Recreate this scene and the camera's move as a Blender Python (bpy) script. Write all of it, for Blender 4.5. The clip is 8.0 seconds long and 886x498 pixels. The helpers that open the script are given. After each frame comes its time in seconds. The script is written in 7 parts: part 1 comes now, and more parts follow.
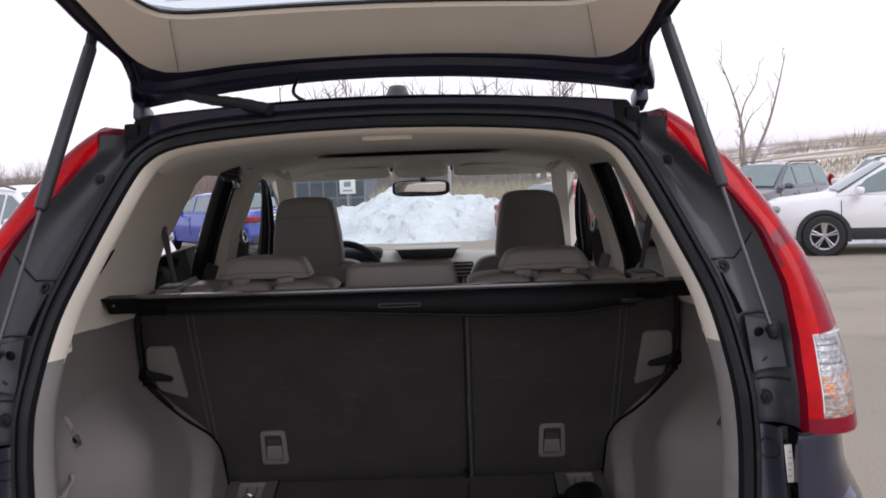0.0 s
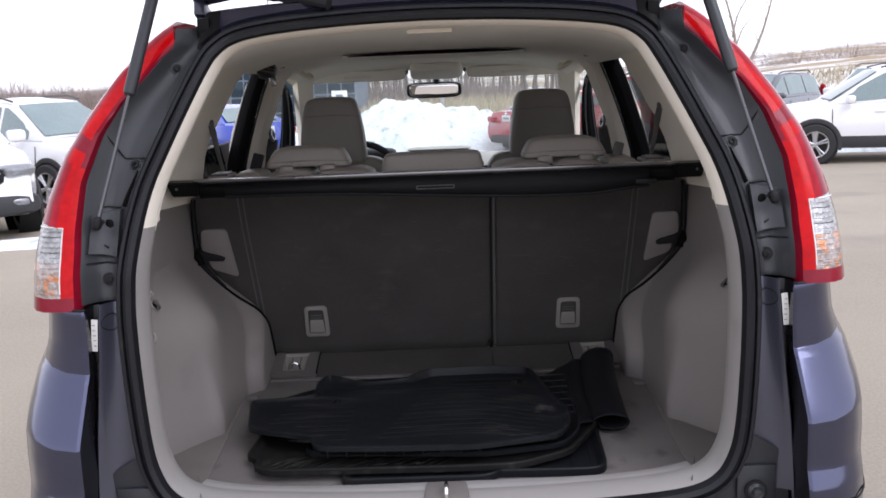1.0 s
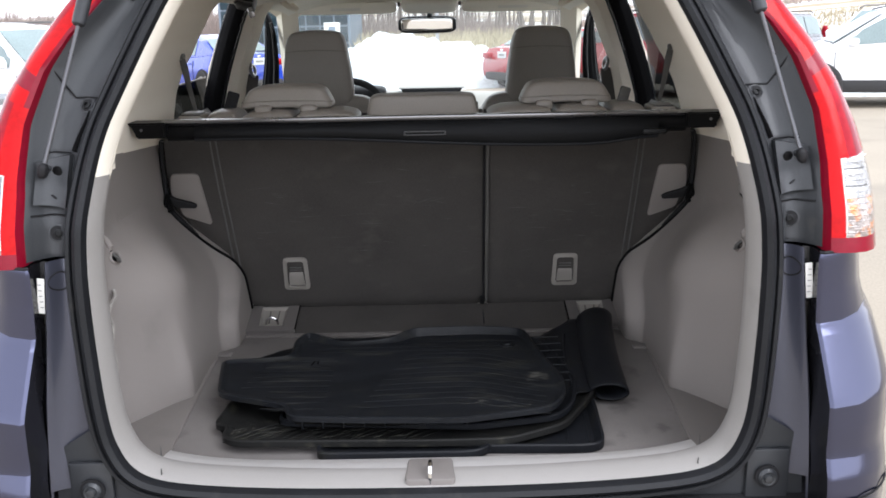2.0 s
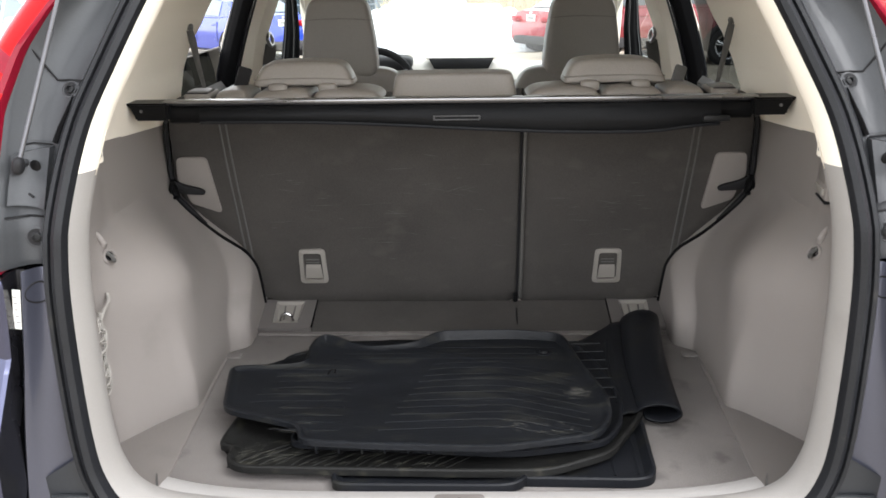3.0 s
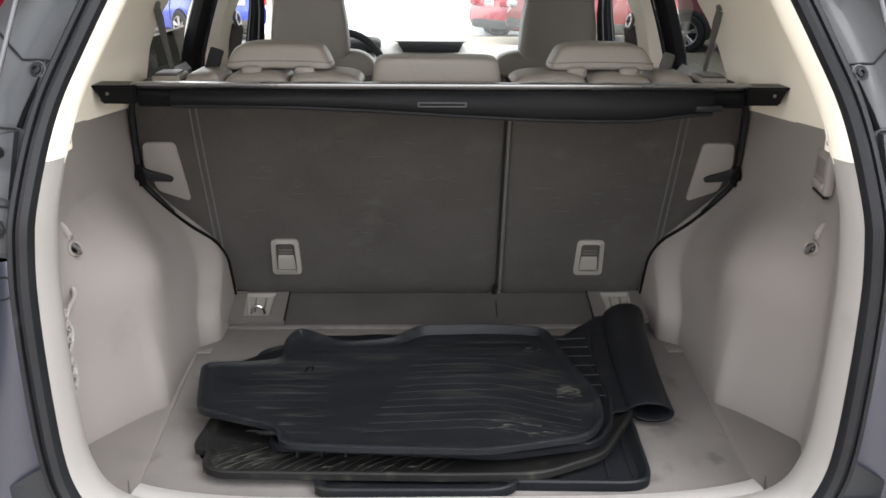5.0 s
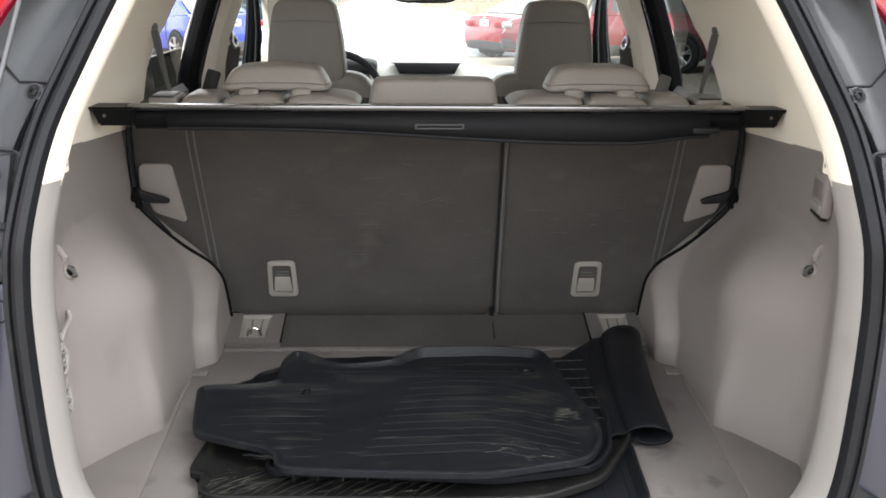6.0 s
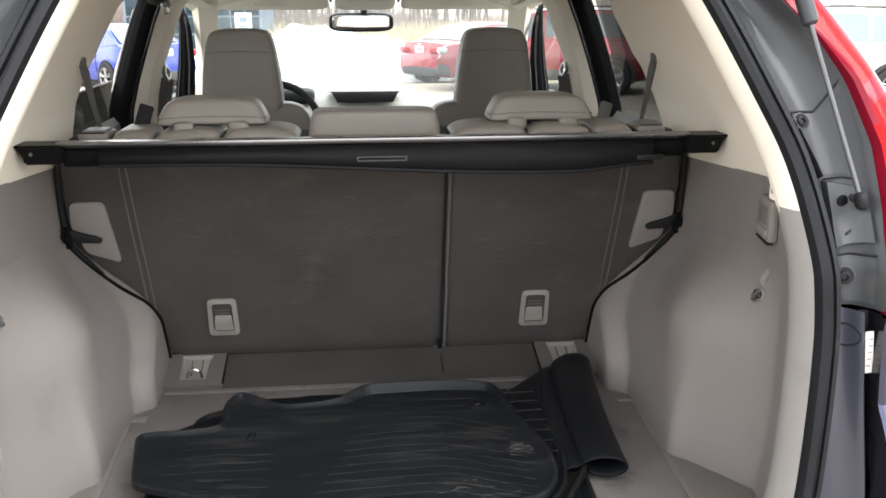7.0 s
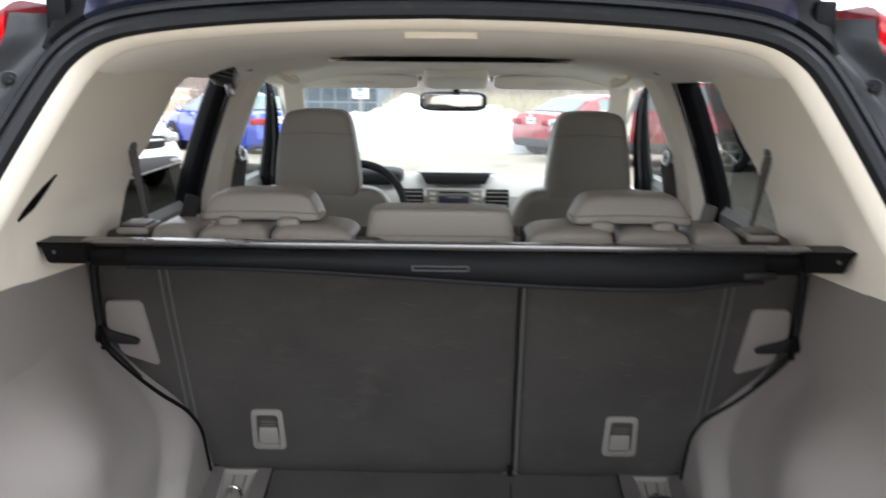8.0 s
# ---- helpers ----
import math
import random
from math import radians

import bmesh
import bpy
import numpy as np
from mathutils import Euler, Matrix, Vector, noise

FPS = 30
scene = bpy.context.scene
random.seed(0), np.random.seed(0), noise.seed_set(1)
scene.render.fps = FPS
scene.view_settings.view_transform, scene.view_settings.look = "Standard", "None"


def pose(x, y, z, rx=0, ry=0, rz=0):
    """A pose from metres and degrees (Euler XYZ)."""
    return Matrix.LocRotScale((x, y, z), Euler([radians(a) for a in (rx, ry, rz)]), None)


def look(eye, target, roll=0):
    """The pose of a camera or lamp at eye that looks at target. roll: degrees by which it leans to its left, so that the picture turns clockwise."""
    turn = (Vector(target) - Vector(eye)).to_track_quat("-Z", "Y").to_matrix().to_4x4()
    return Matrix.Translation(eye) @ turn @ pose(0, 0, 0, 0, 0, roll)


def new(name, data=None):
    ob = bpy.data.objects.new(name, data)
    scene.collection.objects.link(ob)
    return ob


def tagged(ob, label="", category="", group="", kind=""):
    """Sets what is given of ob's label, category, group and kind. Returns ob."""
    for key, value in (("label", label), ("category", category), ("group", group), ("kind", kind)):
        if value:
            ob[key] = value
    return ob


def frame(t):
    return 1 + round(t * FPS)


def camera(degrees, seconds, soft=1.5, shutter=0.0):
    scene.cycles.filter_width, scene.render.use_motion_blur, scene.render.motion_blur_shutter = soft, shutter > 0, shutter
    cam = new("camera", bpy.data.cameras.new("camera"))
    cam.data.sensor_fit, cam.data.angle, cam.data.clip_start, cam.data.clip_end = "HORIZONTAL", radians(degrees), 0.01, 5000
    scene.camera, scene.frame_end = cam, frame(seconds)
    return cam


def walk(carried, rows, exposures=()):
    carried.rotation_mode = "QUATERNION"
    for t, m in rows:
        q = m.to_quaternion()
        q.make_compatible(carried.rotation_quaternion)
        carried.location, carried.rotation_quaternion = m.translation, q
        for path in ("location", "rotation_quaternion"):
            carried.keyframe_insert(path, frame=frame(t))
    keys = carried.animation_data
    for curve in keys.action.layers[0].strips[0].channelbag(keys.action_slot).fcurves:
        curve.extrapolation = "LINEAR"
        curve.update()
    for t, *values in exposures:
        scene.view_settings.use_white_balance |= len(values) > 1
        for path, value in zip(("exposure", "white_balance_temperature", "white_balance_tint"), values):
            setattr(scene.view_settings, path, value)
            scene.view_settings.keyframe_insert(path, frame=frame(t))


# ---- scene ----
cam = camera(51.4, 8.0, soft=1.6, shutter=0.3)
PATH = [
    (0, (0.139, -1.616, 1.522), (0.113, 0.375, 1.336), -2.0),
    (0.5, (0.105, -1.78, 1.499), (0.058, 0.199, 1.214), -2.5),
    (1, (0.023, -1.874, 1.473), (0.013, 0.092, 1.104), -2.3),
    (1.5, (-0.006, -1.869, 1.484), (0.026, 0.083, 1.048), -2.0),
    (1.7, (0.012, -1.804, 1.472), (0.039, 0.142, 1.011), -1.7),
    (2.8, (0.043, -1.436, 1.491), (-0.01, 0.477, 0.911), -0.5),
    (3, (0.014, -1.416, 1.492), (-0.035, 0.498, 0.912), -0.8),
    (3.5, (-0.039, -1.353, 1.486), (-0.047, 0.558, 0.895), -0.7),
    (4, (-0.052, -1.329, 1.483), (-0.008, 0.573, 0.867), 0.2),
    (4.5, (-0.049, -1.337, 1.488), (0.007, 0.565, 0.872), 0.4),
    (5.8, (-0.062, -1.325, 1.487), (-0.02, 0.586, 0.898), 0.5),
    (6, (-0.058, -1.326, 1.49), (0.004, 0.589, 0.917), 0.5),
    (6.5, (-0.065, -1.296, 1.483), (0.083, 0.624, 0.944), 0.0),
    (7, (-0.067, -1.28, 1.496), (0.124, 0.641, 0.975), -0.1),
    (7.5, (-0.034, -1.191, 1.504), (0.164, 0.742, 1.03), -0.0),
    (8, (0.038, -0.998, 1.53), (-0.007, 0.965, 1.149), 0.5),
]
EXPOSURES = [(0.0, 0.3, 6150, 20), (1.0, 0.83, 5990, 18), (1.7, 1.22, 5990, 14), (2.8, 2.09, 6350, 10), (7.0, 2.11, 6350, 10), (7.5, 2.03, 6250, 10), (8.0, 1.84, 6050, 10)]
walk(cam, [(t, look(eye, target, roll)) for t, eye, target, roll in PATH], EXPOSURES)

# ---- world and light ----
world = bpy.data.worlds.new("overcast_sky")
scene.world = world
world.use_nodes = True
wn, wl = world.node_tree.nodes, world.node_tree.links
sky = wn.new("ShaderNodeTexSky")
sky.sky_type, sky.sun_disc = "NISHITA", False
sky.sun_elevation, sky.sun_rotation = radians(48), radians(135)
sky.air_density, sky.dust_density = 1.6, 1.0
veil = wn.new("ShaderNodeHueSaturation")
veil.inputs["Saturation"].default_value = 0.12
wl.new(sky.outputs["Color"], veil.inputs["Color"])
cloud = wn.new("ShaderNodeMix")
cloud.data_type = "RGBA"
cloud.inputs["Factor"].default_value = 0.55
cloud.inputs[7].default_value = (6.3, 6.2, 6.25, 1)
wl.new(veil.outputs["Color"], cloud.inputs[6])
wl.new(cloud.outputs[2], wn["Background"].inputs["Color"])
wn["Background"].inputs["Strength"].default_value = 0.15
sun_data = bpy.data.lights.new("sun", "SUN")
sun_data.energy, sun_data.angle, sun_data.color = 0.8, radians(35), (1.0, 0.985, 0.965)
sun = new("sun", sun_data)
sun.matrix_world = look((5, -5, 10), (0, 0, 0))


# ---- materials ----
def surface(name, col, rough=0.6, metal=0.0, var=0.12, coarse=3.0, fine=180.0, bump=0.15, coat=0.0, spec=0.5,
            stain=None, stain_at=0.62, rough_var=0.1, deep=0.002, per_object=0.0, stretch=None):
    """A procedural surface: two scales of tone, a fine relief, an optional second colour in patches."""
    m = bpy.data.materials.new(name)
    m.use_nodes = True
    n, l = m.node_tree.nodes, m.node_tree.links
    b = n["Principled BSDF"]
    co = n.new("ShaderNodeTexCoord")
    src = co.outputs["Object"]
    if stretch:
        mp = n.new("ShaderNodeMapping")
        mp.inputs["Scale"].default_value = stretch
        l.new(src, mp.inputs["Vector"])
        src = mp.outputs["Vector"]
    n1, n2 = n.new("ShaderNodeTexNoise"), n.new("ShaderNodeTexNoise")
    n1.inputs["Scale"].default_value, n1.inputs["Detail"].default_value = coarse, 5
    n2.inputs["Scale"].default_value, n2.inputs["Detail"].default_value = fine, 3
    for k in (n1, n2):
        l.new(src, k.inputs["Vector"])
    both = n.new("ShaderNodeMath")
    both.operation = "ADD"
    l.new(n1.outputs["Fac"], both.inputs[0])
    l.new(n2.outputs["Fac"], both.inputs[1])
    ramp = n.new("ShaderNodeMapRange")
    ramp.inputs["From Min"].default_value, ramp.inputs["From Max"].default_value = 0.6, 1.4
    ramp.inputs["To Min"].default_value, ramp.inputs["To Max"].default_value = 1 - var, 1 + var
    l.new(both.outputs[0], ramp.inputs["Value"])
    tone = n.new("ShaderNodeVectorMath")
    tone.operation = "SCALE"
    tone.inputs[0].default_value = col
    l.new(ramp.outputs[0], tone.inputs["Scale"])
    out = tone.outputs[0]
    if per_object:
        inf, pm = n.new("ShaderNodeObjectInfo"), n.new("ShaderNodeMapRange")
        pm.inputs["To Min"].default_value, pm.inputs["To Max"].default_value = 1 - per_object, 1 + per_object
        l.new(inf.outputs["Random"], pm.inputs["Value"])
        ps = n.new("ShaderNodeVectorMath")
        ps.operation = "SCALE"
        l.new(out, ps.inputs[0])
        l.new(pm.outputs[0], ps.inputs["Scale"])
        out = ps.outputs[0]
    if stain:
        n3, sr, mx = n.new("ShaderNodeTexNoise"), n.new("ShaderNodeMapRange"), n.new("ShaderNodeMix")
        n3.inputs["Scale"].default_value, n3.inputs["Detail"].default_value = coarse * 2.3, 8
        l.new(src, n3.inputs["Vector"])
        sr.inputs["From Min"].default_value, sr.inputs["From Max"].default_value = stain_at, stain_at + 0.14
        l.new(n3.outputs["Fac"], sr.inputs["Value"])
        mx.data_type = "RGBA"
        l.new(sr.outputs[0], mx.inputs["Factor"])
        l.new(out, mx.inputs[6])
        mx.inputs[7].default_value = (*stain, 1)
        out = mx.outputs[2]
    l.new(out, b.inputs["Base Color"])
    rr = n.new("ShaderNodeMapRange")
    rr.inputs["To Min"].default_value, rr.inputs["To Max"].default_value = max(0.02, rough - rough_var), min(1, rough + rough_var)
    l.new(n1.outputs["Fac"], rr.inputs["Value"])
    l.new(rr.outputs[0], b.inputs["Roughness"])
    b.inputs["Metallic"].default_value = metal
    b.inputs["Coat Weight"].default_value = coat
    b.inputs["Coat Roughness"].default_value = 0.04
    b.inputs["Specular IOR Level"].default_value = spec
    if bump:
        bp = n.new("ShaderNodeBump")
        bp.inputs["Strength"].default_value, bp.inputs["Distance"].default_value = bump, deep
        l.new(n2.outputs["Fac"], bp.inputs["Height"])
        l.new(bp.outputs[0], b.inputs["Normal"])
    return m


def glass(name, tint, rough=0.0, haze=0.0):
    """Thin window glass: a see-through sheet with a gloss on it and, if wanted, a pale translucent veil."""
    m = bpy.data.materials.new(name)
    m.use_nodes = True
    n, l = m.node_tree.nodes, m.node_tree.links
    for k in list(n):
        if k.type == "BSDF_PRINCIPLED":
            n.remove(k)
    t, g, mix, f, pw, sc = n.new("ShaderNodeBsdfTransparent"), n.new("ShaderNodeBsdfGlossy"), n.new("ShaderNodeMixShader"), n.new("ShaderNodeLayerWeight"), n.new("ShaderNodeMath"), n.new("ShaderNodeMath")
    t.inputs["Color"].default_value = (*tint, 1)
    g.inputs["Roughness"].default_value = rough
    pw.operation, sc.operation = "POWER", "MULTIPLY_ADD"
    pw.inputs[1].default_value, sc.inputs[1].default_value, sc.inputs[2].default_value = 5.0, 0.25, 0.03
    l.new(f.outputs["Facing"], pw.inputs[0])
    l.new(pw.outputs[0], sc.inputs[0])
    l.new(sc.outputs[0], mix.inputs[0])
    l.new(t.outputs[0], mix.inputs[1])
    l.new(g.outputs[0], mix.inputs[2])
    out = mix.outputs[0]
    # haze: share of a pale translucent layer mixed over the pane
    if haze:
        film, dusty = n.new("ShaderNodeBsdfTranslucent"), n.new("ShaderNodeMixShader")
        film.inputs["Color"].default_value = (0.8, 0.82, 0.80, 1)
        dusty.inputs[0].default_value = haze
        l.new(out, dusty.inputs[1])
        l.new(film.outputs[0], dusty.inputs[2])
        out = dusty.outputs[0]
    l.new(out, n["Material Output"].inputs["Surface"])
    return m


PAINT = surface("metallic_blue_paint", (0.068, 0.073, 0.124), 0.18, 0.88, 0.08, 2.0, 900, 0.02, coat=0.45, rough_var=0.05)
GATE_PAINT = surface("gate_shell_paint", (0.030, 0.031, 0.052), 0.42, 0.3, 0.1, 3.0, 400, 0.03, coat=0.4)
PAINT_JAMB = surface("jamb_paint", (0.040, 0.0425, 0.0465), 0.5, 0.25, 0.10, 5.0, 300, 0.05, coat=0.15, stain=(0.085, 0.082, 0.078), stain_at=0.66)
PAINT_INNER = surface("inner_blue_paint", (0.078, 0.082, 0.112), 0.42, 0.6, 0.08, 4.0, 500, 0.03, coat=0.5)
RUBBER = surface("black_rubber", (0.0115, 0.0122, 0.0142), 0.42, 0, 0.25, 9.0, 260, 0.2, stain=(0.024, 0.024, 0.0235), stain_at=0.64, spec=0.22)
RUBBER_GLOSS = surface("gloss_black", (0.008, 0.008, 0.01), 0.25, 0, 0.15, 9.0, 200, 0.05)
BEIGE = surface("beige_trim", (0.825, 0.765, 0.66), 0.75, 0, 0.04, 2.5, 420, 0.12, stain=(0.77, 0.72, 0.63), stain_at=0.64)
HEADLINER = surface("headliner_fabric", (0.89, 0.865, 0.80), 0.95, 0, 0.06, 4.0, 700, 0.3)
SILL_MAT = surface("light_grey_sill_plastic", (0.37, 0.355, 0.345), 0.55, 0, 0.08, 5.0, 350, 0.15, stain=(0.32, 0.305, 0.295), stain_at=0.63)
EDGE_TRIM = surface("pale_edge_plastic", (0.268, 0.255, 0.243), 0.55, 0, 0.06, 4.0, 400, 0.15, stain=(0.24, 0.228, 0.217), stain_at=0.62)
TAUPE = surface("taupe_grey_plastic", (0.230, 0.209, 0.197), 0.52, 0, 0.06, 3.0, 500, 0.2, stain=(0.201, 0.183, 0.172), stain_at=0.62)
FELT = surface("grey_cargo_carpet", (0.146, 0.134, 0.127), 0.97, 0, 0.28, 6.0, 380, 0.6, stain=(0.100, 0.092, 0.087), stain_at=0.56)
SEAT_FELT = surface("dark_seat_back_carpet", (0.0485, 0.0445, 0.0412), 0.97, 0, 0.36, 5.0, 420, 0.55, stain=(0.063, 0.058, 0.053), stain_at=0.585, stretch=(0.8, 1.0, 1.25))
SEAT_SCUFF = surface("carpet_scuff", (0.080, 0.079, 0.075), 0.97, 0, 0.3, 40, 300, 0.3)
SEAT_SEAM = surface("seam_piping", (0.090, 0.089, 0.086), 0.8, 0, 0.1, 12, 300, 0.2)
LEATHER = surface("taupe_leather", (0.245, 0.224, 0.202), 0.42, 0, 0.09, 5.0, 260, 0.35, spec=0.45)
SEAM = surface("leather_seam", (0.20, 0.181, 0.16), 0.7, 0, 0.1, 20, 300, 0.1)
MAT_RUBBER = surface("floor_mat_rubber", (0.0074, 0.0082, 0.0104), 0.48, 0, 0.4, 9.0, 240, 0.35, stain=(0.0140, 0.0140, 0.0130), stain_at=0.56, spec=0.20, stretch=(0.7, 1.1, 1.0))
MAT_TOP = surface("worn_mat_rubber", (0.0076, 0.0086, 0.0108), 0.46, 0, 0.5, 7.0, 200, 0.4, stain=(0.019, 0.0195, 0.0185), stain_at=0.55, spec=0.22, stretch=(0.45, 2.0, 1.0))
MAT_STREAK = surface("dust_streak", (0.022, 0.0222, 0.0212), 0.8, 0, 0.5, 20, 200, 0.2)
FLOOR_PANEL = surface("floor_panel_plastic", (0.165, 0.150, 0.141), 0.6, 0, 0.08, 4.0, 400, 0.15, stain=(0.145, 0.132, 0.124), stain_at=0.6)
MAT_DUSTY = surface("dusty_mat_rubber", (0.0085, 0.0085, 0.0082), 0.55, 0, 0.35, 9.0, 160, 0.3, stain=(0.032, 0.031, 0.024), stain_at=0.60, spec=0.22)
OLIVE_DUST = surface("olive_dust", (0.060, 0.059, 0.047), 0.9, 0, 0.5, 14, 200, 0.3, stain=(0.02, 0.02, 0.018), stain_at=0.50)
SCUFF = surface("dried_dirt", (0.088, 0.085, 0.076), 0.95, 0, 0.4, 30, 300, 0.3)
BLACK_PLASTIC = surface("black_plastic", (0.011, 0.0115, 0.0125), 0.40, 0, 0.2, 6.0, 300, 0.15, spec=0.22)
BLACK_MATTE = surface("black_vinyl", (0.014, 0.014, 0.0155), 0.60, 0, 0.2, 8.0, 260, 0.25, spec=0.22)
SPLIT_LIT = surface("lit_split_edge", (0.088, 0.085, 0.081), 0.6, 0, 0.1, 10, 300, 0.15)
TIE_GREY = surface("tie_plate_plastic", (0.112, 0.103, 0.098), 0.6, 0, 0.08, 4.0, 400, 0.15)
GREY_PLASTIC = surface("grey_plastic", (0.24, 0.224, 0.205), 0.5, 0, 0.07, 6.0, 300, 0.12)
DOOR_GREY = surface("door_lining_vinyl", (0.15, 0.15, 0.147), 0.5, 0, 0.1, 6.0, 300, 0.15)
GREY_TINT = surface("dim_grey_plastic", (0.04, 0.04, 0.042), 0.4, 0, 0.1, 8, 300, 0.1)
GREY_DARK = surface("dark_grey_plastic", (0.085, 0.083, 0.08), 0.55, 0, 0.12, 6.0, 300, 0.12)
COVER_VINYL = surface("cover_vinyl", (0.0050, 0.0051, 0.0056), 0.36, 0, 0.25, 8.0, 260, 0.15, spec=0.10)
FLAP_VINYL = surface("flap_vinyl", (0.0055, 0.0058, 0.0066), 0.42, 0, 0.3, 8.0, 260, 0.2, spec=0.11)
DEEP_RUBBER = surface("deep_black_rubber", (0.0035, 0.0035, 0.004), 0.75, 0, 0.2, 8.0, 260, 0.2, spec=0.08)
GREIGE = surface("greige_plastic", (0.50, 0.46, 0.395), 0.6, 0, 0.06, 6.0, 300, 0.12)
DASH = surface("dashboard_vinyl", (0.40, 0.385, 0.355), 0.6, 0, 0.06, 5.0, 300, 0.2)
STEEL = surface("steel", (0.28, 0.28, 0.29), 0.3, 1.0, 0.12, 12, 300, 0.05)
BUMPER_TRIM = surface("slate_trim_plastic", (0.026, 0.028, 0.032), 0.5, 0, 0.12, 6, 300, 0.1)
STRUT_GREY = surface("strut_paint", (0.035, 0.037, 0.042), 0.45, 0.2, 0.12, 12, 300, 0.05)
ROD = surface("strut_rod_steel", (0.12, 0.12, 0.127), 0.30, 0.9, 0.12, 12, 300, 0.03)
CHROME = surface("chrome", (0.75, 0.75, 0.76), 0.08, 1.0, 0.04, 12, 300, 0.0)
BELT = surface("grey_seat_belt", (0.085, 0.083, 0.080), 0.8, 0, 0.1, 20, 600, 0.3)
NET = surface("grey_net_cord", (0.27, 0.255, 0.235), 0.85, 0, 0.2, 30, 500, 0.3)
RED_LENS = surface("red_lamp_lens", (0.30, 0.008, 0.018), 0.14, 0, 0.35, 14, 60, 0.08, coat=0.06, rough_var=0.05, spec=0.12)
RED_DEEP = surface("deep_red_lamp_lens", (0.20, 0.005, 0.018), 0.14, 0, 0.15, 9, 60, 0.05, coat=0.10, rough_var=0.05, spec=0.2)
RED_BRIGHT = surface("bright_red_reflector", (0.47, 0.004, 0.006), 0.14, 0, 0.2, 30, 90, 0.15, coat=0.06, rough_var=0.05, spec=0.12)
CLEAR_LENS = surface("faceted_clear_lens", (0.32, 0.32, 0.32), 0.14, 0.5, 0.6, 22, 75, 1.0, coat=0.7, deep=0.008)
AMBER_LENS = surface("faceted_amber_lens", (0.33, 0.29, 0.27), 0.16, 0.35, 0.5, 22, 75, 1.0, coat=0.7, deep=0.008, stain=(0.55, 0.20, 0.06), stain_at=0.50)
PAPER = surface("white_sticker", (0.78, 0.77, 0.74), 0.5, 0, 0.05, 30, 300, 0.02)
INK = surface("grey_print", (0.25, 0.25, 0.25), 0.6, 0, 0.1, 30, 300, 0.0)
MIRROR = surface("mirror_glass", (0.9, 0.9, 0.9), 0.03, 1.0, 0.0, 5, 50, 0.0, rough_var=0.0)
SCREEN = surface("dark_screen", (0.03, 0.035, 0.045), 0.12, 0, 0.1, 5, 80, 0.0)
WINDSHIELD = glass("windshield_glass", (0.86, 0.92, 0.90), haze=0.045)
SIDE_GLASS = glass("side_glass", (0.80, 0.86, 0.84))
PRIVACY = glass("privacy_glass", (0.095, 0.105, 0.105))
DOOR_PANE = glass("lowered_privacy_glass", (0.018, 0.02, 0.02))
GATE_GLASS = glass("tailgate_glass", (0.74, 0.80, 0.82))


# ---- building helpers ----
def part(name, bm, material, parent, label="", smooth=True, solid=0.0, angle=0.6):
    """Links a bmesh as one mesh object under a thing or a part."""
    me = bpy.data.meshes.new(name)
    bmesh.ops.recalc_face_normals(bm, faces=bm.faces)
    for f in bm.faces:
        f.smooth = smooth
    if smooth:
        for e in bm.edges:
            if len(e.link_faces) == 2 and e.calc_face_angle(0) > angle:
                e.smooth = False
    bm.to_mesh(me)
    bm.free()
    ob = new(name, me)
    for m in (material if isinstance(material, (list, tuple)) else [material]):
        me.materials.append(m)
    if parent:
        ob.parent = parent
    if label:
        ob["label"] = label
    if solid:
        md = ob.modifiers.new("thickness", "SOLIDIFY")
        md.thickness, md.offset = solid, 0
        wn_ = ob.modifiers.new("even_normals", "WEIGHTED_NORMAL")
        wn_.keep_sharp, wn_.weight = True, 80
    return ob


def thing(name, m, label, category, group="", kind=""):
    ob = new(name)
    ob.matrix_basis = m
    ob.empty_display_size = 0.1
    return tagged(ob, label, category, group, kind)


def grid(bm, rows, close_u=False, close_v=False, cap=False, mat_index=0):
    """A sheet through rows of points."""
    vs = [[bm.verts.new(p) for p in r] for r in rows]
    nu, nv = len(vs), len(vs[0])
    for i in range(nu if close_u else nu - 1):
        for j in range(nv if close_v else nv - 1):
            q = [vs[i][j], vs[(i + 1) % nu][j], vs[(i + 1) % nu][(j + 1) % nv], vs[i][(j + 1) % nv]]
            try:
                bm.faces.new(q).material_index = mat_index
            except ValueError:
                pass
    if cap:
        for r in (vs[0], vs[-1]):
            try:
                bm.faces.new(r).material_index = mat_index
            except ValueError:
                pass
    return vs


def sheet(*rows):
    bm = bmesh.new()
    grid(bm, rows)
    return bm


def rbox(size, at=(0, 0, 0), r=0.005, seg=2, turn=None, bm=None):
    """A box with rounded edges."""
    made = bmesh.new()
    bmesh.ops.create_cube(made, size=1)
    bmesh.ops.scale(made, vec=size, verts=made.verts)
    if r:
        bmesh.ops.bevel(made, geom=made.edges, offset=min(r, 0.49 * min(size)), segments=seg, affect="EDGES", profile=0.5)
    m = Matrix.Translation(at) @ (turn or Matrix())
    bmesh.ops.transform(made, matrix=m, verts=made.verts)
    if bm is None:
        return made
    me = bpy.data.meshes.new("tmp")
    made.to_mesh(me)
    made.free()
    bm.from_mesh(me)
    bpy.data.meshes.remove(me)
    return bm


def spow(v, e):
    return math.copysign(abs(v) ** e, v)


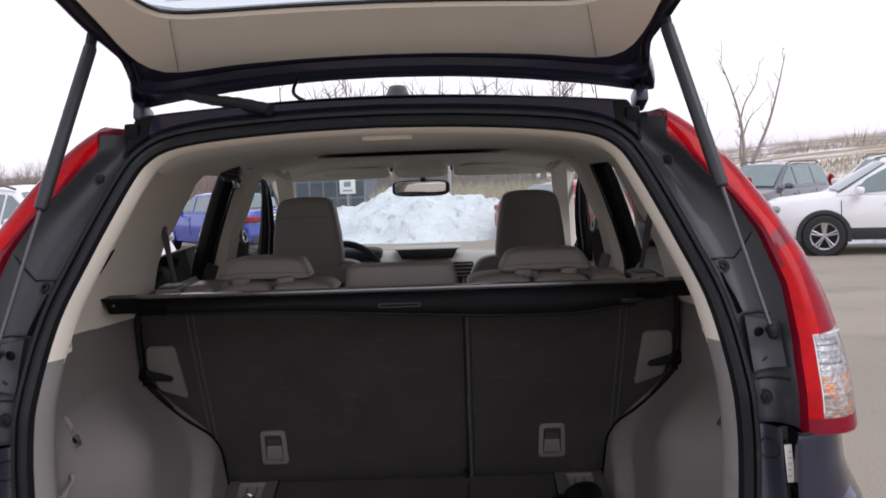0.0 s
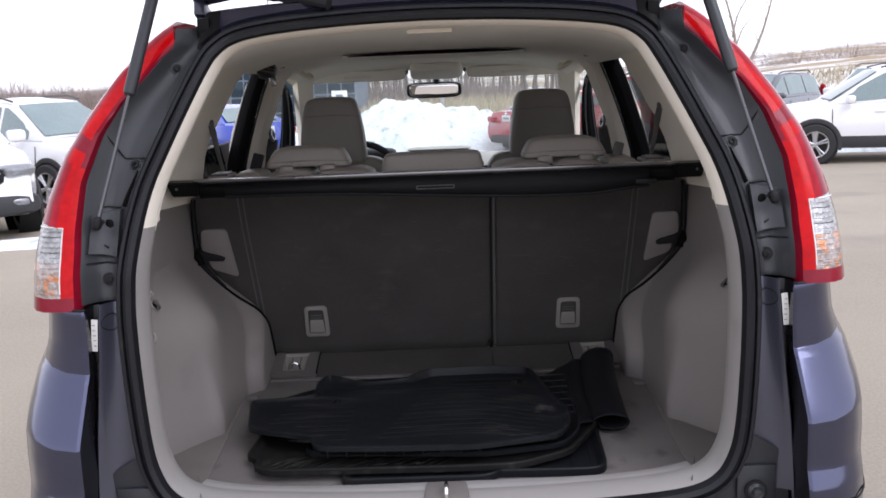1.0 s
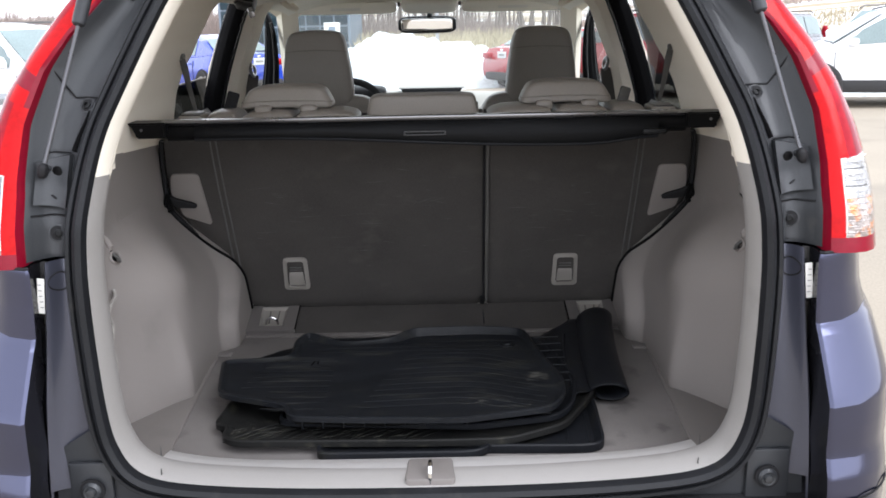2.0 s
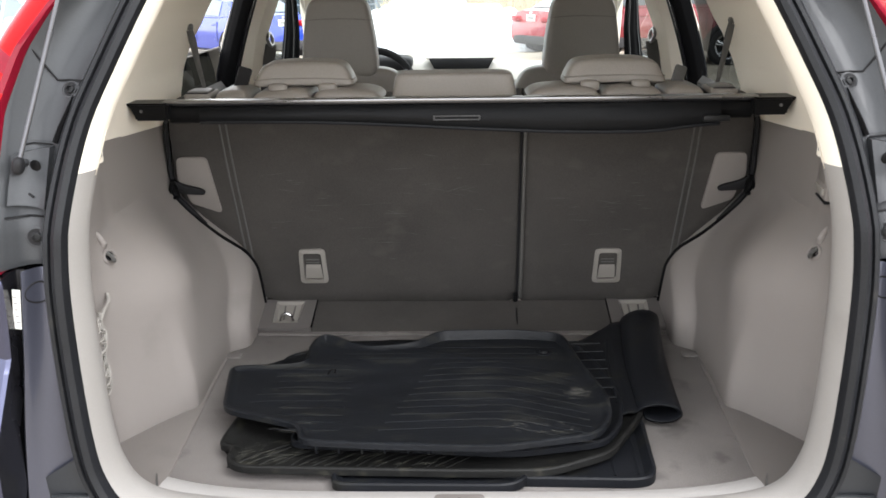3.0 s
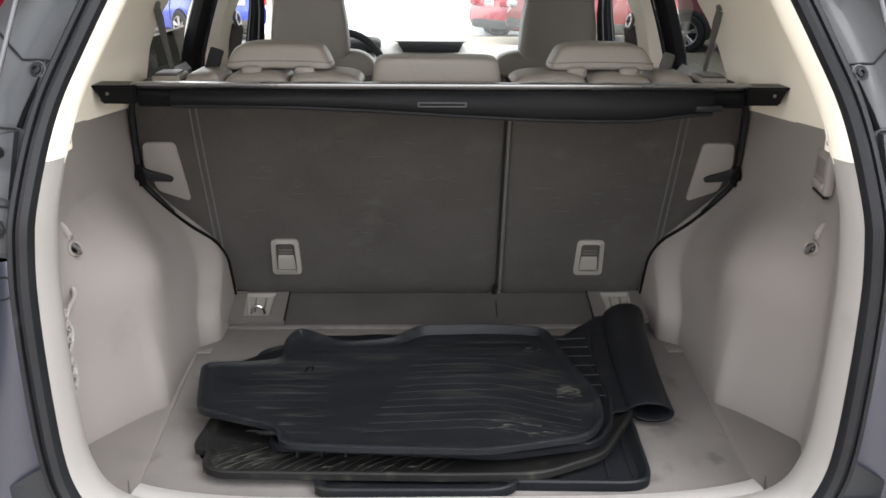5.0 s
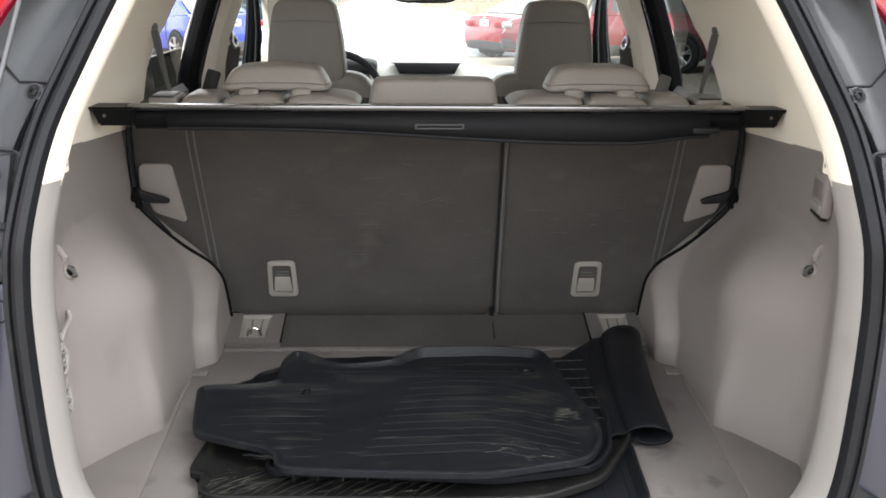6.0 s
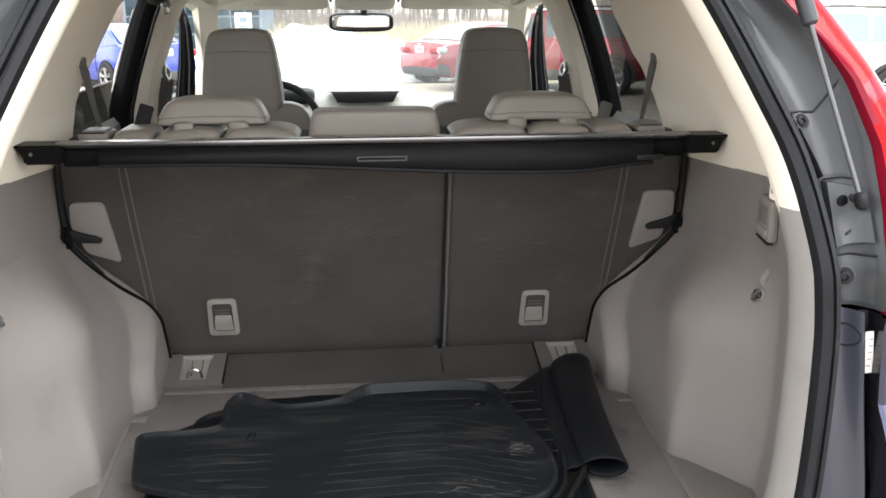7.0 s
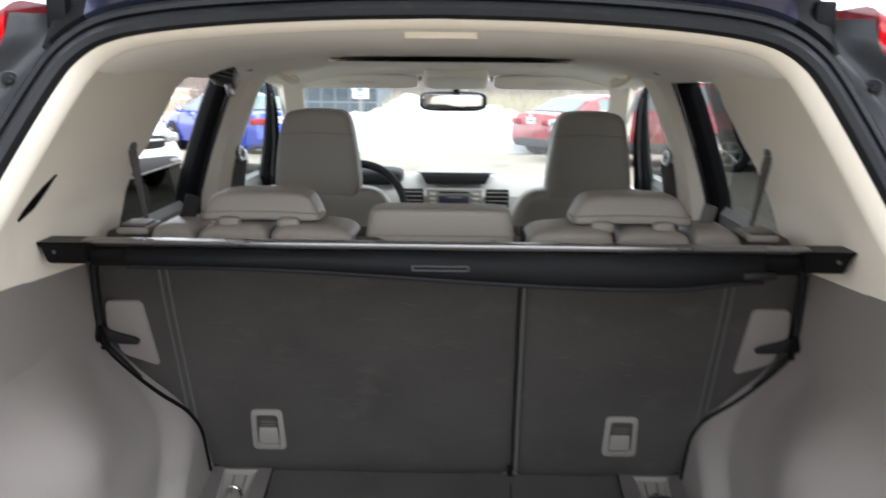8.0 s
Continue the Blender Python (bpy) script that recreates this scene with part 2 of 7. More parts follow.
def cushion(half, at=(0, 0, 0), e1=0.35, e2=0.3, turn=None, fn=None, nu=20, nv=32, bm=None):
    """A rounded pad (superquadric): half sizes, e1 rounds it from top to bottom, e2 round its outline; fn bends it."""
    bm = bm or bmesh.new()
    m = Matrix.Translation(at) @ (turn or Matrix())
    rows = []
    for i in range(nu + 1):
        a = -math.pi / 2 + math.pi * i / nu
        r = []
        for j in range(nv):
            b = 2 * math.pi * j / nv
            p = Vector((half[0] * spow(math.cos(a), e1) * spow(math.cos(b), e2), half[1] * spow(math.cos(a), e1) * spow(math.sin(b), e2), half[2] * spow(math.sin(a), e1)))
            r.append(m @ (fn(p) if fn else p))
        rows.append(r)
    grid(bm, rows, close_v=True)
    bmesh.ops.remove_doubles(bm, verts=bm.verts, dist=0.00005)
    return bm


def smooth_line(pts, n=6, closed=False):
    """Catmull-Rom through points."""
    pts = [Vector(p) for p in pts]
    out, k = [], len(pts)
    for i in range(k if closed else k - 1):
        a, b, c, d = (pts[(i + o) % k] if closed else pts[min(max(i + o, 0), k - 1)] for o in (-1, 0, 1, 2))
        for j in range(n):
            t = j / n
            out.append(0.5 * ((2 * b) + (c - a) * t + (2 * a - 5 * b + 4 * c - d) * t * t + (3 * b - a - 3 * c + d) * t ** 3))
    if not closed:
        out.append(pts[-1])
    return out


def tube(pts, r, seg=8, closed=False, flat=1.0, cap=True, bm=None, up=None):
    """A tube along points; r may be a number or one for each point; flat squeezes it."""
    bm = bm or bmesh.new()
    pts = [Vector(p) for p in pts]
    k, rows, side = len(pts), [], None
    for i, p in enumerate(pts):
        a, b = (pts[(i - 1) % k], pts[(i + 1) % k]) if closed else (pts[max(i - 1, 0)], pts[min(i + 1, k - 1)])
        d = (b - a).normalized()
        if side is None:
            ref = Vector(up) if up else (Vector((0, 0, 1)) if abs(d.z) < 0.9 else Vector((1, 0, 0)))
            side = d.cross(ref).normalized()
        else:
            side = (side - d * side.dot(d)).normalized()
        o = side.cross(d)
        rad = r[i] if isinstance(r, (list, tuple)) else r
        rows.append([p + side * (rad * math.cos(2 * math.pi * j / seg)) + o * (rad * flat * math.sin(2 * math.pi * j / seg)) for j in range(seg)])
    grid(bm, rows, close_u=closed, close_v=True, cap=cap and not closed)
    return bm


def lathe(profile, seg=24, m=None, bm=None):
    """Turns (radius, height) pairs round z."""
    bm = bm or bmesh.new()
    m = m or Matrix()
    rows = [[m @ Vector((max(r, 0.0002) * math.cos(2 * math.pi * j / seg), max(r, 0.0002) * math.sin(2 * math.pi * j / seg), h)) for j in range(seg)] for r, h in profile]
    grid(bm, rows, close_v=True)
    return bm


def slab(outline, z0, z1, r=0.004, m=None, bm=None, lift=None):
    """A flat plate of that outline (x, y), with a rounded upper rim. lift(x, y) raises points."""
    bm = bm or bmesh.new()
    m = m or Matrix()
    k = len(outline)
    cx, cy = sum(p[0] for p in outline) / k, sum(p[1] for p in outline) / k

    def ring(inset, z):
        out = []
        for i, (x, y) in enumerate(outline):
            (ax, ay), (bx, by) = outline[i - 1], outline[(i + 1) % k]
            d = math.hypot(bx - ax, by - ay) or 1
            nx, ny = (by - ay) / d, -(bx - ax) / d
            px, py = x - nx * inset, y - ny * inset
            out.append(m @ Vector((px, py, z + (lift(px, py) if lift else 0))))
        return out
    area = sum(outline[i - 1][0] * outline[i][1] - outline[i][0] * outline[i - 1][1] for i in range(k))
    s = 1 if area > 0 else -1
    rows = [ring(0, z0), ring(0, z1 - r), ring(s * r * 0.35, z1 - r * 0.3), ring(s * r, z1)]
    vs = grid(bm, rows, close_v=True)
    bm.faces.new(vs[0])
    bm.faces.new(vs[-1])
    return bm


def rounded(outline, r, n=4):
    """An outline with its corners rounded."""
    out, k = [], len(outline)
    for i in range(k):
        p, a, b = Vector(outline[i]), Vector(outline[i - 1]), Vector(outline[(i + 1) % k])
        ra = min(r, (a - p).length * 0.45)
        rb = min(r, (b - p).length * 0.45)
        s, e = p + (a - p).normalized() * ra, p + (b - p).normalized() * rb
        for j in range(n + 1):
            t = j / n
            q = s * (1 - t) ** 2 + p * 2 * t * (1 - t) + e * t * t
            out.append((q.x, q.y))
    return out


def lerp_table(table, v):
    """Reads a value from (at, value) pairs."""
    if v <= table[0][0]:
        return table[0][1]
    for (a, x), (b, y) in zip(table, table[1:]):
        if v <= b:
            return x + (y - x) * (v - a) / (b - a)
    return table[-1][1]


def ease(a, b, v):
    t = min(max((v - a) / (b - a), 0), 1)
    return t * t * (3 - 2 * t)


# ---- the open car ----
suv = thing("suv", pose(0, 0, 0), "dark blue metallic compact suv with its tailgate raised, parked on concrete", "car")

# half outline of the tailgate opening (x, z), from the sill's middle up to the roof's middle
OPENING = [(0, 0.562), (0.15, 0.563), (0.30, 0.567), (0.44, 0.576), (0.53, 0.590), (0.580, 0.617), (0.608, 0.665), (0.622, 0.73), (0.632, 0.86), (0.636, 0.98),
           (0.634, 1.07), (0.624, 1.16), (0.603, 1.26), (0.567, 1.35), (0.527, 1.44), (0.492, 1.512), (0.470, 1.543), (0.436, 1.566), (0.38, 1.580), (0.28, 1.591), (0.14, 1.599), (0, 1.602)]
GATE_Y = [(0.5, -0.045), (0.75, -0.035), (1.0, -0.018), (1.1, -0.004), (1.2, 0.04), (1.3, 0.088), (1.45, 0.162), (1.6, 0.24), (1.7, 0.28)]


def gate_y(z):
    """How far ahead the tailgate opening lies at that height."""
    return lerp_table(GATE_Y, z)


half = smooth_line([(x, z, 0) for x, z in OPENING], 4)
LOOP = [(p.x, p.y) for p in half] + [(-p.x, p.y) for p in half[-2:0:-1]]


def loop_at(grow, dy=0.0):
    """The opening's loop, grown outward by some metres."""
    out, k = [], len(LOOP)
    for i, (x, z) in enumerate(LOOP):
        (ax, az), (bx, bz) = LOOP[i - 1], LOOP[(i + 1) % k]
        d = math.hypot(bx - ax, bz - az) or 1
        px, pz = x + (bz - az) / d * grow, z - (bx - ax) / d * grow
        out.append(Vector((px, gate_y(pz) + dy, pz)))
    return out


# weatherstrip round the opening
bm = bmesh.new()
grid(bm, [loop_at(g, d) for g, d in ((-0.004, 0.035), (-0.006, 0.0), (-0.001, -0.014), (0.008, -0.020), (0.016, -0.014), (0.019, -0.004), (0.022, -0.012), (0.028, -0.013), (0.033, -0.004), (0.034, 0.03))], close_v=True)
part("weatherstrip", bm, RUBBER, suv, "black rubber weatherstrip round the opening")

# beige lining just inside the seal, pale plastic lower down
def lining_rows(keep):
    rows = []
    for g, d in ((-0.003, -0.002), (-0.010, 0.012), (-0.017, 0.040), (-0.018, 0.060), (-0.008, 0.085), (0.03, 0.10)):
        rows.append([p for p in loop_at(g, d)])
    idx = [i for i, (x, z) in enumerate(LOOP) if keep(x, z)]
    return rows, idx


for sx in (-1, 1):
    rows, idx = lining_rows(lambda x, z: x * sx > 0 and 1.165 < z < 1.53)
    bm = sheet(*[[r[i] for i in idx] for r in rows])
    part("pillar_edge_trim", bm, BEIGE, suv, "beige moulded pillar edge")
    rows, idx = lining_rows(lambda x, z: x * sx > 0.0001 and z < 1.185)
    idx = [0] + idx if sx > 0 else idx + [0]
    bm = sheet(*[[r[i] for i in idx] for r in rows])
    part("lower_edge_trim", bm, EDGE_TRIM, suv, "pale grey plastic edge trim")
rows, idx = lining_rows(lambda x, z: z > 1.52)
part("header_trim", sheet(*[[r[i] + Vector((0, 0.0, 0.0)) for i in idx] for r in rows]), BEIGE, suv, "beige header trim above the opening")

# sill plate
bm = bmesh.new()
rows = []
for y, dz in ((0.01, 0.010), (0.02, 0.015), (0.05, 0.012), (0.085, 0.004), (0.10, -0.008), (0.10, -0.04)):
    r = []
    for i in range(41):
        x = -0.55 + 1.1 * i / 40
        k = (abs(x) / 0.6) ** 5
        r.append((x, y + 0.035 * k, 0.562 + dz + 0.028 * k))
    rows.append(r)
grid(bm, rows)
sill = part("sill_plate", bm, SILL_MAT, suv, "pale grey plastic load sill", solid=0.003)
for x in (-0.545, 0.545):
    part("joint", rbox((0.0022, 0.12, 0.020), (x, 0.030, 0.596), 0.001, turn=Matrix.Rotation(-0.3 * (1 if x > 0 else -1), 4, "Z")), GREY_DARK, sill)
bm = slab(rounded([(-0.05, -0.035), (0.05, -0.035), (0.045, 0.055), (-0.045, 0.055)], 0.01), 0.560, 0.5825, 0.003)
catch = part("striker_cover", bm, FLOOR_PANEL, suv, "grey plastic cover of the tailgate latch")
part("striker", tube(smooth_line([(0.0, -0.03, 0.560), (0.0, -0.03, 0.596), (0.0, -0.012, 0.606), (0.0, 0.006, 0.596), (0.0, 0.006, 0.565)], 4), 0.0045, 8), CHROME, catch, "chrome latch striker")

# cargo floor
floor_line = [(0.0, 0.095), (0.52, 0.095), (0.615, 0.125), (0.69, 0.205), (0.74, 0.31), (0.775, 0.40), (0.775, 0.90), (0.60, 0.935), (0.0, 0.935)]
outline = floor_line + [(-x, y) for x, y in floor_line[-2:0:-1]]
bm = slab(outline, 0.50, 0.550, 0.002)
floor_ob = part("cargo_floor", bm, FELT, suv, "grey carpeted cargo floor")
for sx in (-1, 1):
    wedge = [(sx * 0.565, 0.11), (sx * 0.613, 0.128), (sx * 0.688, 0.207), (sx * 0.735, 0.31), (sx * 0.60, 0.455), (sx * 0.597, 0.78)]
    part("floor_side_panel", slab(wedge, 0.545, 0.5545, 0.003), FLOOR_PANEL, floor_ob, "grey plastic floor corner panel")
    part("lift_tab", slab(rounded([(sx * 0.60, 0.735), (sx * 0.56, 0.735), (sx * 0.56, 0.765), (sx * 0.60, 0.765)], 0.005), 0.551, 0.556, 0.002), FELT, floor_ob)

# flap between the floor and the seat, with tie-down plates
bm = sheet([(-0.411, 0.905, 0.551), (-0.2, 0.905, 0.551), (0.2, 0.905, 0.551), (0.411, 0.905, 0.551)], [(x, 0.985, 0.566) for x in (-0.411, -0.2, 0.2, 0.411)], [(x, 1.045, 0.590) for x in (-0.411, -0.2, 0.2, 0.411)])
part("seat_flap", bm, SEAT_FELT, suv, "dark carpet flap below the seat back", solid=0.006)
bm = rbox((1.1, 0.02, 0.006), (0.0, 0.9, 0.552), 0.002)
part("flap_split", rbox((0.004, 0.13, 0.004), (0.155, 0.980, 0.5695), 0.001, turn=Matrix.Rotation(0.27, 4, "X")), BLACK_MATTE, suv)
part("flap_strip", bm, FELT, suv)
for x0, x1 in ((-0.556, -0.408), (0.408, 0.556)):
    xm = (x0 + x1) / 2
    bm = bmesh.new()
    tilt = Matrix.Rotation(0.235, 4, "X")
    m = Matrix.Translation((xm, 0.98, 0.584)) @ tilt
    w = (x1 - x0) / 2
    # a plate with a sunken cup
    ring0 = [m @ Vector(p) for p in ((-w, -0.075, 0), (w, -0.075, 0), (w, 0.07, 0), (-w, 0.07, 0))]
    ring1 = [m @ Vector(p) for p in ((-0.035, -0.05, 0), (0.035, -0.05, 0), (0.04, 0.055, 0), (-0.04, 0.055, 0))]
    ring2 = [m @ Vector(p) for p in ((-0.026, -0.044, -0.022), (0.026, -0.044, -0.022), (0.032, 0.046, -0.006), (-0.032, 0.046, -0.006))]
    vs = grid(bm, [ring0, ring1, ring2], close_v=True)
    bm.faces.new(vs[-1])
    ringb = [m @ Vector(p) for p in ((-w, -0.075, -0.012), (w, -0.075, -0.012), (w, 0.07, -0.012), (-w, 0.07, -0.012))]
    grid(bm, [ringb, ring0], close_v=True)
    bm.faces.ensure_lookup_table()
    for f in bm.faces[4:9]:
        f.material_index = 1
    plate = part("tie_down_plate", bm, [TIE_GREY, GREY_PLASTIC], suv, "grey plastic tie-down plate", smooth=False)
    arch = [m @ Vector((0.018 * math.cos(a), -0.028 + 0.004 * math.sin(a), -0.009 + 0.022 * math.sin(a))) for a in np.linspace(0, math.pi, 12)]
    part("tie_ring", tube(arch, 0.0036, 8), CHROME, plate, "steel tie-down ring")
    for rx in (-0.012, 0.012):
        part("cup_rib", tube([m @ Vector((rx, -0.012, -0.0160)), m @ Vector((rx * 1.15, 0.040, -0.0062))], 0.0022, 6), TIE_GREY, plate)
    inner = w if xm < 0 else -w
    part("plate_gap", tube([m @ Vector((inner, -0.07, -0.001)), m @ Vector((inner, 0.068, -0.001)), m @ Vector((-inner, 0.068, -0.001))], 0.0026, 6), DEEP_RUBBER, plate, "dark joint round the plate")

# side linings
WALL_X = [(0.04, 0.622), (0.075, 0.633), (0.12, 0.660), (0.2, 0.698), (0.3, 0.728), (0.45, 0.748), (0.7, 0.757), (1.2, 0.76)]


def trim_z(y):
    """Height at which the grey lining meets the beige pillar trim."""
    return lerp_table([(0.0, 1.178), (0.12, 1.172), (0.30, 1.163), (0.45, 1.158), (0.90, 1.127), (1.15, 1.112)], y)


def wall_x(y, z):
    """Half width of the cargo side lining there, with the wheel arch's swell."""
    w = lerp_table(WALL_X, y)
    if z < 0.75:
        w -= 0.012 * ease(0.75, 0.56, z)
    k = ease(0.52, 0.85, y)
    crease = math.sin(min(max((0.985 - z) / 0.175, 0), 1) * math.pi / 2)
    up = crease + (ease(0.955, 0.70, z) ** 0.8 - crease) * k
    t = min(max((y - 0.292) / 0.175, 0), 1)
    back = t if t < 0.82 else 0.82 + 0.18 * math.sin((t - 0.82) / 0.18 * math.pi / 2)
    back += (math.sin(min((y - 0.292) / 0.2625, 1) * math.pi / 2) - back) * ease(0.58, 0.86, z) if y > 0.292 else 0
    full = 0.603 + 0.006 * ease(0.47, 0.64, y) - 0.044 * ease(0.775 + 0.15 * ease(0.60, 0.82, z), 0.828 + 0.17 * ease(0.60, 0.82, z), y) - 0.010 * ease(0.8, 0.56, z)
    b = up * back
    return w + (full - w) * b


for sx in (-1, 1):
    ys = [0.045, 0.055, 0.075, 0.1, 0.13, 0.16, 0.19, 0.205, 0.215, 0.225, 0.235, 0.245, 0.255, 0.265, 0.28, 0.3, 0.33, 0.36, 0.39, 0.415, 0.43, 0.44, 0.45, 0.46, 0.47, 0.485, 0.5, 0.52, 0.54, 0.565, 0.6, 0.66, 0.72, 0.77, 0.785, 0.8, 0.815, 0.83, 0.845, 0.86, 0.88, 0.9, 0.92, 0.94, 0.96, 0.98, 1.0, 1.02, 1.05, 1.1]
    rows = []
    for i in range(35):
        r = []
        for y in ys:
            z = 0.545 + (trim_z(y) - 0.545) * i / 34
            yy = y + max(gate_y(z), -0.02) * (1 - ease(0.05, 0.45, y)) * 1.0
            if z < 0.70:
                yy += 0.05 * ease(0.68, 0.55, z) * (1 - ease(0.05, 0.35, y))
            lip = lerp_table([(0.55, 0.606), (0.6, 0.610), (0.66, 0.614), (0.73, 0.617), (0.86, 0.622), (1.07, 0.622), (1.2, 0.602)], z)
            x = wall_x(y, z)
            x = lip + (x - lip) * ease(0.045, 0.14, y) if y < 0.14 else x
            if sx < 0:
                x += 0.034 * math.exp(-((y - 0.238) / 0.019) ** 4) * ease(0.62, 0.70, z) * ease(0.93, 0.90, z)
            r.append((sx * x, yy, z))
        rows.append(r)
    bm = bmesh.new()
    grid(bm, rows)
    lining = part("side_lining", bm, TAUPE, suv, "taupe plastic lining over the wheel arch", solid=0.004)
    seam_line = [(sx * (wall_x(y, 1.026 - 0.10 * (y - 0.41)) + 0.0006), y, 1.026 - 0.10 * (y - 0.41)) for y in np.linspace(0.36, 0.56, 14)]
    part("panel_seam", tube(seam_line, [0.0005 + 0.0022 * math.sin(math.pi * i / 13) for i in range(14)], 6), TAUPE, lining)
    # bag hook in its moulded cup
    hy, hz = 0.362, 0.942

    def on_wall(y, z, proud):
        return Vector((sx * (wall_x(y, z) - proud), y, z))
    ring = [on_wall(hy + 0.019 * math.cos(a), hz + 0.012 * math.sin(a), 0.003) for a in np.linspace(0, 2 * math.pi, 18, endpoint=False)]
    cup = part("hook_cup", tube(ring, 0.0040, 7, closed=True), TAUPE, lining, "moulded cup of the bag hook")
    bm = bmesh.new()
    bm.faces.new([bm.verts.new(p) for p in ring])
    part("cup_floor", bm, BLACK_PLASTIC, cup, "dark cup floor")
    part("hook_arm", tube(smooth_line([on_wall(hy - 0.004, hz + 0.010, 0.003), on_wall(hy - 0.006, hz + 0.002, 0.012), on_wall(hy - 0.010, hz - 0.006, 0.016), on_wall(hy - 0.016, hz - 0.002, 0.018)], 4), 0.0042, 8), GREY_DARK, cup, "dark grey hook arm")
    part("hook_lug", tube([on_wall(hy + 0.002, hz + 0.018, 0.001), on_wall(hy + 0.002, hz + 0.026, 0.006), on_wall(hy + 0.003, hz + 0.040, 0.005), on_wall(hy + 0.004, hz + 0.050, 0.0)], [0.006, 0.0085, 0.0075, 0.004], 10), TAUPE, cup, "moulded lug above the hook")
    # beige clip at the pillar's foot
    clip = part("trim_clip", rbox((0.014, 0.022, 0.042), (sx * 0.612, 0.118, 1.205), 0.004), BEIGE, lining, "beige trim clip")
    part("clip_slot", rbox((0.006, 0.012, 0.010), (sx * 0.606, 0.112, 1.200), 0.002), GREY_PLASTIC, clip)
    if sx > 0:
        # small covered pocket on one side
        wy = Matrix.Rotation(-0.16, 4, "Z")
        at = Vector((0.727, 0.378, 1.090))
        pk = part("lining_pocket", rbox((0.020, 0.086, 0.080), at, 0.007, turn=wy), TAUPE, lining, "small moulded pocket cover")
        # the opening's shade is put into the colour of a darker plate
        part("pocket_shade", rbox((0.006, 0.060, 0.036), at + Vector((-0.0085, -0.002, 0.010)), 0.004, turn=wy), FLOOR_PANEL, pk, "pocket opening, its shade put into a darker colour")
        part("pocket_lip", rbox((0.010, 0.070, 0.016), at + Vector((-0.010, 0, -0.022)), 0.004, turn=wy), GREY_PLASTIC, pk)
        part("pocket_gap", rbox((0.012, 0.084, 0.005), at + Vector((-0.004, 0, -0.042)), 0.002, turn=wy), BLACK_PLASTIC, pk)
    else:
        # luggage net, hanging slack in a moulded recess
        part("net_recess", sheet(*[[(-(wall_x(y, z) + 0.022), y, z) for y in (0.216, 0.228, 0.240, 0.252, 0.260)] for z in np.linspace(0.67, 0.868, 8)]), GREY_DARK, lining, "dark grey sheet behind the net")
        bm = bmesh.new()
        tube(smooth_line([(-0.706, 0.312, 0.880), (-0.700, 0.300, 0.868), (-0.698, 0.262, 0.858), (-0.696, 0.224, 0.838)], 5), 0.0042, 8, bm=bm)
        edges = []
        for y, dx in ((0.214, 0.0), (0.252, -0.004)):
            line = smooth_line([(-0.694 + dx + 0.003 * math.sin(1.7 * i + y * 90), y + 0.004 * math.sin(2.1 * i + y * 40), 0.862 - 0.0235 * i) for i in range(8)], 4)
            edges.append(line)
            tube(line, 0.0046, 7, bm=bm)
        for i in range(0, 28, 4):
            p, q, r = Vector(edges[0][i]), Vector(edges[1][min(i + 3, 28)]), Vector(edges[0][min(i + 5, 28)])
            tube([p, p.lerp(q, 0.5) + Vector((0.002, 0, -0.003)), q], 0.0030, 6, bm=bm)
            tube([q, q.lerp(r, 0.5) + Vector((0.003, 0, -0.002)), r], 0.0030, 6, bm=bm)
            tube([p + Vector((-0.003, 0, 0)), p + Vector((0.003, 0.001, -0.004))], 0.0052, 7, bm=bm)
        part("luggage_net", bm, NET, lining, "slack grey cord luggage net")

# beige upper pillar panels with the rear side-window edge
SIDE_X = [(1.10, 0.757), (1.15, 0.757), (1.19, 0.755), (1.25, 0.748), (1.32, 0.727), (1.40, 0.692), (1.48, 0.640), (1.53, 0.592), (1.57, 0.54), (1.60, 0.49)]
PILLAR_FRONT = [(1.15, 1.04), (1.21, 1.06), (1.27, 1.10), (1.33, 1.125), (1.37, 1.17), (1.41, 1.185), (1.455, 1.175), (1.49, 1.155), (1.51, 1.16), (1.52, 1.20), (1.528, 1.30), (1.545, 1.45), (1.58, 1.75)]


def side_x(z):
    return lerp_table(SIDE_X, z)


for sx in (-1, 1):
    rows = []
    for i in range(43):
        z = 1.165 + (1.575 - 1.165) * i / 42
        y0, y1 = gate_y(z) + 0.055, lerp_table(PILLAR_FRONT, z) + (0.075 * ease(1.18, 1.33, z) * ease(1.54, 1.46, z) if sx > 0 else 0.0)
        lip = lerp_table([(1.16, 0.605), (1.26, 0.585), (1.35, 0.549), (1.44, 0.509), (1.512, 0.474), (1.543, 0.452), (1.58, 0.40)], z)
        r = []
        for j in range(29):
            t = j / 28
            y = y0 + (y1 - y0) * t
            zz = z + (1 - i / 42) ** 2 * (trim_z(y) - 0.002 - 1.165)
            x = lip + (side_x(zz) - 0.004 * (1 - ease(1.18, 1.25, zz)) - lip) * ease(0.0, 0.30, y - y0) ** 0.75
            r.append((sx * x, y, zz))
        # the edge turns out to the glass
        r.append((sx * (side_x(z) + 0.012), y1 + 0.006, z))
        r.append((sx * (side_x(z) + 0.06), y1 + 0.012, z))
        rows.append(r)
    bm = bmesh.new()
    grid(bm, rows)
    pil = part("rear_pillar_trim", bm, BEIGE, suv, "beige moulded rear pillar trim", solid=0.003)
    # dark belt guide slit
    if sx < 0:
        part("belt_slit", tube([(-0.737, 0.565, 1.266), (-0.731, 0.60, 1.286), (-0.725, 0.645, 1.312), (-0.719, 0.685, 1.334)], [0.002, 0.007, 0.006, 0.002], 8), DEEP_RUBBER, pil, "dark gap in the pillar trim")

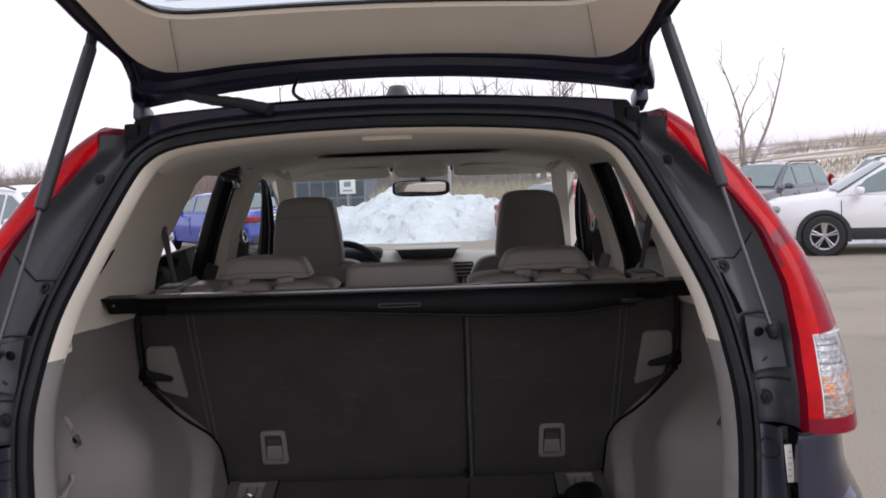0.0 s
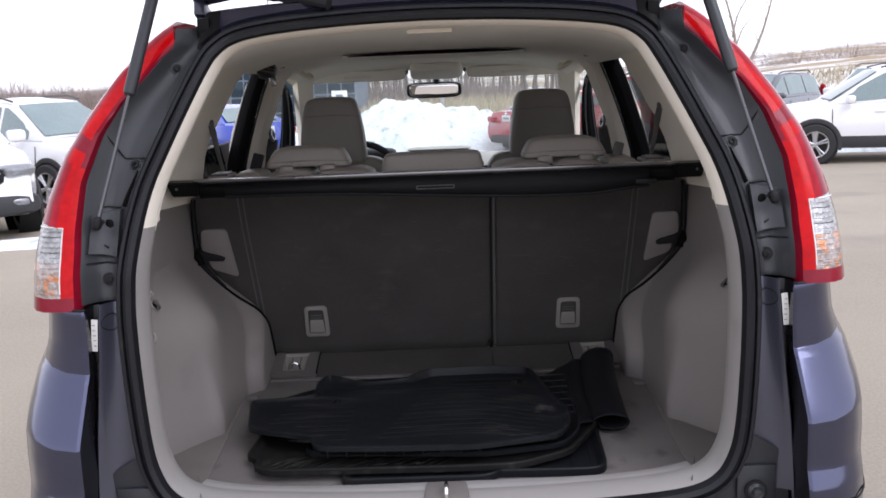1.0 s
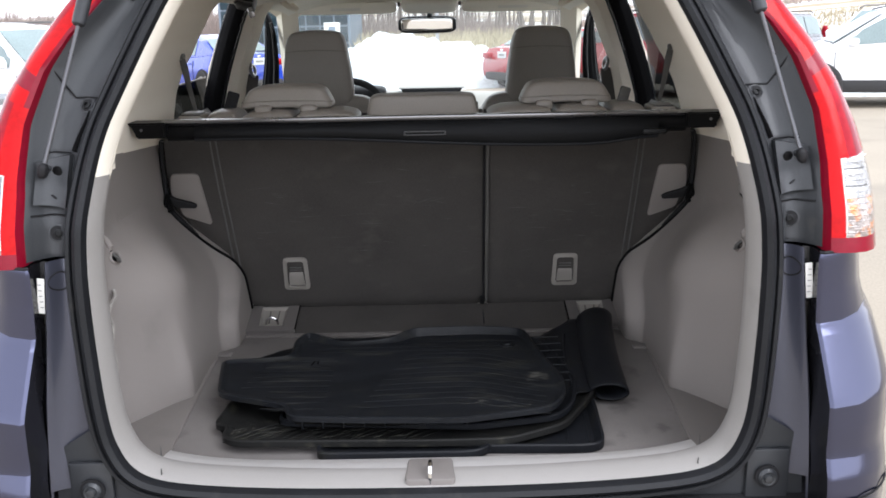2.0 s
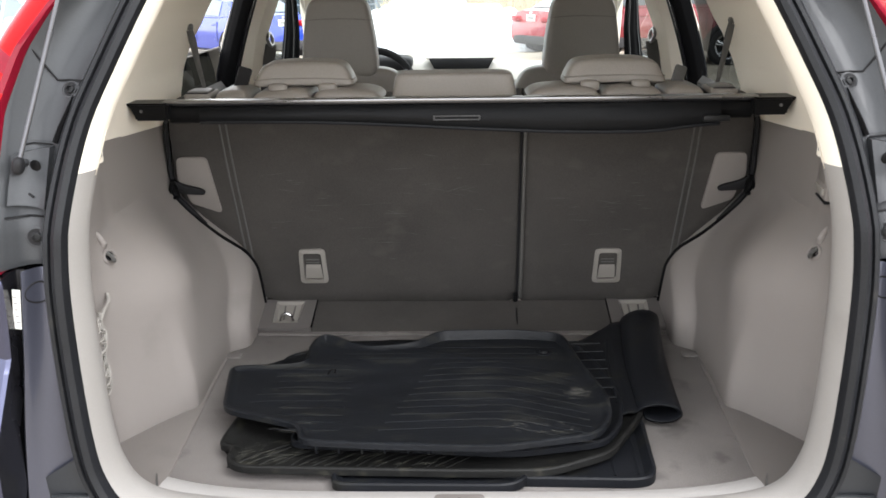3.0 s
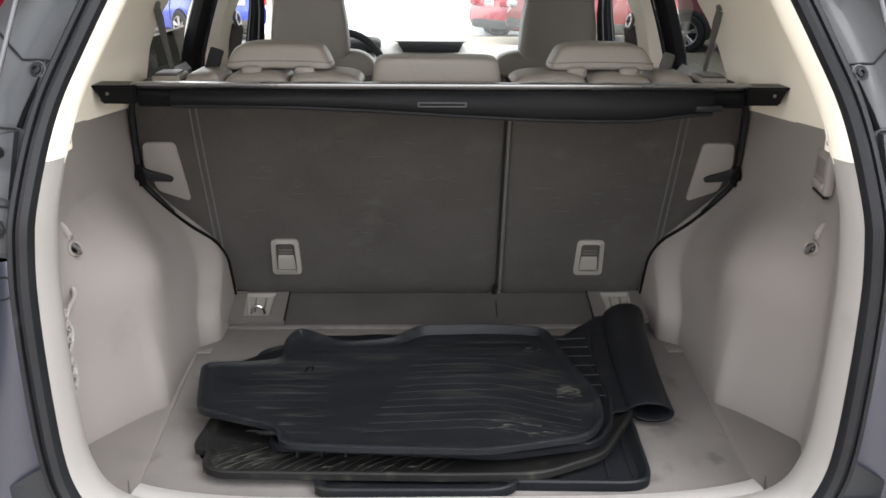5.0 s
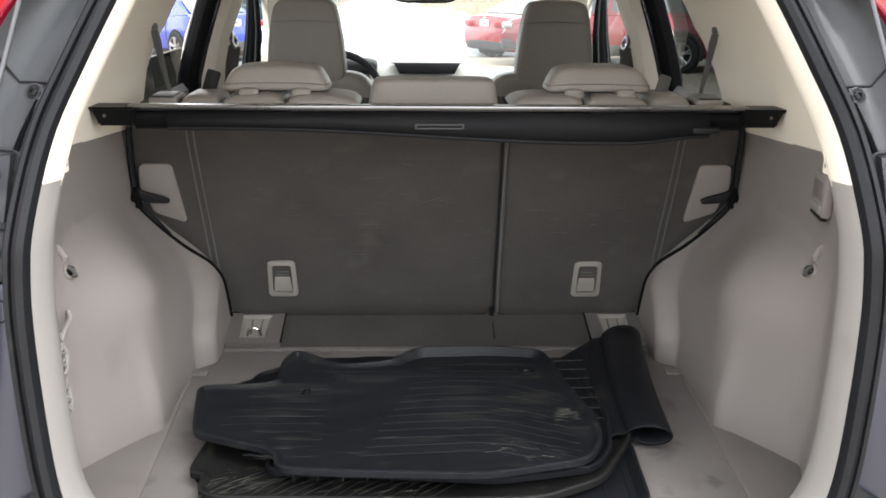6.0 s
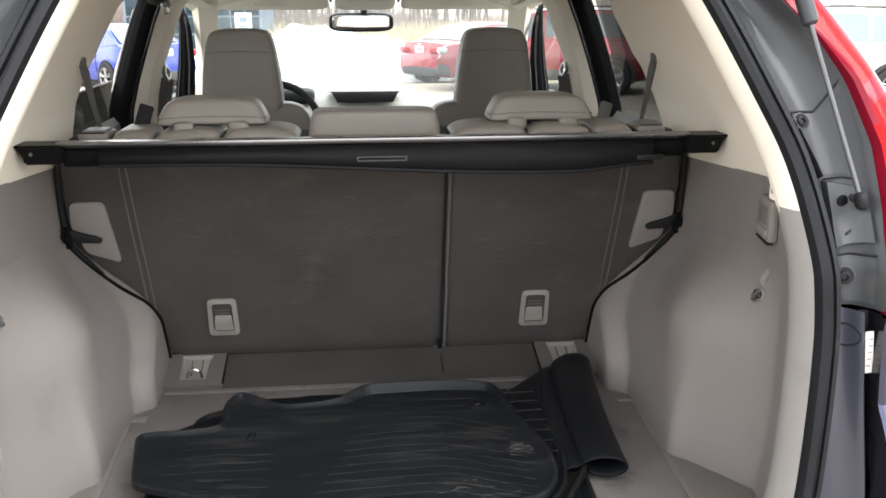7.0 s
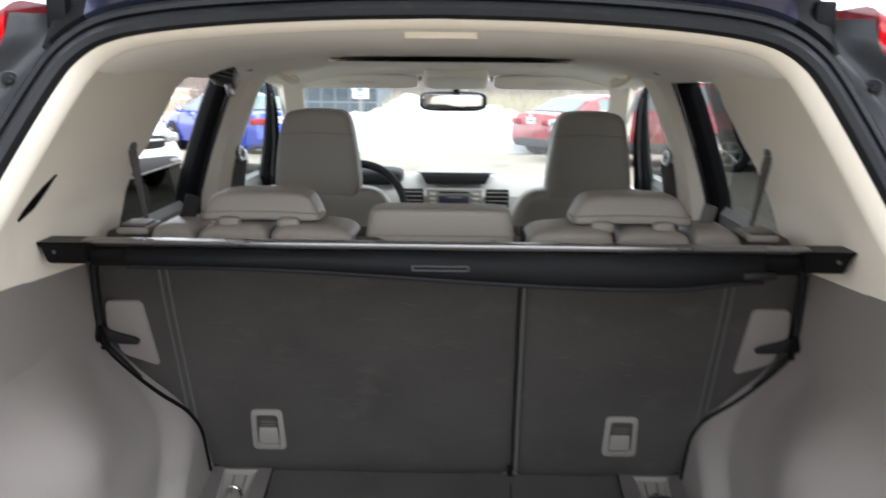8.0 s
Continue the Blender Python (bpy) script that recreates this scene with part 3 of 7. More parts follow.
# headliner
bm = bmesh.new()
HEAD_Z = [(0.28, 1.590), (0.5, 1.583), (1.0, 1.575), (1.5, 1.566), (2.0, 1.556), (2.4, 1.537), (2.62, 1.508)]
rows = []
for i in range(30):
    y = 0.27 + (2.62 - 0.27) * i / 29
    h = lerp_table(HEAD_Z, y)
    wide = 0.50 + 0.12 * ease(0.3, 0.9, y)
    r = []
    for j in range(31):
        u = -1 + 2 * j / 30
        x = u * wide
        r.append((x, y, h - 0.055 * abs(u) ** 5 - 0.006 * u * u))
    rows.append(r)
grid(bm, rows)
headliner = part("headliner", bm, HEADLINER, suv, "pale beige woven headliner", solid=0.004)
# the dark crescent gap at the sunroof's back edge, its shade, and the cargo lamp
bm = bmesh.new()
rows = []
for y in (1.415, 1.440):
    low = [(0.302 * u, y + 0.02 * (1 - u * u), 1.5515) for u in np.linspace(-1, 1, 25)]
    high = [(0.302 * u, y + 0.02 * (1 - u * u), 1.5525 + 0.0135 * (1 - u * u)) for u in np.linspace(1, -1, 25)]
    rows.append(low + high)
grid(bm, rows, close_v=True, cap=True)
sunroof = part("sunroof_rim", bm, DEEP_RUBBER, headliner, "black crescent gap of the sunroof")
bm = slab(rounded([(-0.33, 1.452), (0.33, 1.452), (0.33, 2.0), (-0.33, 2.0)], 0.05), 1.5500, 1.5570, 0.003)
part("sunroof_shade", bm, HEADLINER, sunroof, "beige sliding sunroof shade")
part("dome_lamp", slab(rounded([(-0.055, 0.385), (0.055, 0.385), (0.055, 0.415), (-0.055, 0.415)], 0.008), 1.576, 1.588, 0.004), BEIGE, headliner, "white cargo dome lamp")
# sun visors and the console between them
for sx in (-1, 1):
    v = part("sun_visor", cushion((0.225, 0.012, 0.026), (sx * 0.37, 2.55, 1.488), 0.35, 0.3, Matrix.Rotation(0.25, 4, "X")), HEADLINER, headliner, "beige fabric sun visor")
    part("visor_pivot", rbox((0.012, 0.02, 0.02), (sx * 0.135, 2.54, 1.50), 0.004), GREY_DARK, v)
    part("visor_label", rbox((0.13, 0.002, 0.012), (sx * 0.37, 2.5355, 1.482), 0.0, turn=Matrix.Rotation(0.25, 4, "X")), PAPER, v)
part("overhead_console", cushion((0.12, 0.10, 0.025), (0, 2.50, 1.50), 0.4, 0.35, Matrix.Rotation(-0.22, 4, "X")), HEADLINER, headliner, "beige overhead console")
for sx in (-1, 1):
    for y in (2.10,):
        pts = smooth_line([(sx * 0.578, y - 0.09, 1.516), (sx * 0.540, y - 0.080, 1.486), (sx * 0.526, y, 1.476), (sx * 0.540, y + 0.080, 1.484), (sx * 0.578, y + 0.09, 1.513)], 4)
        h = part("grab_handle", tube([(p[0], p[1], p[2] + 0.012) for p in pts], 0.011, 8), BEIGE, headliner, "beige folding grab handle")
        for yy in (y - 0.09, y + 0.09):
            part("handle_mount", rbox((0.03, 0.035, 0.03), (sx * 0.588, yy, 1.53), 0.006), GREIGE, h)
    part("coat_hook", rbox((0.02, 0.03, 0.018), (sx * 0.555, 1.55, 1.532), 0.006), SILL_MAT, headliner)
# retractor of the middle rear belt
turn = Matrix.Rotation(0.22, 4, "Y") @ Matrix.Rotation(-0.3, 4, "X")
ret = part("belt_retractor", rbox((0.062, 0.07, 0.044), (-0.574, 1.36, 1.512), 0.007, turn=turn), BLACK_PLASTIC, headliner, "black belt retractor below the headliner")
for k in range(3):
    part("retractor_rib", rbox((0.060, 0.006, 0.0035), Vector((-0.574, 1.36, 1.512)) + turn @ Vector((0, -0.036, 0.012 - 0.011 * k)), 0.001, turn=turn), GREY_DARK, ret)
part("belt_tongue", rbox((0.018, 0.008, 0.034), (-0.552, 1.325, 1.478), 0.004, turn=Matrix.Rotation(-0.3, 4, "Y")), STEEL, ret, "steel belt tongue")


# ---- rear seat ----
def seat_y(z):
    """The seat back's carpeted face at that height."""
    return 0.987 - 0.30 * (z - 0.757)


def on_seat(x, z, proud=0.0):
    return Vector((x, seat_y(z) - proud * 0.958, z - proud * 0.287))


def seat_edge(z):
    """Half width of the seat back at that height."""
    return lerp_table([(0.58, 0.556), (0.63, 0.572), (0.72, 0.605), (0.80, 0.645), (0.86, 0.69), (0.93, 0.742), (1.0, 0.745), (1.13, 0.735), (1.2, 0.70)], z)


def seat_block(x0, x1, edge):
    """A carpeted seat back between two sides; edge says which side follows the wheel arch."""
    bm = bmesh.new()
    rows = []
    for i in range(22):
        z = 0.578 + (1.185 - 0.578) * i / 21
        a = -seat_edge(z) if edge < 0 else x0
        b = seat_edge(z) if edge > 0 else x1
        n = 16
        front = []
        for j in range(n + 1):
            u = j / n
            x = a + (b - a) * u
            rim = min(u, 1 - u) * (b - a)
            tuck = 0.014 * (1 - ease(0, 0.02, rim))
            endz = min(z - 0.578, 1.185 - z)
            tuck += 0.016 * (1 - ease(0, 0.025, endz))
            soft = 0.0025 * noise.noise((x * 5, z * 5, 1.7))
            p = on_seat(x, z, -tuck + soft)
            front.append(p)
        back = [Vector((p.x, p.y + 0.13, p.z)) for p in reversed(front)]
        rows.append(front + back)
    grid(bm, rows, close_v=True, cap=True)
    return bm


def latch(parent, x, z):
    """A seat release recess with a pale paddle."""
    m = Matrix.Translation(on_seat(x, z, 0.002)) @ Matrix.Rotation(math.pi / 2 + 0.29, 4, "X")
    fr = bmesh.new()
    outer = rounded([(-0.039, -0.056), (0.039, -0.056), (0.036, 0.056), (-0.036, 0.056)], 0.014)
    inner = rounded([(-0.027, -0.045), (0.027, -0.045), (0.025, 0.045), (-0.025, 0.045)], 0.010)
    rows = [[m @ Vector((px, py, h)) for px, py in o] for o, h in ((outer, -0.006), (outer, 0.003), (inner, 0.006), (inner, -0.0045))]
    vs = grid(fr, rows, close_v=True)
    ob = part("seat_release", fr, GREY_PLASTIC, parent, "grey seat release bezel")
    bmx = bmesh.new()
    bmx.faces.new([bmx.verts.new(m @ Vector((px, py, -0.0035))) for px, py in inner])
    part("release_recess", bmx, BLACK_PLASTIC, ob)
    pad = bmesh.new()
    r0 = [(-0.024, -0.042, -0.002), (0.024, -0.042, -0.002)]
    r1 = [(-0.022, -0.01, 0.0015), (0.022, -0.01, 0.0015)]
    r2 = [(-0.020, 0.004, -0.002), (0.020, 0.004, -0.002)]
    grid(pad, [[m @ Vector(p) for p in r] for r in (r0, r1, r2)])
    part("release_paddle", pad, GREY_PLASTIC, ob, "pale release paddle", solid=0.002)
    for k in range(2):
        part("release_rib", rbox((0.036, 0.003, 0.004), m @ Vector((0, 0.012 + 0.009 * k, -0.001)), 0.001, turn=m.to_3x3().to_4x4()), GREY_DARK, ob)


SPLIT = 0.160
seat_l = part("rear_seat_back", seat_block(-0.74, SPLIT - 0.003, -1), SEAT_FELT, suv, "wide rear seat back in scuffed dark grey carpet")
seat_r = part("rear_seat_back", seat_block(SPLIT + 0.003, 0.74, 1), SEAT_FELT, suv, "narrow rear seat back in scuffed dark grey carpet")
for ob_, sx in ((seat_l, -1), (seat_r, 1)):
    for off in (-0.009, 0.007):
        pts = [on_seat(sx * (0.576 + off + 0.020 * ease(0.59, 1.15, z)), z, 0.0015) for z in np.linspace(0.60, 1.165, 14)]
        part("piping", tube(pts, 0.0026, 6), SEAT_SEAM, ob_, "raised grey seam")
    # side pocket panel, pale, cut round the belt strap
    m = Matrix.Translation(on_seat(0, 0.96, 0.003)) @ Matrix.Rotation(math.pi / 2 + 0.29, 4, "X")
    o = rounded([(sx * 0.632, -0.082), (sx * 0.650, 0.085), (sx * 0.728, 0.085), (sx * 0.735, 0.02), (sx * 0.722, 0.0), (sx * 0.712, -0.05)], 0.014)
    o = o if sx < 0 else o[::-1]
    part("side_cover", slab(o, -0.004, 0.004, 0.002, m), TAUPE, ob_, "pale grey plastic side cover")
    blade = [(0.750, 0.026), (0.716, 0.010), (0.676, -0.002), (0.664, -0.010), (0.668, -0.019), (0.712, -0.017), (0.748, -0.010)]
    blade = [(sx * x, z) for x, z in blade]
    blade = blade if sx < 0 else blade[::-1]
    part("strap", slab(rounded(blade, 0.006), 0.006, 0.016, 0.003, m), BLACK_MATTE, ob_, "black strap tail")
    loop = [on_seat(sx * 0.741, 0.995, 0.022), on_seat(sx * 0.762, 0.934, 0.024), on_seat(sx * 0.733, 0.939, 0.022)]
    tri = []
    for i in range(3):
        tri += [loop[i].lerp(loop[(i + 1) % 3], f) for f in (0.12, 0.5, 0.88)]
    part("strap_loop", tube(tri, 0.0045, 7, closed=True), COVER_VINYL, ob_, "black triangular strap loop")
    # gap band between seat and side lining
    pts = [on_seat(sx * (seat_edge(z) + 0.004), z, 0.004) for z in np.linspace(0.60, 1.14, 26)]
    part("edge_band", tube(smooth_line(pts, 2), 0.011, 6, flat=0.6), BLACK_MATTE, ob_, "black rubber edge band")
rnd = random.Random(21)
for ob_, xa, xb, n in ((seat_l, -0.5, 0.13, 46), (seat_r, 0.2, 0.5, 24)):
    bm = bmesh.new()
    for _ in range(n):
        x, z = rnd.uniform(xa, xb), rnd.gauss(0.90, 0.07)
        ln, wd, a = rnd.uniform(0.008, 0.045), rnd.uniform(0.0003, 0.0010), rnd.gauss(0, 0.12)
        c, s = math.cos(a), math.sin(a)
        pts = [(x - ln * c, z - ln * s), (x + wd * s, z - wd * c), (x + ln * c, z + ln * s), (x - wd * s, z + wd * c)]
        bm.faces.new([bm.verts.new(on_seat(px, pz, 0.0042)) for px, pz in pts])
    tagged(part("wear", bm, SEAT_SCUFF, ob_, "faint pale scratches", smooth=False), kind="stuff")
for ob_, sx in ((seat_l, -1), (seat_r, 1)):
    pts = [Vector((sx * (wall_x(seat_y(z) - 0.012, z) - 0.002), seat_y(z) - 0.012, z)) for z in np.linspace(0.60, 0.955, 20)]
    part("edge_band", tube(smooth_line(pts, 2), 0.0055, 8), DEEP_RUBBER, ob_, "black gap strip beside the wheel arch")
latch(seat_l, -0.407, 0.714)
latch(seat_r, 0.402, 0.711)
part("split_edge", tube([on_seat(SPLIT - 0.003, z, -0.003) for z in np.linspace(0.6, 1.17, 12)], 0.0035, 6), BLACK_MATTE, seat_l, "black edge along the seat split")
# the highlight beside the split, put in as a paler tube
part("split_highlight", tube([on_seat(SPLIT + 0.0065, z, -0.001) for z in np.linspace(0.605, 1.17, 12)], 0.0052, 8), SPLIT_LIT, seat_l, "paler rounded edge, the split's highlight put into its colour")
part("split_foot", tube([on_seat(SPLIT - 0.007, 0.60, 0.004), on_seat(SPLIT - 0.007, 0.622, 0.006)], 0.0075, 8), BLACK_PLASTIC, seat_l)

# leather tops, seen over the carpeted backs
def leather_top(parent, x0, x1, dip=0.0):
    """A puffed leather panel on the seat's shoulder, pulled in where it meets its neighbour."""
    xm, w = (x0 + x1) / 2, (x1 - x0) / 2

    def fn(p):
        u = p.x / w
        return Vector((p.x, p.y - 0.20 * max(p.z, 0) * abs(u), p.z - 0.010 * abs(u) ** 3 + dip * u))
    ob = part("seat_top", cushion((w, 0.084, 0.038), (xm, 0.925, 1.180), 0.42, 0.22, fn=fn, nu=24, nv=40), LEATHER, parent, "taupe leather seat top")
    line = [(xm + w * u, 0.925 - 0.0815, 1.178 + 0.010 - 0.008 * abs(u) ** 3 + dip * u) for u in np.linspace(-0.94, 0.94, 15)]
    part("seam", tube(line, 0.0016, 5), SEAM, ob)
    return ob


for a, b, d in ((-0.605, -0.515, 0.002), (-0.513, -0.362, 0.004), (-0.360, -0.186, -0.003)):
    leather_top(seat_l, a, b, d)
for a, b, d in ((0.165, 0.345, 0.003), (0.347, 0.500, -0.003), (0.502, 0.600, -0.002)):
    leather_top(seat_r, a, b, d)


def rear_pad(p):
    """A low wide headrest: narrower on top, its rear face leaning, its underside tucked."""
    s = min(max((p.z + 0.0305) / 0.061, 0), 1)
    k = 1 - 0.24 * s ** 1.4
    return Vector((p.x * k, p.y + 0.016 * s + 0.010 * (1 - (p.x / 0.125) ** 2), p.z - 0.004 * (abs(p.x) / 0.125) ** 3))


def pad_ring(x, y, z, half, s, proud=0.0012, k=0.30):
    """A line round the headrest's rear face at height share s."""
    out = []
    for u in np.linspace(-1, 1, 25):
        a = math.pi * (0.5 * u - 0.5)
        px, py = (half[0] + proud) * spow(math.cos(a), k), (half[1] + proud) * spow(math.sin(a), k)
        q = rear_pad(Vector((px, py, half[2] * (2 * s - 1))))
        out.append((x + q.x, y + q.y, z + q.z))
    return out


for sx, par in ((-1, seat_l), (1, seat_r)):
    x = -0.386 if sx < 0 else 0.384
    half = (0.130, 0.058, 0.0305)
    hr = part("rear_headrest", cushion(half, (x, 0.925, 1.250), 0.30, 0.30, fn=rear_pad, nu=26, nv=48), LEATHER, par, "lowered taupe leather headrest")
    part("headrest_seam", tube(pad_ring(x, 0.925, 1.250, half, 0.34), 0.0016, 5), SEAM, hr)
    for o in (-0.062, 0.062):
        part("post_collar", cushion((0.024, 0.016, 0.014), (x + o, 0.874, 1.216), 0.55, 0.6, nu=10, nv=18), LEATHER, hr)
        part("headrest_post", tube([(x + o, 0.90, 1.19), (x + o, 0.905, 1.235)], 0.006, 8), STEEL, hr)
    # outer shoulder: a moulded bezel with a folding lever, and the belt stalk
    lever = part("lever_bezel", rbox((0.068, 0.100, 0.016), (sx * 0.648, 0.908, 1.199), 0.007, 3), GREY_PLASTIC, par, "grey bezel of the seat release")
    part("release_lever", cushion((0.027, 0.038, 0.007), (sx * 0.649, 0.906, 1.206), 0.35, 0.25, nu=12, nv=24), DOOR_GREY, lever, "grey seat release lever")
    part("lever_gap", rbox((0.054, 0.006, 0.004), (sx * 0.649, 0.866, 1.2070), 0.001), BLACK_PLASTIC, lever)
    tilt = Matrix.Rotation(0.30, 4, "Y") @ Matrix.Rotation(-0.2, 4, "X")
    stalk = part("belt_stalk", rbox((0.034, 0.012, 0.075) if sx < 0 else (0.030, 0.014, 0.060), (sx * 0.553, 0.945, 1.226), 0.005, turn=tilt), GREY_DARK if sx > 0 else BLACK_MATTE, par, "belt end standing out of the seat")
    part("stalk_foot", cushion((0.026, 0.018, 0.010), (sx * 0.556 - 0.008, 0.935, 1.200), 0.6, 0.6, nu=8, nv=14), BLACK_PLASTIC, stalk)


def low_pad(p):
    return Vector((p.x * (1 - 0.07 * ease(-0.03, 0.042, p.z)), p.y + 0.02 * max(p.z, 0), p.z))


mid_hr = part("middle_headrest", cushion((0.158, 0.052, 0.044), (-0.012, 0.925, 1.206), 0.22, 0.25, fn=low_pad, nu=26, nv=48), LEATHER, seat_l, "low middle headrest in taupe leather")
part("headrest_seam", tube([(-0.012 + 0.150 * u, 0.8725, 1.206 - 0.012) for u in np.linspace(-0.98, 0.98, 9)], 0.0014, 5), SEAM, mid_hr)

# ---- cargo cover ----
cover = thing("cargo_cover", pose(0, 0.68, 1.16), "black roll-up cargo cover clipped across behind the seats", "cargo cover")


def rel(bm, at):
    bmesh.ops.translate(bm, vec=(-at[0], -at[1], -at[2]), verts=bm.verts)
    return bm


AT = (0, 0.68, 1.16)
part("cassette", rel(tube([(-0.66 + 1.32 * i / 20, 0.69, 1.187) for i in range(21)], 0.026, 16, up=(0, 1, 0)), AT), COVER_VINYL, cover, "glossy black roller tube")
part("top_rail", rel(rbox((1.34, 0.035, 0.007), (0, 0.675, 1.2135), 0.002), AT), STEEL, cover, "thin bright top rail")
part("rail_cap", rel(rbox((1.36, 0.05, 0.009), (0, 0.685, 1.2085), 0.003), AT), RUBBER_GLOSS, cover)
for sx in (-1, 1):
    bm = bmesh.new()
    prof = [(0.754, 1.213), (0.656, 1.213), (0.656, 1.174), (0.731, 1.174), (0.734, 1.202)]
    rows = [[(sx * x, y, z) for x, z in prof] for y in (0.645, 0.72)]
    grid(bm, rows, close_v=True, cap=True)
    bmesh.ops.bevel(bm, geom=bm.edges, offset=0.004, segments=2, affect="EDGES")
    e = part("end_cap", rel(bm, AT), COVER_VINYL, cover, "black plastic end cap")
    part("end_screw", rel(lathe([(0, 0.002), (0.003, 0.002), (0.004, 0)], 10, Matrix.Translation((sx * 0.715, 0.644, 1.196)) @ Matrix.Rotation(math.pi / 2, 4, "X")), AT), STEEL, e)
# the hanging front edge, drooping towards one end
rows = []
for k in range(5):
    r = []
    for i in range(29):
        u = i / 28
        x = -0.585 + 1.17 * u
        low = 1.168 - 0.030 * ease(0.12, 0.8, u) * (1 - 0.55 * ease(0.85, 1.0, u))
        z = 1.203 + (low - 1.203) * k / 4
        r.append((x, 0.660 - 0.012 * math.sin(k / 4 * 2.6) + 0.003 * noise.noise((x * 6, k, 0)), z))
    rows.append(r)
flap = part("cover_flap", rel(sheet(*rows), AT), FLAP_VINYL, cover, "black vinyl pull flap", solid=0.004)
part("flap_hem", rel(tube([(p[0], p[1] - 0.002, p[2]) for p in rows[-1]], 0.004, 6), AT), RUBBER, flap)
hb = bmesh.new()
for z in (1.1805, 1.1725):
    rbox((0.105, 0.004, 0.003), (-0.004, 0.645, z - 0.002), 0.001, bm=hb)
for x in (-0.055, 0.047):
    rbox((0.004, 0.004, 0.010), (x, 0.645, 1.1745), 0.001, bm=hb)
part("pull_handle", rel(hb, AT), GREY_TINT, flap, "slim grey pull handle")
part("cover_tab", rel(rbox((0.06, 0.012, 0.014), (0.575, 0.645, 1.168), 0.004), AT), BLACK_PLASTIC, flap)


# ---- rubber floor mats, piled on the cargo floor ----
def floor_mat(name, outline, z, label, material=MAT_RUBBER, rim=0.016, thick=0.005, lift=None, grooves=(), groove_mat=None, at=(0, 0), lip=None, rib_r=0.0016):
    """A moulded mat: a plate with a raised rim and rows of ribs."""
    t = thing(name, pose(at[0], at[1], z), label, "floor mat", "rubber floor mats")
    o = [(x - at[0], y - at[1]) for x, y in rounded(outline, 0.035, 5)]
    bm = bmesh.new()
    k = len(o)
    area = sum(o[i - 1][0] * o[i][1] - o[i][0] * o[i - 1][1] for i in range(k))
    if area < 0:
        o = o[::-1]

    def ring(inset, h):
        out = []
        for i, (x, y) in enumerate(o):
            (ax, ay), (bx, by) = o[i - 2], o[(i + 2) % k]
            d = math.hypot(bx - ax, by - ay) or 1
            px, py = x - (by - ay) / d * inset, y + (bx - ax) / d * inset
            out.append(Vector((px, py, h + (lift(px + at[0], py + at[1]) if lift else 0))))
        return out
    def rimmed(inset, k):
        flat_ring = ring(inset, 0.0)
        for p in flat_ring:
            p.z += k * (lip(p.x + at[0], p.y + at[1]) if lip else rim)
        return flat_ring
    vs = grid(bm, [ring(0.0, 0.0), rimmed(0.0, 0.85), rimmed(0.003, 1.0), rimmed(0.008, 1.0), rimmed(0.014, 0.6), ring(0.022, thick)], close_v=True)
    cap = bm.faces.new(vs[-1])
    base = bm.faces.new(vs[0])
    bmesh.ops.triangulate(bm, faces=[cap, base])
    body = part("mat_sheet", bm, material, t)
    for g in grooves:
        pts = [Vector((x - at[0], y - at[1], thick + 0.0008 + (lift(x, y) if lift else 0))) for x, y in g]
        part("rib", tube(smooth_line(pts, 3), rib_r, 5, flat=0.5), groove_mat or material, body)
    return t


under = [(-0.10, 0.20), (0.10, 0.130), (0.345, 0.122), (0.378, 0.145), (0.390, 0.36), (0.36, 0.80), (-0.30, 0.80), (-0.44, 0.715), (-0.445, 0.64), (-0.2, 0.55)]
floor_mat("floor_mat", under, 0.551, "black rubber floor mat lying flat on the cargo floor under others", at=(0, 0.45), rim=0.020,
          grooves=[[(0.30, 0.16 + 0.0 * k), (0.305, 0.26), (0.31, 0.36)] if k == 0 else [(0.345, 0.165), (0.35, 0.26), (0.355, 0.36)] for k in range(2)], rib_r=0.003)
strip = [(-0.247, 0.150), (-0.240, 0.100), (0.095, 0.096), (0.133, 0.128), (0.130, 0.30), (0.10, 0.62), (-0.24, 0.62)]
floor_mat("floor_mat", strip, 0.5565, "narrow black rubber floor mat sticking out under the pile", at=(0, 0.45), rim=0.018)
second = [(-0.49, 0.235), (-0.455, 0.225), (-0.46, 0.175), (-0.425, 0.145), (0.0, 0.130), (0.17, 0.132), (0.30, 0.20), (0.395, 0.375), (0.41, 0.60), (0.31, 0.76), (-0.20, 0.78), (-0.46, 0.55)]
second_mat = floor_mat("floor_mat", second, 0.570, "dusty ribbed black rubber floor mat in the pile", MAT_DUSTY, at=(0, 0.45), rim=0.015,
          grooves=[[(-0.45 + 0.027 * i + 0.008 * math.sin(5 * i), 0.158 + 0.004 * math.sin(3 * i)), (-0.41 + 0.027 * i, 0.200), (-0.345 + 0.027 * i + 0.012 * math.sin(7 * i), 0.25 + 0.02 * math.sin(2.2 * i))] for i in range(17)], groove_mat=MAT_DUSTY, rib_r=0.0026)
third = [(-0.345, 0.225), (-0.14, 0.21), (0.10, 0.185), (0.29, 0.225), (0.335, 0.30), (0.36, 0.45), (0.33, 0.60), (0.30, 0.73), (-0.3, 0.75)]
floor_mat("floor_mat", third, 0.580, "black rubber floor mat tucked under the upper one", at=(0, 0.45), rim=0.014)


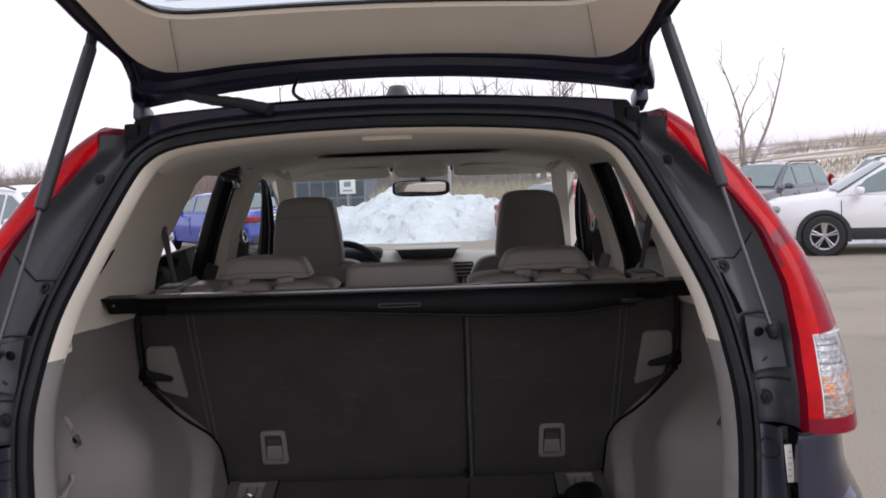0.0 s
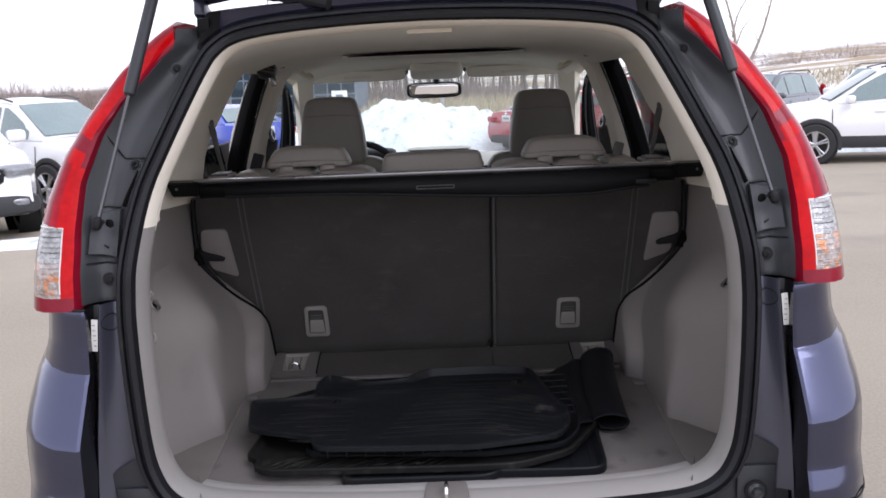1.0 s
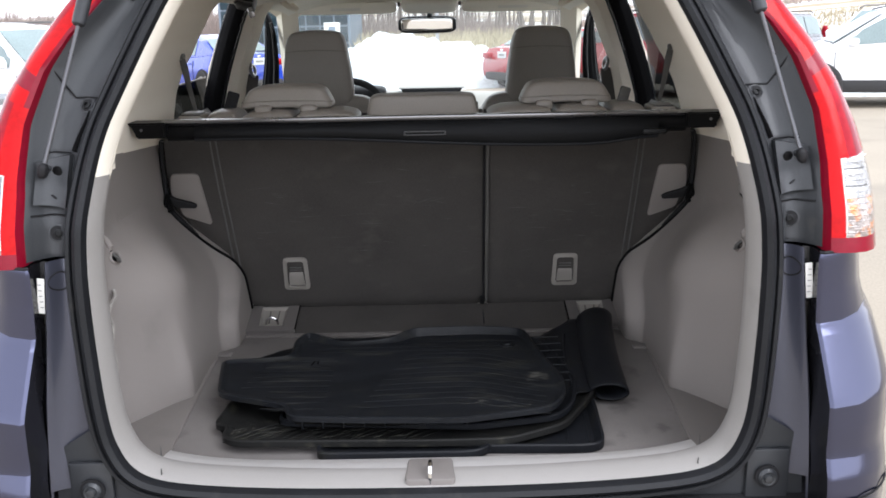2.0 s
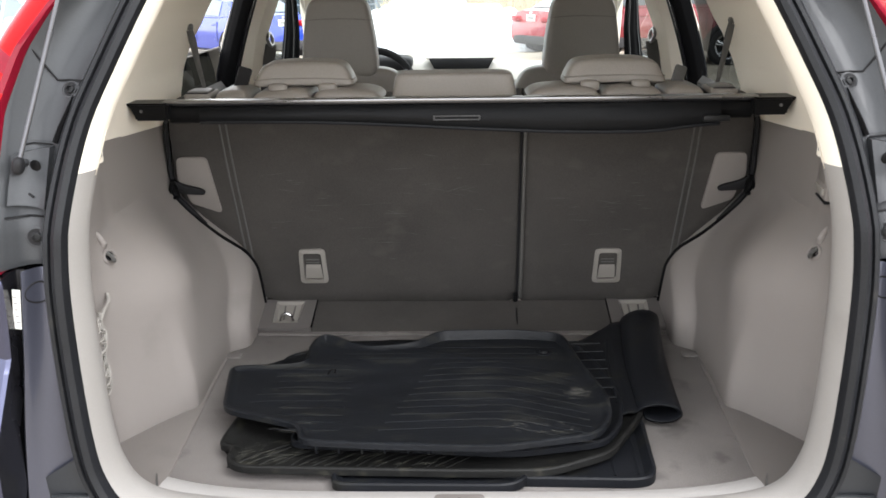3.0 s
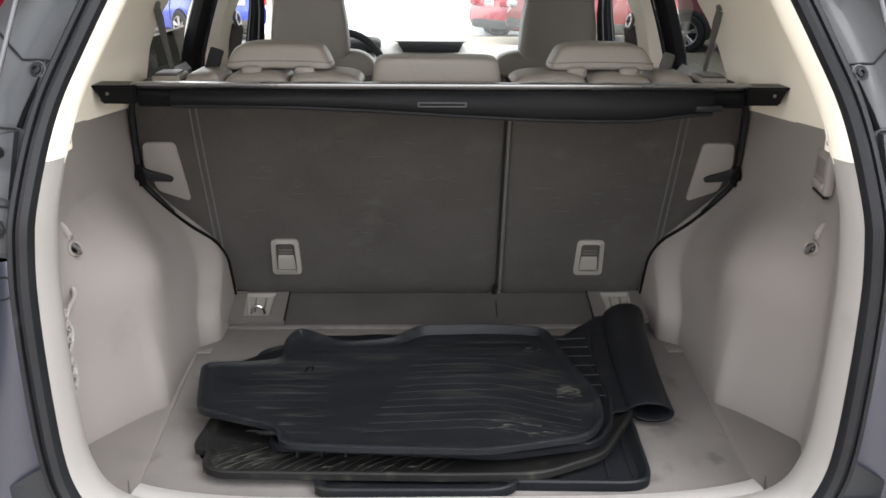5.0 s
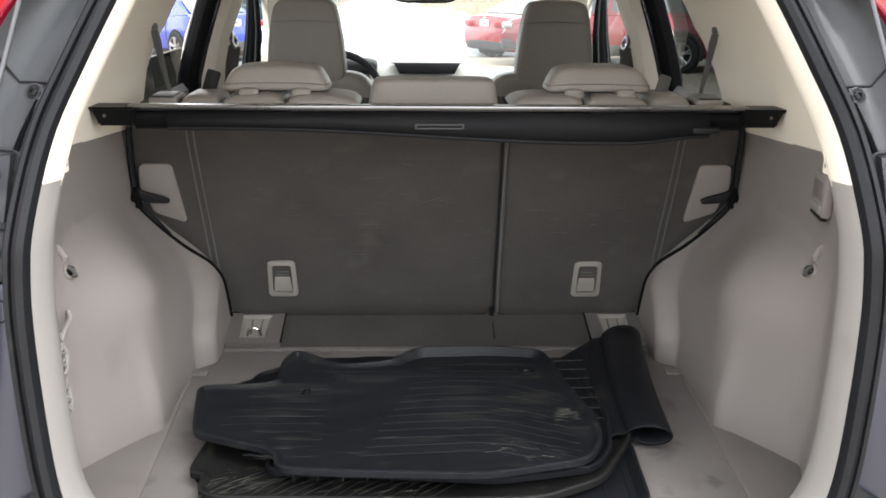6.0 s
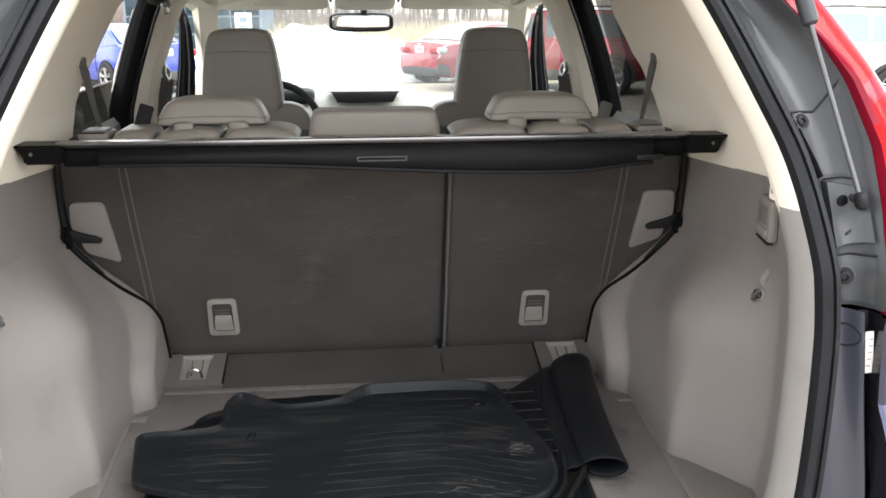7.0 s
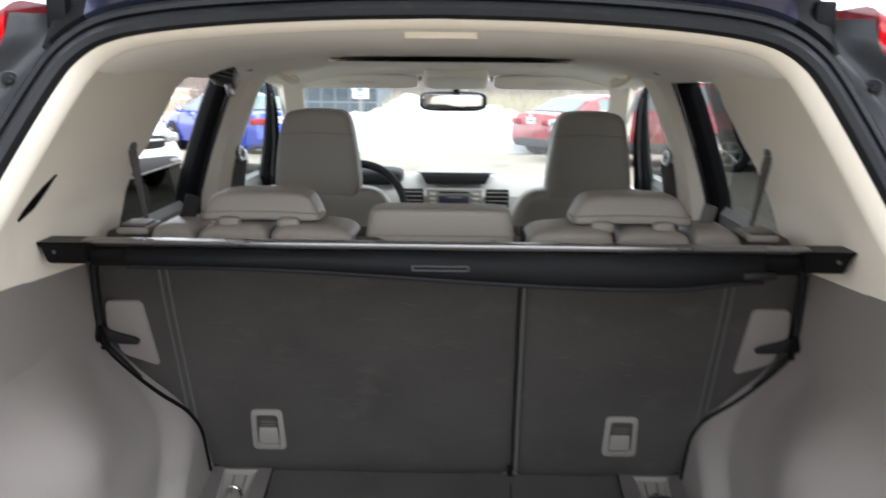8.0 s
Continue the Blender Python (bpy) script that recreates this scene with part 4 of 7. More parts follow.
curl = thing("floor_mat", pose(0.45, 0.60, 0.555), "black rubber floor mat with one edge rolled up", "floor mat", "rubber floor mats")
rows, tray = [], []
for i in range(21):
    u = i / 20
    y = 0.362 + 0.498 * u
    cx = 0.424 + 0.046 * u - 0.008 * math.sin(u * 3.1)
    rad = 0.043 + 0.006 * u
    r = []
    for j in range(25):
        a = -2.5 + 5.5 * j / 24
        grow = 1.0 - 0.16 * ease(-1.0, -2.5, a)
        r.append((cx - 0.45 + rad * grow * math.cos(a), y - 0.60 - 0.012 * math.cos(a) * (1 - u), 0.030 + 0.012 * u + rad * (0.47 + 0.20 * u) * grow * math.sin(a) + 0.10 * rad * math.cos(a)))
    for k in range(10):
        s_ = (k + 1) / 10
        dip = 0.010 * ease(0.22, 0.34, s_)
        r.append((cx - 0.45 - rad - s_ * 0.14, y - 0.60 + 0.05 * s_ * (u - 0.5) - 0.13 * s_ * ease(0.4, 1.0, u), 0.030 + 0.012 * u - 0.004 * s_ - dip + 0.006 * math.sin(s_ * 5)))
    rows.append(r)
    tray.append(r[27])
sheet_ob = part("mat_sheet", sheet(*rows), MAT_RUBBER, curl, solid=0.006)
part("tray_rim", tube([Vector(p) + Vector((0, 0, 0.003)) for p in tray[2:17]], 0.0045, 7), MAT_RUBBER, sheet_ob)
for i in range(7):
    y = -0.165 + 0.046 * i
    part("rib", tube([(-0.205, y, 0.031 + 0.002 * i), (-0.105, y - 0.006, 0.036 + 0.002 * i)], 0.0014, 6), MAT_RUBBER, sheet_ob)

top_line = [(-0.558, 0.630), (-0.515, 0.385), (-0.335, 0.305), (-0.325, 0.235), (-0.17, 0.218), (0.075, 0.205), (0.285, 0.260), (0.325, 0.340), (0.333, 0.456), (0.300, 0.62), (0.285, 0.735), (0.268, 0.825), (0.14, 0.845),
            (-0.055, 0.835), (-0.117, 0.768), (-0.241, 0.750), (-0.356, 0.838), (-0.385, 0.775), (-0.378, 0.655), (-0.44, 0.638)]


top_line = [(-0.05 + (x + 0.05) * 0.957, -1.337 + (y + 1.337) * 0.957) for x, y in top_line]


def sag(x, y):
    return 0.012 + 0.030 * (0.55 - y)


def lip(x, y):
    return 0.013 + 0.013 * ease(0.62, 0.74, y) * (0.75 + 0.25 * math.cos(8 * x))


ribs = []
for i in range(14):
    y = 0.222 + 0.034 * i + 0.004 * math.sin(3.1 * i)
    if i < 11:
        ribs.append([(-0.16 + 0.010 * i, y), (-0.02, y + 0.012), (0.10, y + 0.013), (0.18, y - 0.02), (0.262, y - 0.050 - 0.0025 * i)])
    ribs.append([(-0.48 + 0.008 * i if i > 3 else -0.29, y), (-0.38, y + 0.005), (-0.24, y + 0.002)] if i < 11 else [(-0.30, y), (-0.1, y + 0.004), (0.23, y)])
topmat = floor_mat("floor_mat", top_line, 0.594, "black rubber floor mat with dried dirt, topmost of the pile", MAT_TOP, lift=sag, grooves=ribs, at=(0, 0.5), lip=lip, rib_r=0.0012)
# dust caught along the ribs
rnd = random.Random(29)
bm = bmesh.new()
for g in ribs:
    line = smooth_line([(x, y, 0) for x, y in g], 8)
    i = 0
    while i < len(line) - 2:
        n = rnd.randint(1, 5)
        for _ in range(rnd.choice((0, 1, 1, 2))):
            seg = line[i:i + n + 1]
            wd = rnd.uniform(0.0004, 0.0017)
            off = rnd.gauss(0, 0.007)
            for k, (p, q) in enumerate(zip(seg, seg[1:])):
                w0, w1 = wd * math.sin(math.pi * k / len(seg)) + 0.0001, wd * math.sin(math.pi * (k + 1) / len(seg)) + 0.0001
                pts = [(p.x, p.y + off - w0), (q.x, q.y + off - w1), (q.x, q.y + off + w1), (p.x, p.y + off + w0)]
                bm.faces.new([bm.verts.new((px, py - 0.5, 0.0064 + sag(px, py))) for px, py in pts])
        i += n
tagged(part("dust", bm, MAT_STREAK, topmat, "pale dust streaks along the ribs", smooth=False), kind="stuff")
# the lifted front edge shows its ribbed underside
rows = [[(x, 0.190 - 0.5 + 0.010 * k - 0.018 * ease(-0.30, -0.1, x) * (1 - ease(-0.1, 0.10, x)), 0.020 - 0.011 * k) for x in np.linspace(-0.30, 0.10, 21)] for k in range(3)]
under_lip = part("front_underside", sheet(*rows), MAT_DUSTY, topmat, "dusty underside of the lifted edge", solid=0.003)
for x in np.linspace(-0.28, 0.08, 9):
    part("rib", rbox((0.004, 0.006, 0.022), (float(x), -0.318, 0.010), 0.001), MAT_RUBBER, under_lip)


rnd = random.Random(17)
bm = bmesh.new()
for _ in range(120):
    x, y = -0.44 + 0.40 * rnd.random() ** 1.15, 0.205 + rnd.gauss(0, 0.028)
    a, ln, wd = 0.75 + rnd.gauss(0, 0.16), rnd.uniform(0.006, 0.030), rnd.uniform(0.0004, 0.0015)
    c, s = math.cos(a), math.sin(a)
    y = max(y, 0.170)
    pts = [(x - ln * c, y - ln * s * 0.6), (x + wd * s, y - wd * c), (x + ln * c, y + ln * s * 0.6), (x - wd * s, y + wd * c)]
    bm.faces.new([bm.verts.new((px, py - 0.45, 0.0082)) for px, py in pts])
tagged(part("dust", bm, OLIVE_DUST, second_mat, "olive dust streaks", smooth=False), kind="stuff")


def smear(parent, at, w, h, n, seed, mat):
    """Thin dried-dirt streaks on the mat."""
    rnd = random.Random(seed)
    bm = bmesh.new()
    for _ in range(n):
        x, y = at[0] + rnd.gauss(0, w), at[1] + rnd.gauss(0, h)
        a, ln, wd = rnd.uniform(-0.7, 0.5), rnd.uniform(0.003, 0.013), rnd.uniform(0.0003, 0.0011)
        z = 0.0062 + sag(x, y)
        c, s = math.cos(a), math.sin(a)
        pts = [(x - ln * c, y - ln * s), (x + wd * s, y - wd * c), (x + ln * c, y + ln * s), (x - wd * s, y + wd * c)]
        bm.faces.new([bm.verts.new((px, py - 0.5, z)) for px, py in pts])
    return tagged(part("dirt", bm, mat, parent, "pale dried dirt", smooth=False), kind="stuff")


smear(topmat, (0.250, 0.40), 0.014, 0.014, 70, 3, SCUFF)
smear(topmat, (0.115, 0.25), 0.030, 0.016, 26, 5, SCUFF)
smear(topmat, (0.20, 0.21), 0.03, 0.012, 14, 8, SCUFF)
part("heel_mark", tube([(-0.302, 0.505 - 0.5, 0.006 + sag(0, 0.505)), (-0.298, 0.530 - 0.5, 0.006 + sag(0, 0.530)), (-0.288, 0.531 - 0.5, 0.006 + sag(0, 0.531)), (-0.287, 0.513 - 0.5, 0.006 + sag(0, 0.513))], 0.002, 5), DEEP_RUBBER, topmat)
part("mat_button", lathe([(0, 0.006), (0.008, 0.006), (0.012, 0.002), (0.02, 0.002), (0.022, 0)], 18, Matrix.Translation((0.200, 0.635 - 0.5, 0.005 + sag(0, 0.635)))), MAT_RUBBER, topmat, "fixing button")


# ---- front of the cabin ----
def headrest_shape(p):
    s = min(max((p.z + 0.142) / 0.284, 0), 1)
    k = 1 - 0.27 * s ** 1.5 - 0.05 * (1 - s) ** 3
    return Vector((p.x * k, p.y + 0.02 * (1 - (p.x / 0.14) ** 2) - 0.05 * max(p.z, 0), p.z - 0.008 * (p.x / 0.14) ** 2 * s))


def backrest_shape(p):
    k = 1 - 0.10 * ease(0.1, 0.32, p.z)
    return Vector((p.x * k, p.y + 0.03 * (abs(p.x) / 0.25) ** 2 * -1 + -0.22 * p.z, p.z))


for sx in (-1, 1):
    x = sx * 0.432
    back = part("front_seat_back", cushion((0.265, 0.075, 0.33), (x, 2.06, 0.83), 0.3, 0.4, fn=backrest_shape), LEATHER, suv, "taupe leather front seat")
    part("front_seat_base", cushion((0.26, 0.27, 0.09), (x, 2.35, 0.55), 0.3, 0.3), LEATHER, back)
    hr = part("front_headrest", cushion((0.143, 0.062, 0.142), (x, 1.965, 1.265), 0.24, 0.30, fn=headrest_shape, nu=32, nv=48), LEATHER, back, "tall taupe leather headrest")
    line = []
    for u in np.linspace(-1, 1, 25):
        ang = math.pi * (0.5 * u - 0.5)
        q = headrest_shape(Vector((0.1425 * spow(math.cos(ang), 0.30), 0.0628 * spow(math.sin(ang), 0.30), 0.068)))
        line.append((x + q.x, 1.965 + q.y, 1.265 + q.z))
    part("headrest_seam", tube(line, 0.0016, 5), SEAM, hr)
    for o in (-0.05, 0.05):
        part("headrest_post", tube([(x + o, 1.985, 1.09), (x + o, 1.98, 1.16)], 0.007, 10), STEEL, hr)

# dashboard
bm = bmesh.new()
rows = []
for i in range(25):
    x = -0.76 + 1.52 * i / 24
    h = 0.018 * math.exp(-((x / 0.25) ** 2)) + 0.03 * math.exp(-(((x + 0.38) / 0.2) ** 2))
    rows.append([(x, 2.96, 0.75), (x, 2.90, 0.90), (x, 2.93, 1.0), (x, 2.99, 1.035 + h * 0.6), (x, 3.1, 1.055 + h), (x, 3.3, 1.045 + h * 0.7), (x, 3.6, 1.02)])
grid(bm, rows)
dash = part("dashboard", bm, DASH, suv, "grey vinyl dashboard")
bm = bmesh.new()
grid(bm, [[(-0.153, 2.958, 1.097), (0.153, 2.958, 1.097)], [(-0.126, 2.950, 1.050), (0.126, 2.950, 1.050)]])
part("display", bm, BLACK_PLASTIC, dash, "dark display under the dashboard hood", solid=0.02)
part("display_hood", cushion((0.168, 0.09, 0.008), (0, 3.05, 1.095), 0.5, 0.4), DASH, dash)
rad = part("radio", rbox((0.235, 0.03, 0.10), (-0.006, 2.905, 0.985), 0.006), GREY_PLASTIC, dash, "grey radio panel with a screen")
part("radio_screen", rbox((0.13, 0.006, 0.05), (-0.008, 2.889, 0.982), 0.002), SCREEN, rad)
part("disc_slot", rbox((0.13, 0.006, 0.006), (-0.008, 2.889, 1.022), 0.002), RUBBER_GLOSS, rad)
for sx in (-1, 1):
    for k in range(4):
        part("radio_button", rbox((0.026, 0.006, 0.012), (-0.006 + sx * 0.092, 2.889, 1.012 - 0.019 * k), 0.002), GREIGE, rad)
    v = part("air_vent", rbox((0.10, 0.03, 0.08), (-0.004 + sx * 0.182, 2.905, 0.995), 0.008), BLACK_PLASTIC, dash, "black air vent")
    for k in range(4):
        part("vent_slat", rbox((0.088, 0.008, 0.005), (-0.004 + sx * 0.182, 2.889, 1.022 - 0.018 * k), 0.001), GREY_PLASTIC, v)
    part("door_vent", rbox((0.09, 0.03, 0.07), (sx * 0.66, 2.945, 0.985), 0.008), BLACK_PLASTIC, dash)
part("gauge_hood", cushion((0.17, 0.10, 0.035), (-0.40, 3.03, 1.075), 0.5, 0.4), BLACK_MATTE, dash, "black gauge hood")
rim = [Vector((-0.385 + 0.19 * math.cos(a), 2.58 + 0.07 * math.sin(a), 0.985 + 0.178 * math.sin(a))) for a in np.linspace(0, 2 * math.pi, 40, endpoint=False)]
wheel = part("steering_wheel", tube(rim, 0.016, 10, closed=True), BLACK_MATTE, suv, "black steering wheel")
part("wheel_hub", cushion((0.085, 0.03, 0.075), (-0.385, 2.60, 0.985), 0.4, 0.4), BLACK_PLASTIC, wheel)
for a in (0.1, math.pi - 0.1, -math.pi / 2):
    part("spoke", tube([(-0.385, 2.60, 0.985), (-0.385 + 0.185 * math.cos(a), 2.58 + 0.07 * math.sin(a), 0.985 + 0.172 * math.sin(a))], 0.02, 8, flat=0.4), GREY_PLASTIC, wheel)
to_driver = Matrix.Rotation(-0.065, 4, "Z") @ Matrix.Rotation(0.01, 4, "X")
mir = part("mirror_body", cushion((0.137, 0.024, 0.040), (-0.012, 2.765, 1.408), 0.5, 0.3, to_driver), BLACK_PLASTIC, suv, "black rear-view mirror")
part("mirror_face", cushion((0.122, 0.004, 0.029), Vector((-0.012, 2.765, 1.408)) + to_driver @ Vector((0, -0.026, 0)), 0.3, 0.3, to_driver), MIRROR, mir, "silvered mirror face")
part("mirror_stem", tube([(-0.0, 2.78, 1.41), (0.0, 2.76, 1.45), (0.0, 2.72, 1.482)], 0.014, 8), BLACK_PLASTIC, mir)

# windscreen and its pillars
bm = sheet(*[[(u * (0.60 + 0.13 * t), 2.60 + 0.98 * t - 0.10 * u * u * 1.0 + 0.02, 1.495 - 0.46 * t + 0.03 * math.sin(math.pi * t)) for u in np.linspace(-1, 1, 13)] for t in np.linspace(0, 1, 9)])
ws = part("windscreen", bm, WINDSHIELD, suv, "clear windscreen")
ws.visible_shadow = False
for sx in (-1, 1):
    bm = bmesh.new()
    rows = []
    for t in np.linspace(0, 1, 10):
        c = Vector((sx * (0.615 + 0.135 * t), 2.50 + 0.95 * t, 1.515 - 0.47 * t))
        rows.append([c + Vector(v) for v in ((-sx * 0.035, 0.02, 0.01), (-sx * 0.045, -0.04, -0.015), (sx * 0.02, -0.09, -0.02), (sx * 0.05, -0.06, 0.03), (sx * 0.02, 0.03, 0.05))])
    grid(bm, rows, close_v=True, cap=True)
    a = part("front_pillar", bm, BEIGE, suv, "beige windscreen pillar")
    # curved black frame of the front door window
    rows = []
    for z in np.linspace(1.487, 1.04, 18):
        c = lerp_table([(1.04, 0.765), (1.10, 0.757), (1.24, 0.741), (1.37, 0.737), (1.44, 0.742), (1.49, 0.757)], z)
        w = lerp_table([(1.04, 0.046), (1.10, 0.042), (1.24, 0.036), (1.37, 0.027), (1.44, 0.018), (1.49, 0.006)], z)
        rows.append([(sx * (c - w), 2.70, z), (sx * (c - 0.5 * w), 2.68, z), (sx * (c + 0.1 * w), 2.675, z), (sx * (c + 0.6 * w), 2.69, z), (sx * (c + w), 2.71, z), (sx * c, 2.78, z)])
    bm = bmesh.new()
    grid(bm, rows, close_v=True, cap=True)
    fd = part("door_frame", bm, DEEP_RUBBER, a, "black front door frame")
    part("door_seal", tube([(p[1][0], p[1][1] - 0.004, p[1][2]) for p in rows[2:]], 0.005, 6), RUBBER_GLOSS, fd)
    part("door_seal", tube([(p[3][0], p[3][1] - 0.004, p[3][2]) for p in rows[2:]], 0.004, 6), RUBBER_GLOSS, fd)
    # middle pillar with the front belt
    bm = bmesh.new()
    rows = []
    for t in np.linspace(0, 1, 12):
        z = 1.56 - 1.0 * t
        xi = lerp_table([(0.55, 0.77), (1.12, 0.734), (1.28, 0.696), (1.39, 0.650), (1.47, 0.618), (1.53, 0.588), (1.57, 0.53)], z)
        y0, y1 = 1.80 + 0.10 * t, 1.96 + 0.10 * t
        rows.append([(sx * (xi + 0.055), y0 - 0.04, z), (sx * (xi + 0.006), y0 - 0.01, z), (sx * (xi - 0.008), (y0 + y1) / 2, z), (sx * xi, y1, z), (sx * (xi + 0.05), y1 + 0.03, z), (sx * (xi + 0.12), y0 - 0.03, z)])
    grid(bm, rows, close_v=True, cap=True)
    b = part("middle_pillar", bm, BEIGE, suv, "beige middle door pillar")
    pts = [(sx * lerp_table([(0.55, 0.80), (1.15, 0.784), (1.25, 0.757), (1.35, 0.724), (1.45, 0.688), (1.54, 0.648)], z), 1.71, z) for z in np.linspace(1.545, 0.95, 12)]
    df = part("door_frame", tube(pts, 0.043, 12, flat=0.8), DEEP_RUBBER, b, "black rubber-lined door frame")
    for o, dy in ((-0.028, -0.022), (-0.008, -0.034), (0.014, -0.033), (0.033, -0.018)):
        part("door_seal", tube([(p[0] + sx * o, p[1] + dy, p[2]) for p in pts], 0.0055, 6), RUBBER_GLOSS, df, "black rubber ridge")
    anchor = part("belt_anchor", rbox((0.022, 0.03, 0.07), (sx * 0.690, 1.92, 1.33), 0.008), BEIGE, b, "beige belt height adjuster")
    part("belt_ring", tube(smooth_line([(sx * 0.680, 1.90, 1.262), (sx * 0.676, 1.94, 1.240), (sx * 0.680, 1.98, 1.262), (sx * 0.684, 1.94, 1.285)], 4, True), 0.007, 6, closed=True), STEEL, anchor)
    part("front_belt", tube([(sx * 0.680, 1.94, 1.245), (sx * 0.705, 1.95, 1.1), (sx * 0.73, 1.96, 0.8)], 0.022, 6, flat=0.1, up=(0, 1, 0)), BELT, anchor, "grey seat belt")
    # rear belt from the pillar to the seat
    rb = part("rear_belt", tube([(sx * 0.705, 1.045, 1.350), (sx * 0.699, 1.040, 1.325), (sx * 0.688, 1.030, 1.27), (sx * 0.668, 1.01, 1.195)], [0.009, 0.0105, 0.0075, 0.005], 8, flat=0.2, up=(0, 1, 0)), BELT, suv, "grey rear seat belt")
    part("belt_guide", rbox((0.030, 0.026, 0.016), (sx * 0.715, 1.055, 1.358), 0.005), GREY_DARK, rb, "dark belt guide")
    # doors, with their windows
    for y0, y1, nm in ((1.06, 1.74, "rear_door"), (1.98, 2.98, "front_door")):
        bm = bmesh.new()
        rows = []
        for y in np.linspace(y0, y1, 8):
            rows.append([(sx * 0.77, y, 0.42), (sx * 0.775, y, 0.75), (sx * 0.755, y, 0.82), (sx * 0.775, y, 0.95), (sx * 0.782, y, 1.128 if nm == "rear_door" else 1.09), (sx * 0.80, y, 1.148 if nm == "rear_door" else 1.11), (sx * 0.86, y, 1.10), (sx * 0.915, y, 0.95), (sx * 0.925, y, 0.7), (sx * 0.90, y, 0.36)])
        grid(bm, rows, close_v=True, cap=True)
        for f in bm.faces:
            f.material_index = 1 if abs(f.calc_center_median().x) > 0.835 else 0
        d = part(nm, bm, [DOOR_GREY, PAINT], suv, "blue door with a grey lining")
        part("armrest", cushion((0.035, (y1 - y0) * 0.38, 0.035), (sx * 0.75, (y0 + y1) / 2, 0.84), 0.4, 0.3), DASH, d)
        low_pane = nm == "rear_door" and sx < 0
        w = sheet([(sx * 0.822, y0 - 0.02, 1.11), (sx * 0.822, y1 + 0.02, 1.11)], [(sx * 0.820, y0 - 0.02, 1.25), (sx * 0.820, y1 + 0.02, 1.25)]) if low_pane else sheet([(sx * 0.822, y0 - 0.06, 1.10), (sx * 0.822, y1 + 0.04, 1.10)], [(sx * 0.80, y0 - 0.06, 1.33), (sx * 0.80, y1 + 0.04, 1.33)], [(sx * 0.72, y0 - 0.06, 1.55), (sx * 0.72, y1 + 0.04, 1.55)])
        g = part("door_window", w, SIDE_GLASS if nm == "front_door" else DOOR_PANE if low_pane else PRIVACY, d, "side window glass", solid=0.0)
        g.visible_shadow = False
        if low_pane:
            part("pane_edge", tube([(sx * 0.820, y0 - 0.02, 1.251), (sx * 0.820, y1 + 0.02, 1.251)], 0.0028, 6), GREY_PLASTIC, g, "ground edge of the half-lowered pane")
    m_ = part("side_mirror", cushion((0.10, 0.06, 0.07), (sx * 1.0, 2.95, 1.13), 0.5, 0.4), PAINT, suv, "blue door mirror")
    part("mirror_arm", tube([(sx * 0.83, 2.95, 1.1), (sx * 0.95, 2.95, 1.11)], 0.025, 8), BLACK_PLASTIC, m_)
    part("roof_rail_trim", tube([(sx * 0.605, 0.60, 1.612), (sx * 0.63, 1.0, 1.625), (sx * 0.64, 1.8, 1.625), (sx * 0.62, 2.5, 1.575)], 0.016, 8), BLACK_MATTE, suv, "black roof gutter")
    # lining between headliner and side glass
    rows = [[(sx * 0.59, y, lerp_table(HEAD_Z, y) - 0.045), (sx * 0.635, y, lerp_table(HEAD_Z, y) - 0.055), (sx * 0.69, y, lerp_table(HEAD_Z, y) - 0.05)] for y in np.linspace(1.16, 2.6, 12)]
    part("cant_rail_trim", sheet(*rows), BEIGE, suv, "beige cant rail trim", solid=0.004)
    # outside pane behind the rear door
    q = part("quarter_window", sheet([(sx * 0.80, 0.32, 1.16), (sx * 0.82, 0.99, 1.13)], [(sx * 0.735, 0.50, 1.40), (sx * 0.735, 0.99, 1.45)]), PRIVACY, suv, "dark quarter glass", solid=0.004)
part("cabin_floor", rbox((1.56, 2.6, 0.03), (0, 2.25, 0.40), 0.01), GREY_DARK, suv, "dark carpeted cabin floor")
part("rear_cushion", cushion((0.68, 0.26, 0.10), (0, 1.32, 0.62), 0.3, 0.25), LEATHER, suv, "taupe leather rear bench")
part("front_bulkhead", rbox((1.5, 0.04, 0.65), (0, 3.45, 0.7), 0.01), GREY_DARK, suv)

# ---- outer body at the back ----
LAMP_IN = [(1.0, 0.738), (1.03, 0.738), (1.15, 0.738), (1.184, 0.740), (1.28, 0.736), (1.375, 0.707), (1.443, 0.668), (1.498, 0.620), (1.535, 0.590), (1.56, 0.562)]
LAMP_OUT = [(1.03, 0.858), (1.16, 0.850), (1.25, 0.832), (1.338, 0.802), (1.425, 0.752), (1.51, 0.693), (1.57, 0.640), (1.60, 0.606), (1.62, 0.574)]
outer_loop = loop_at(0.032, 0.0)
LOW_EDGE = [(0.42, 0.745), (0.58, 0.738), (0.64, 0.735), (0.752, 0.727), (0.888, 0.713), (1.0, 0.704), (1.04, 0.703)]
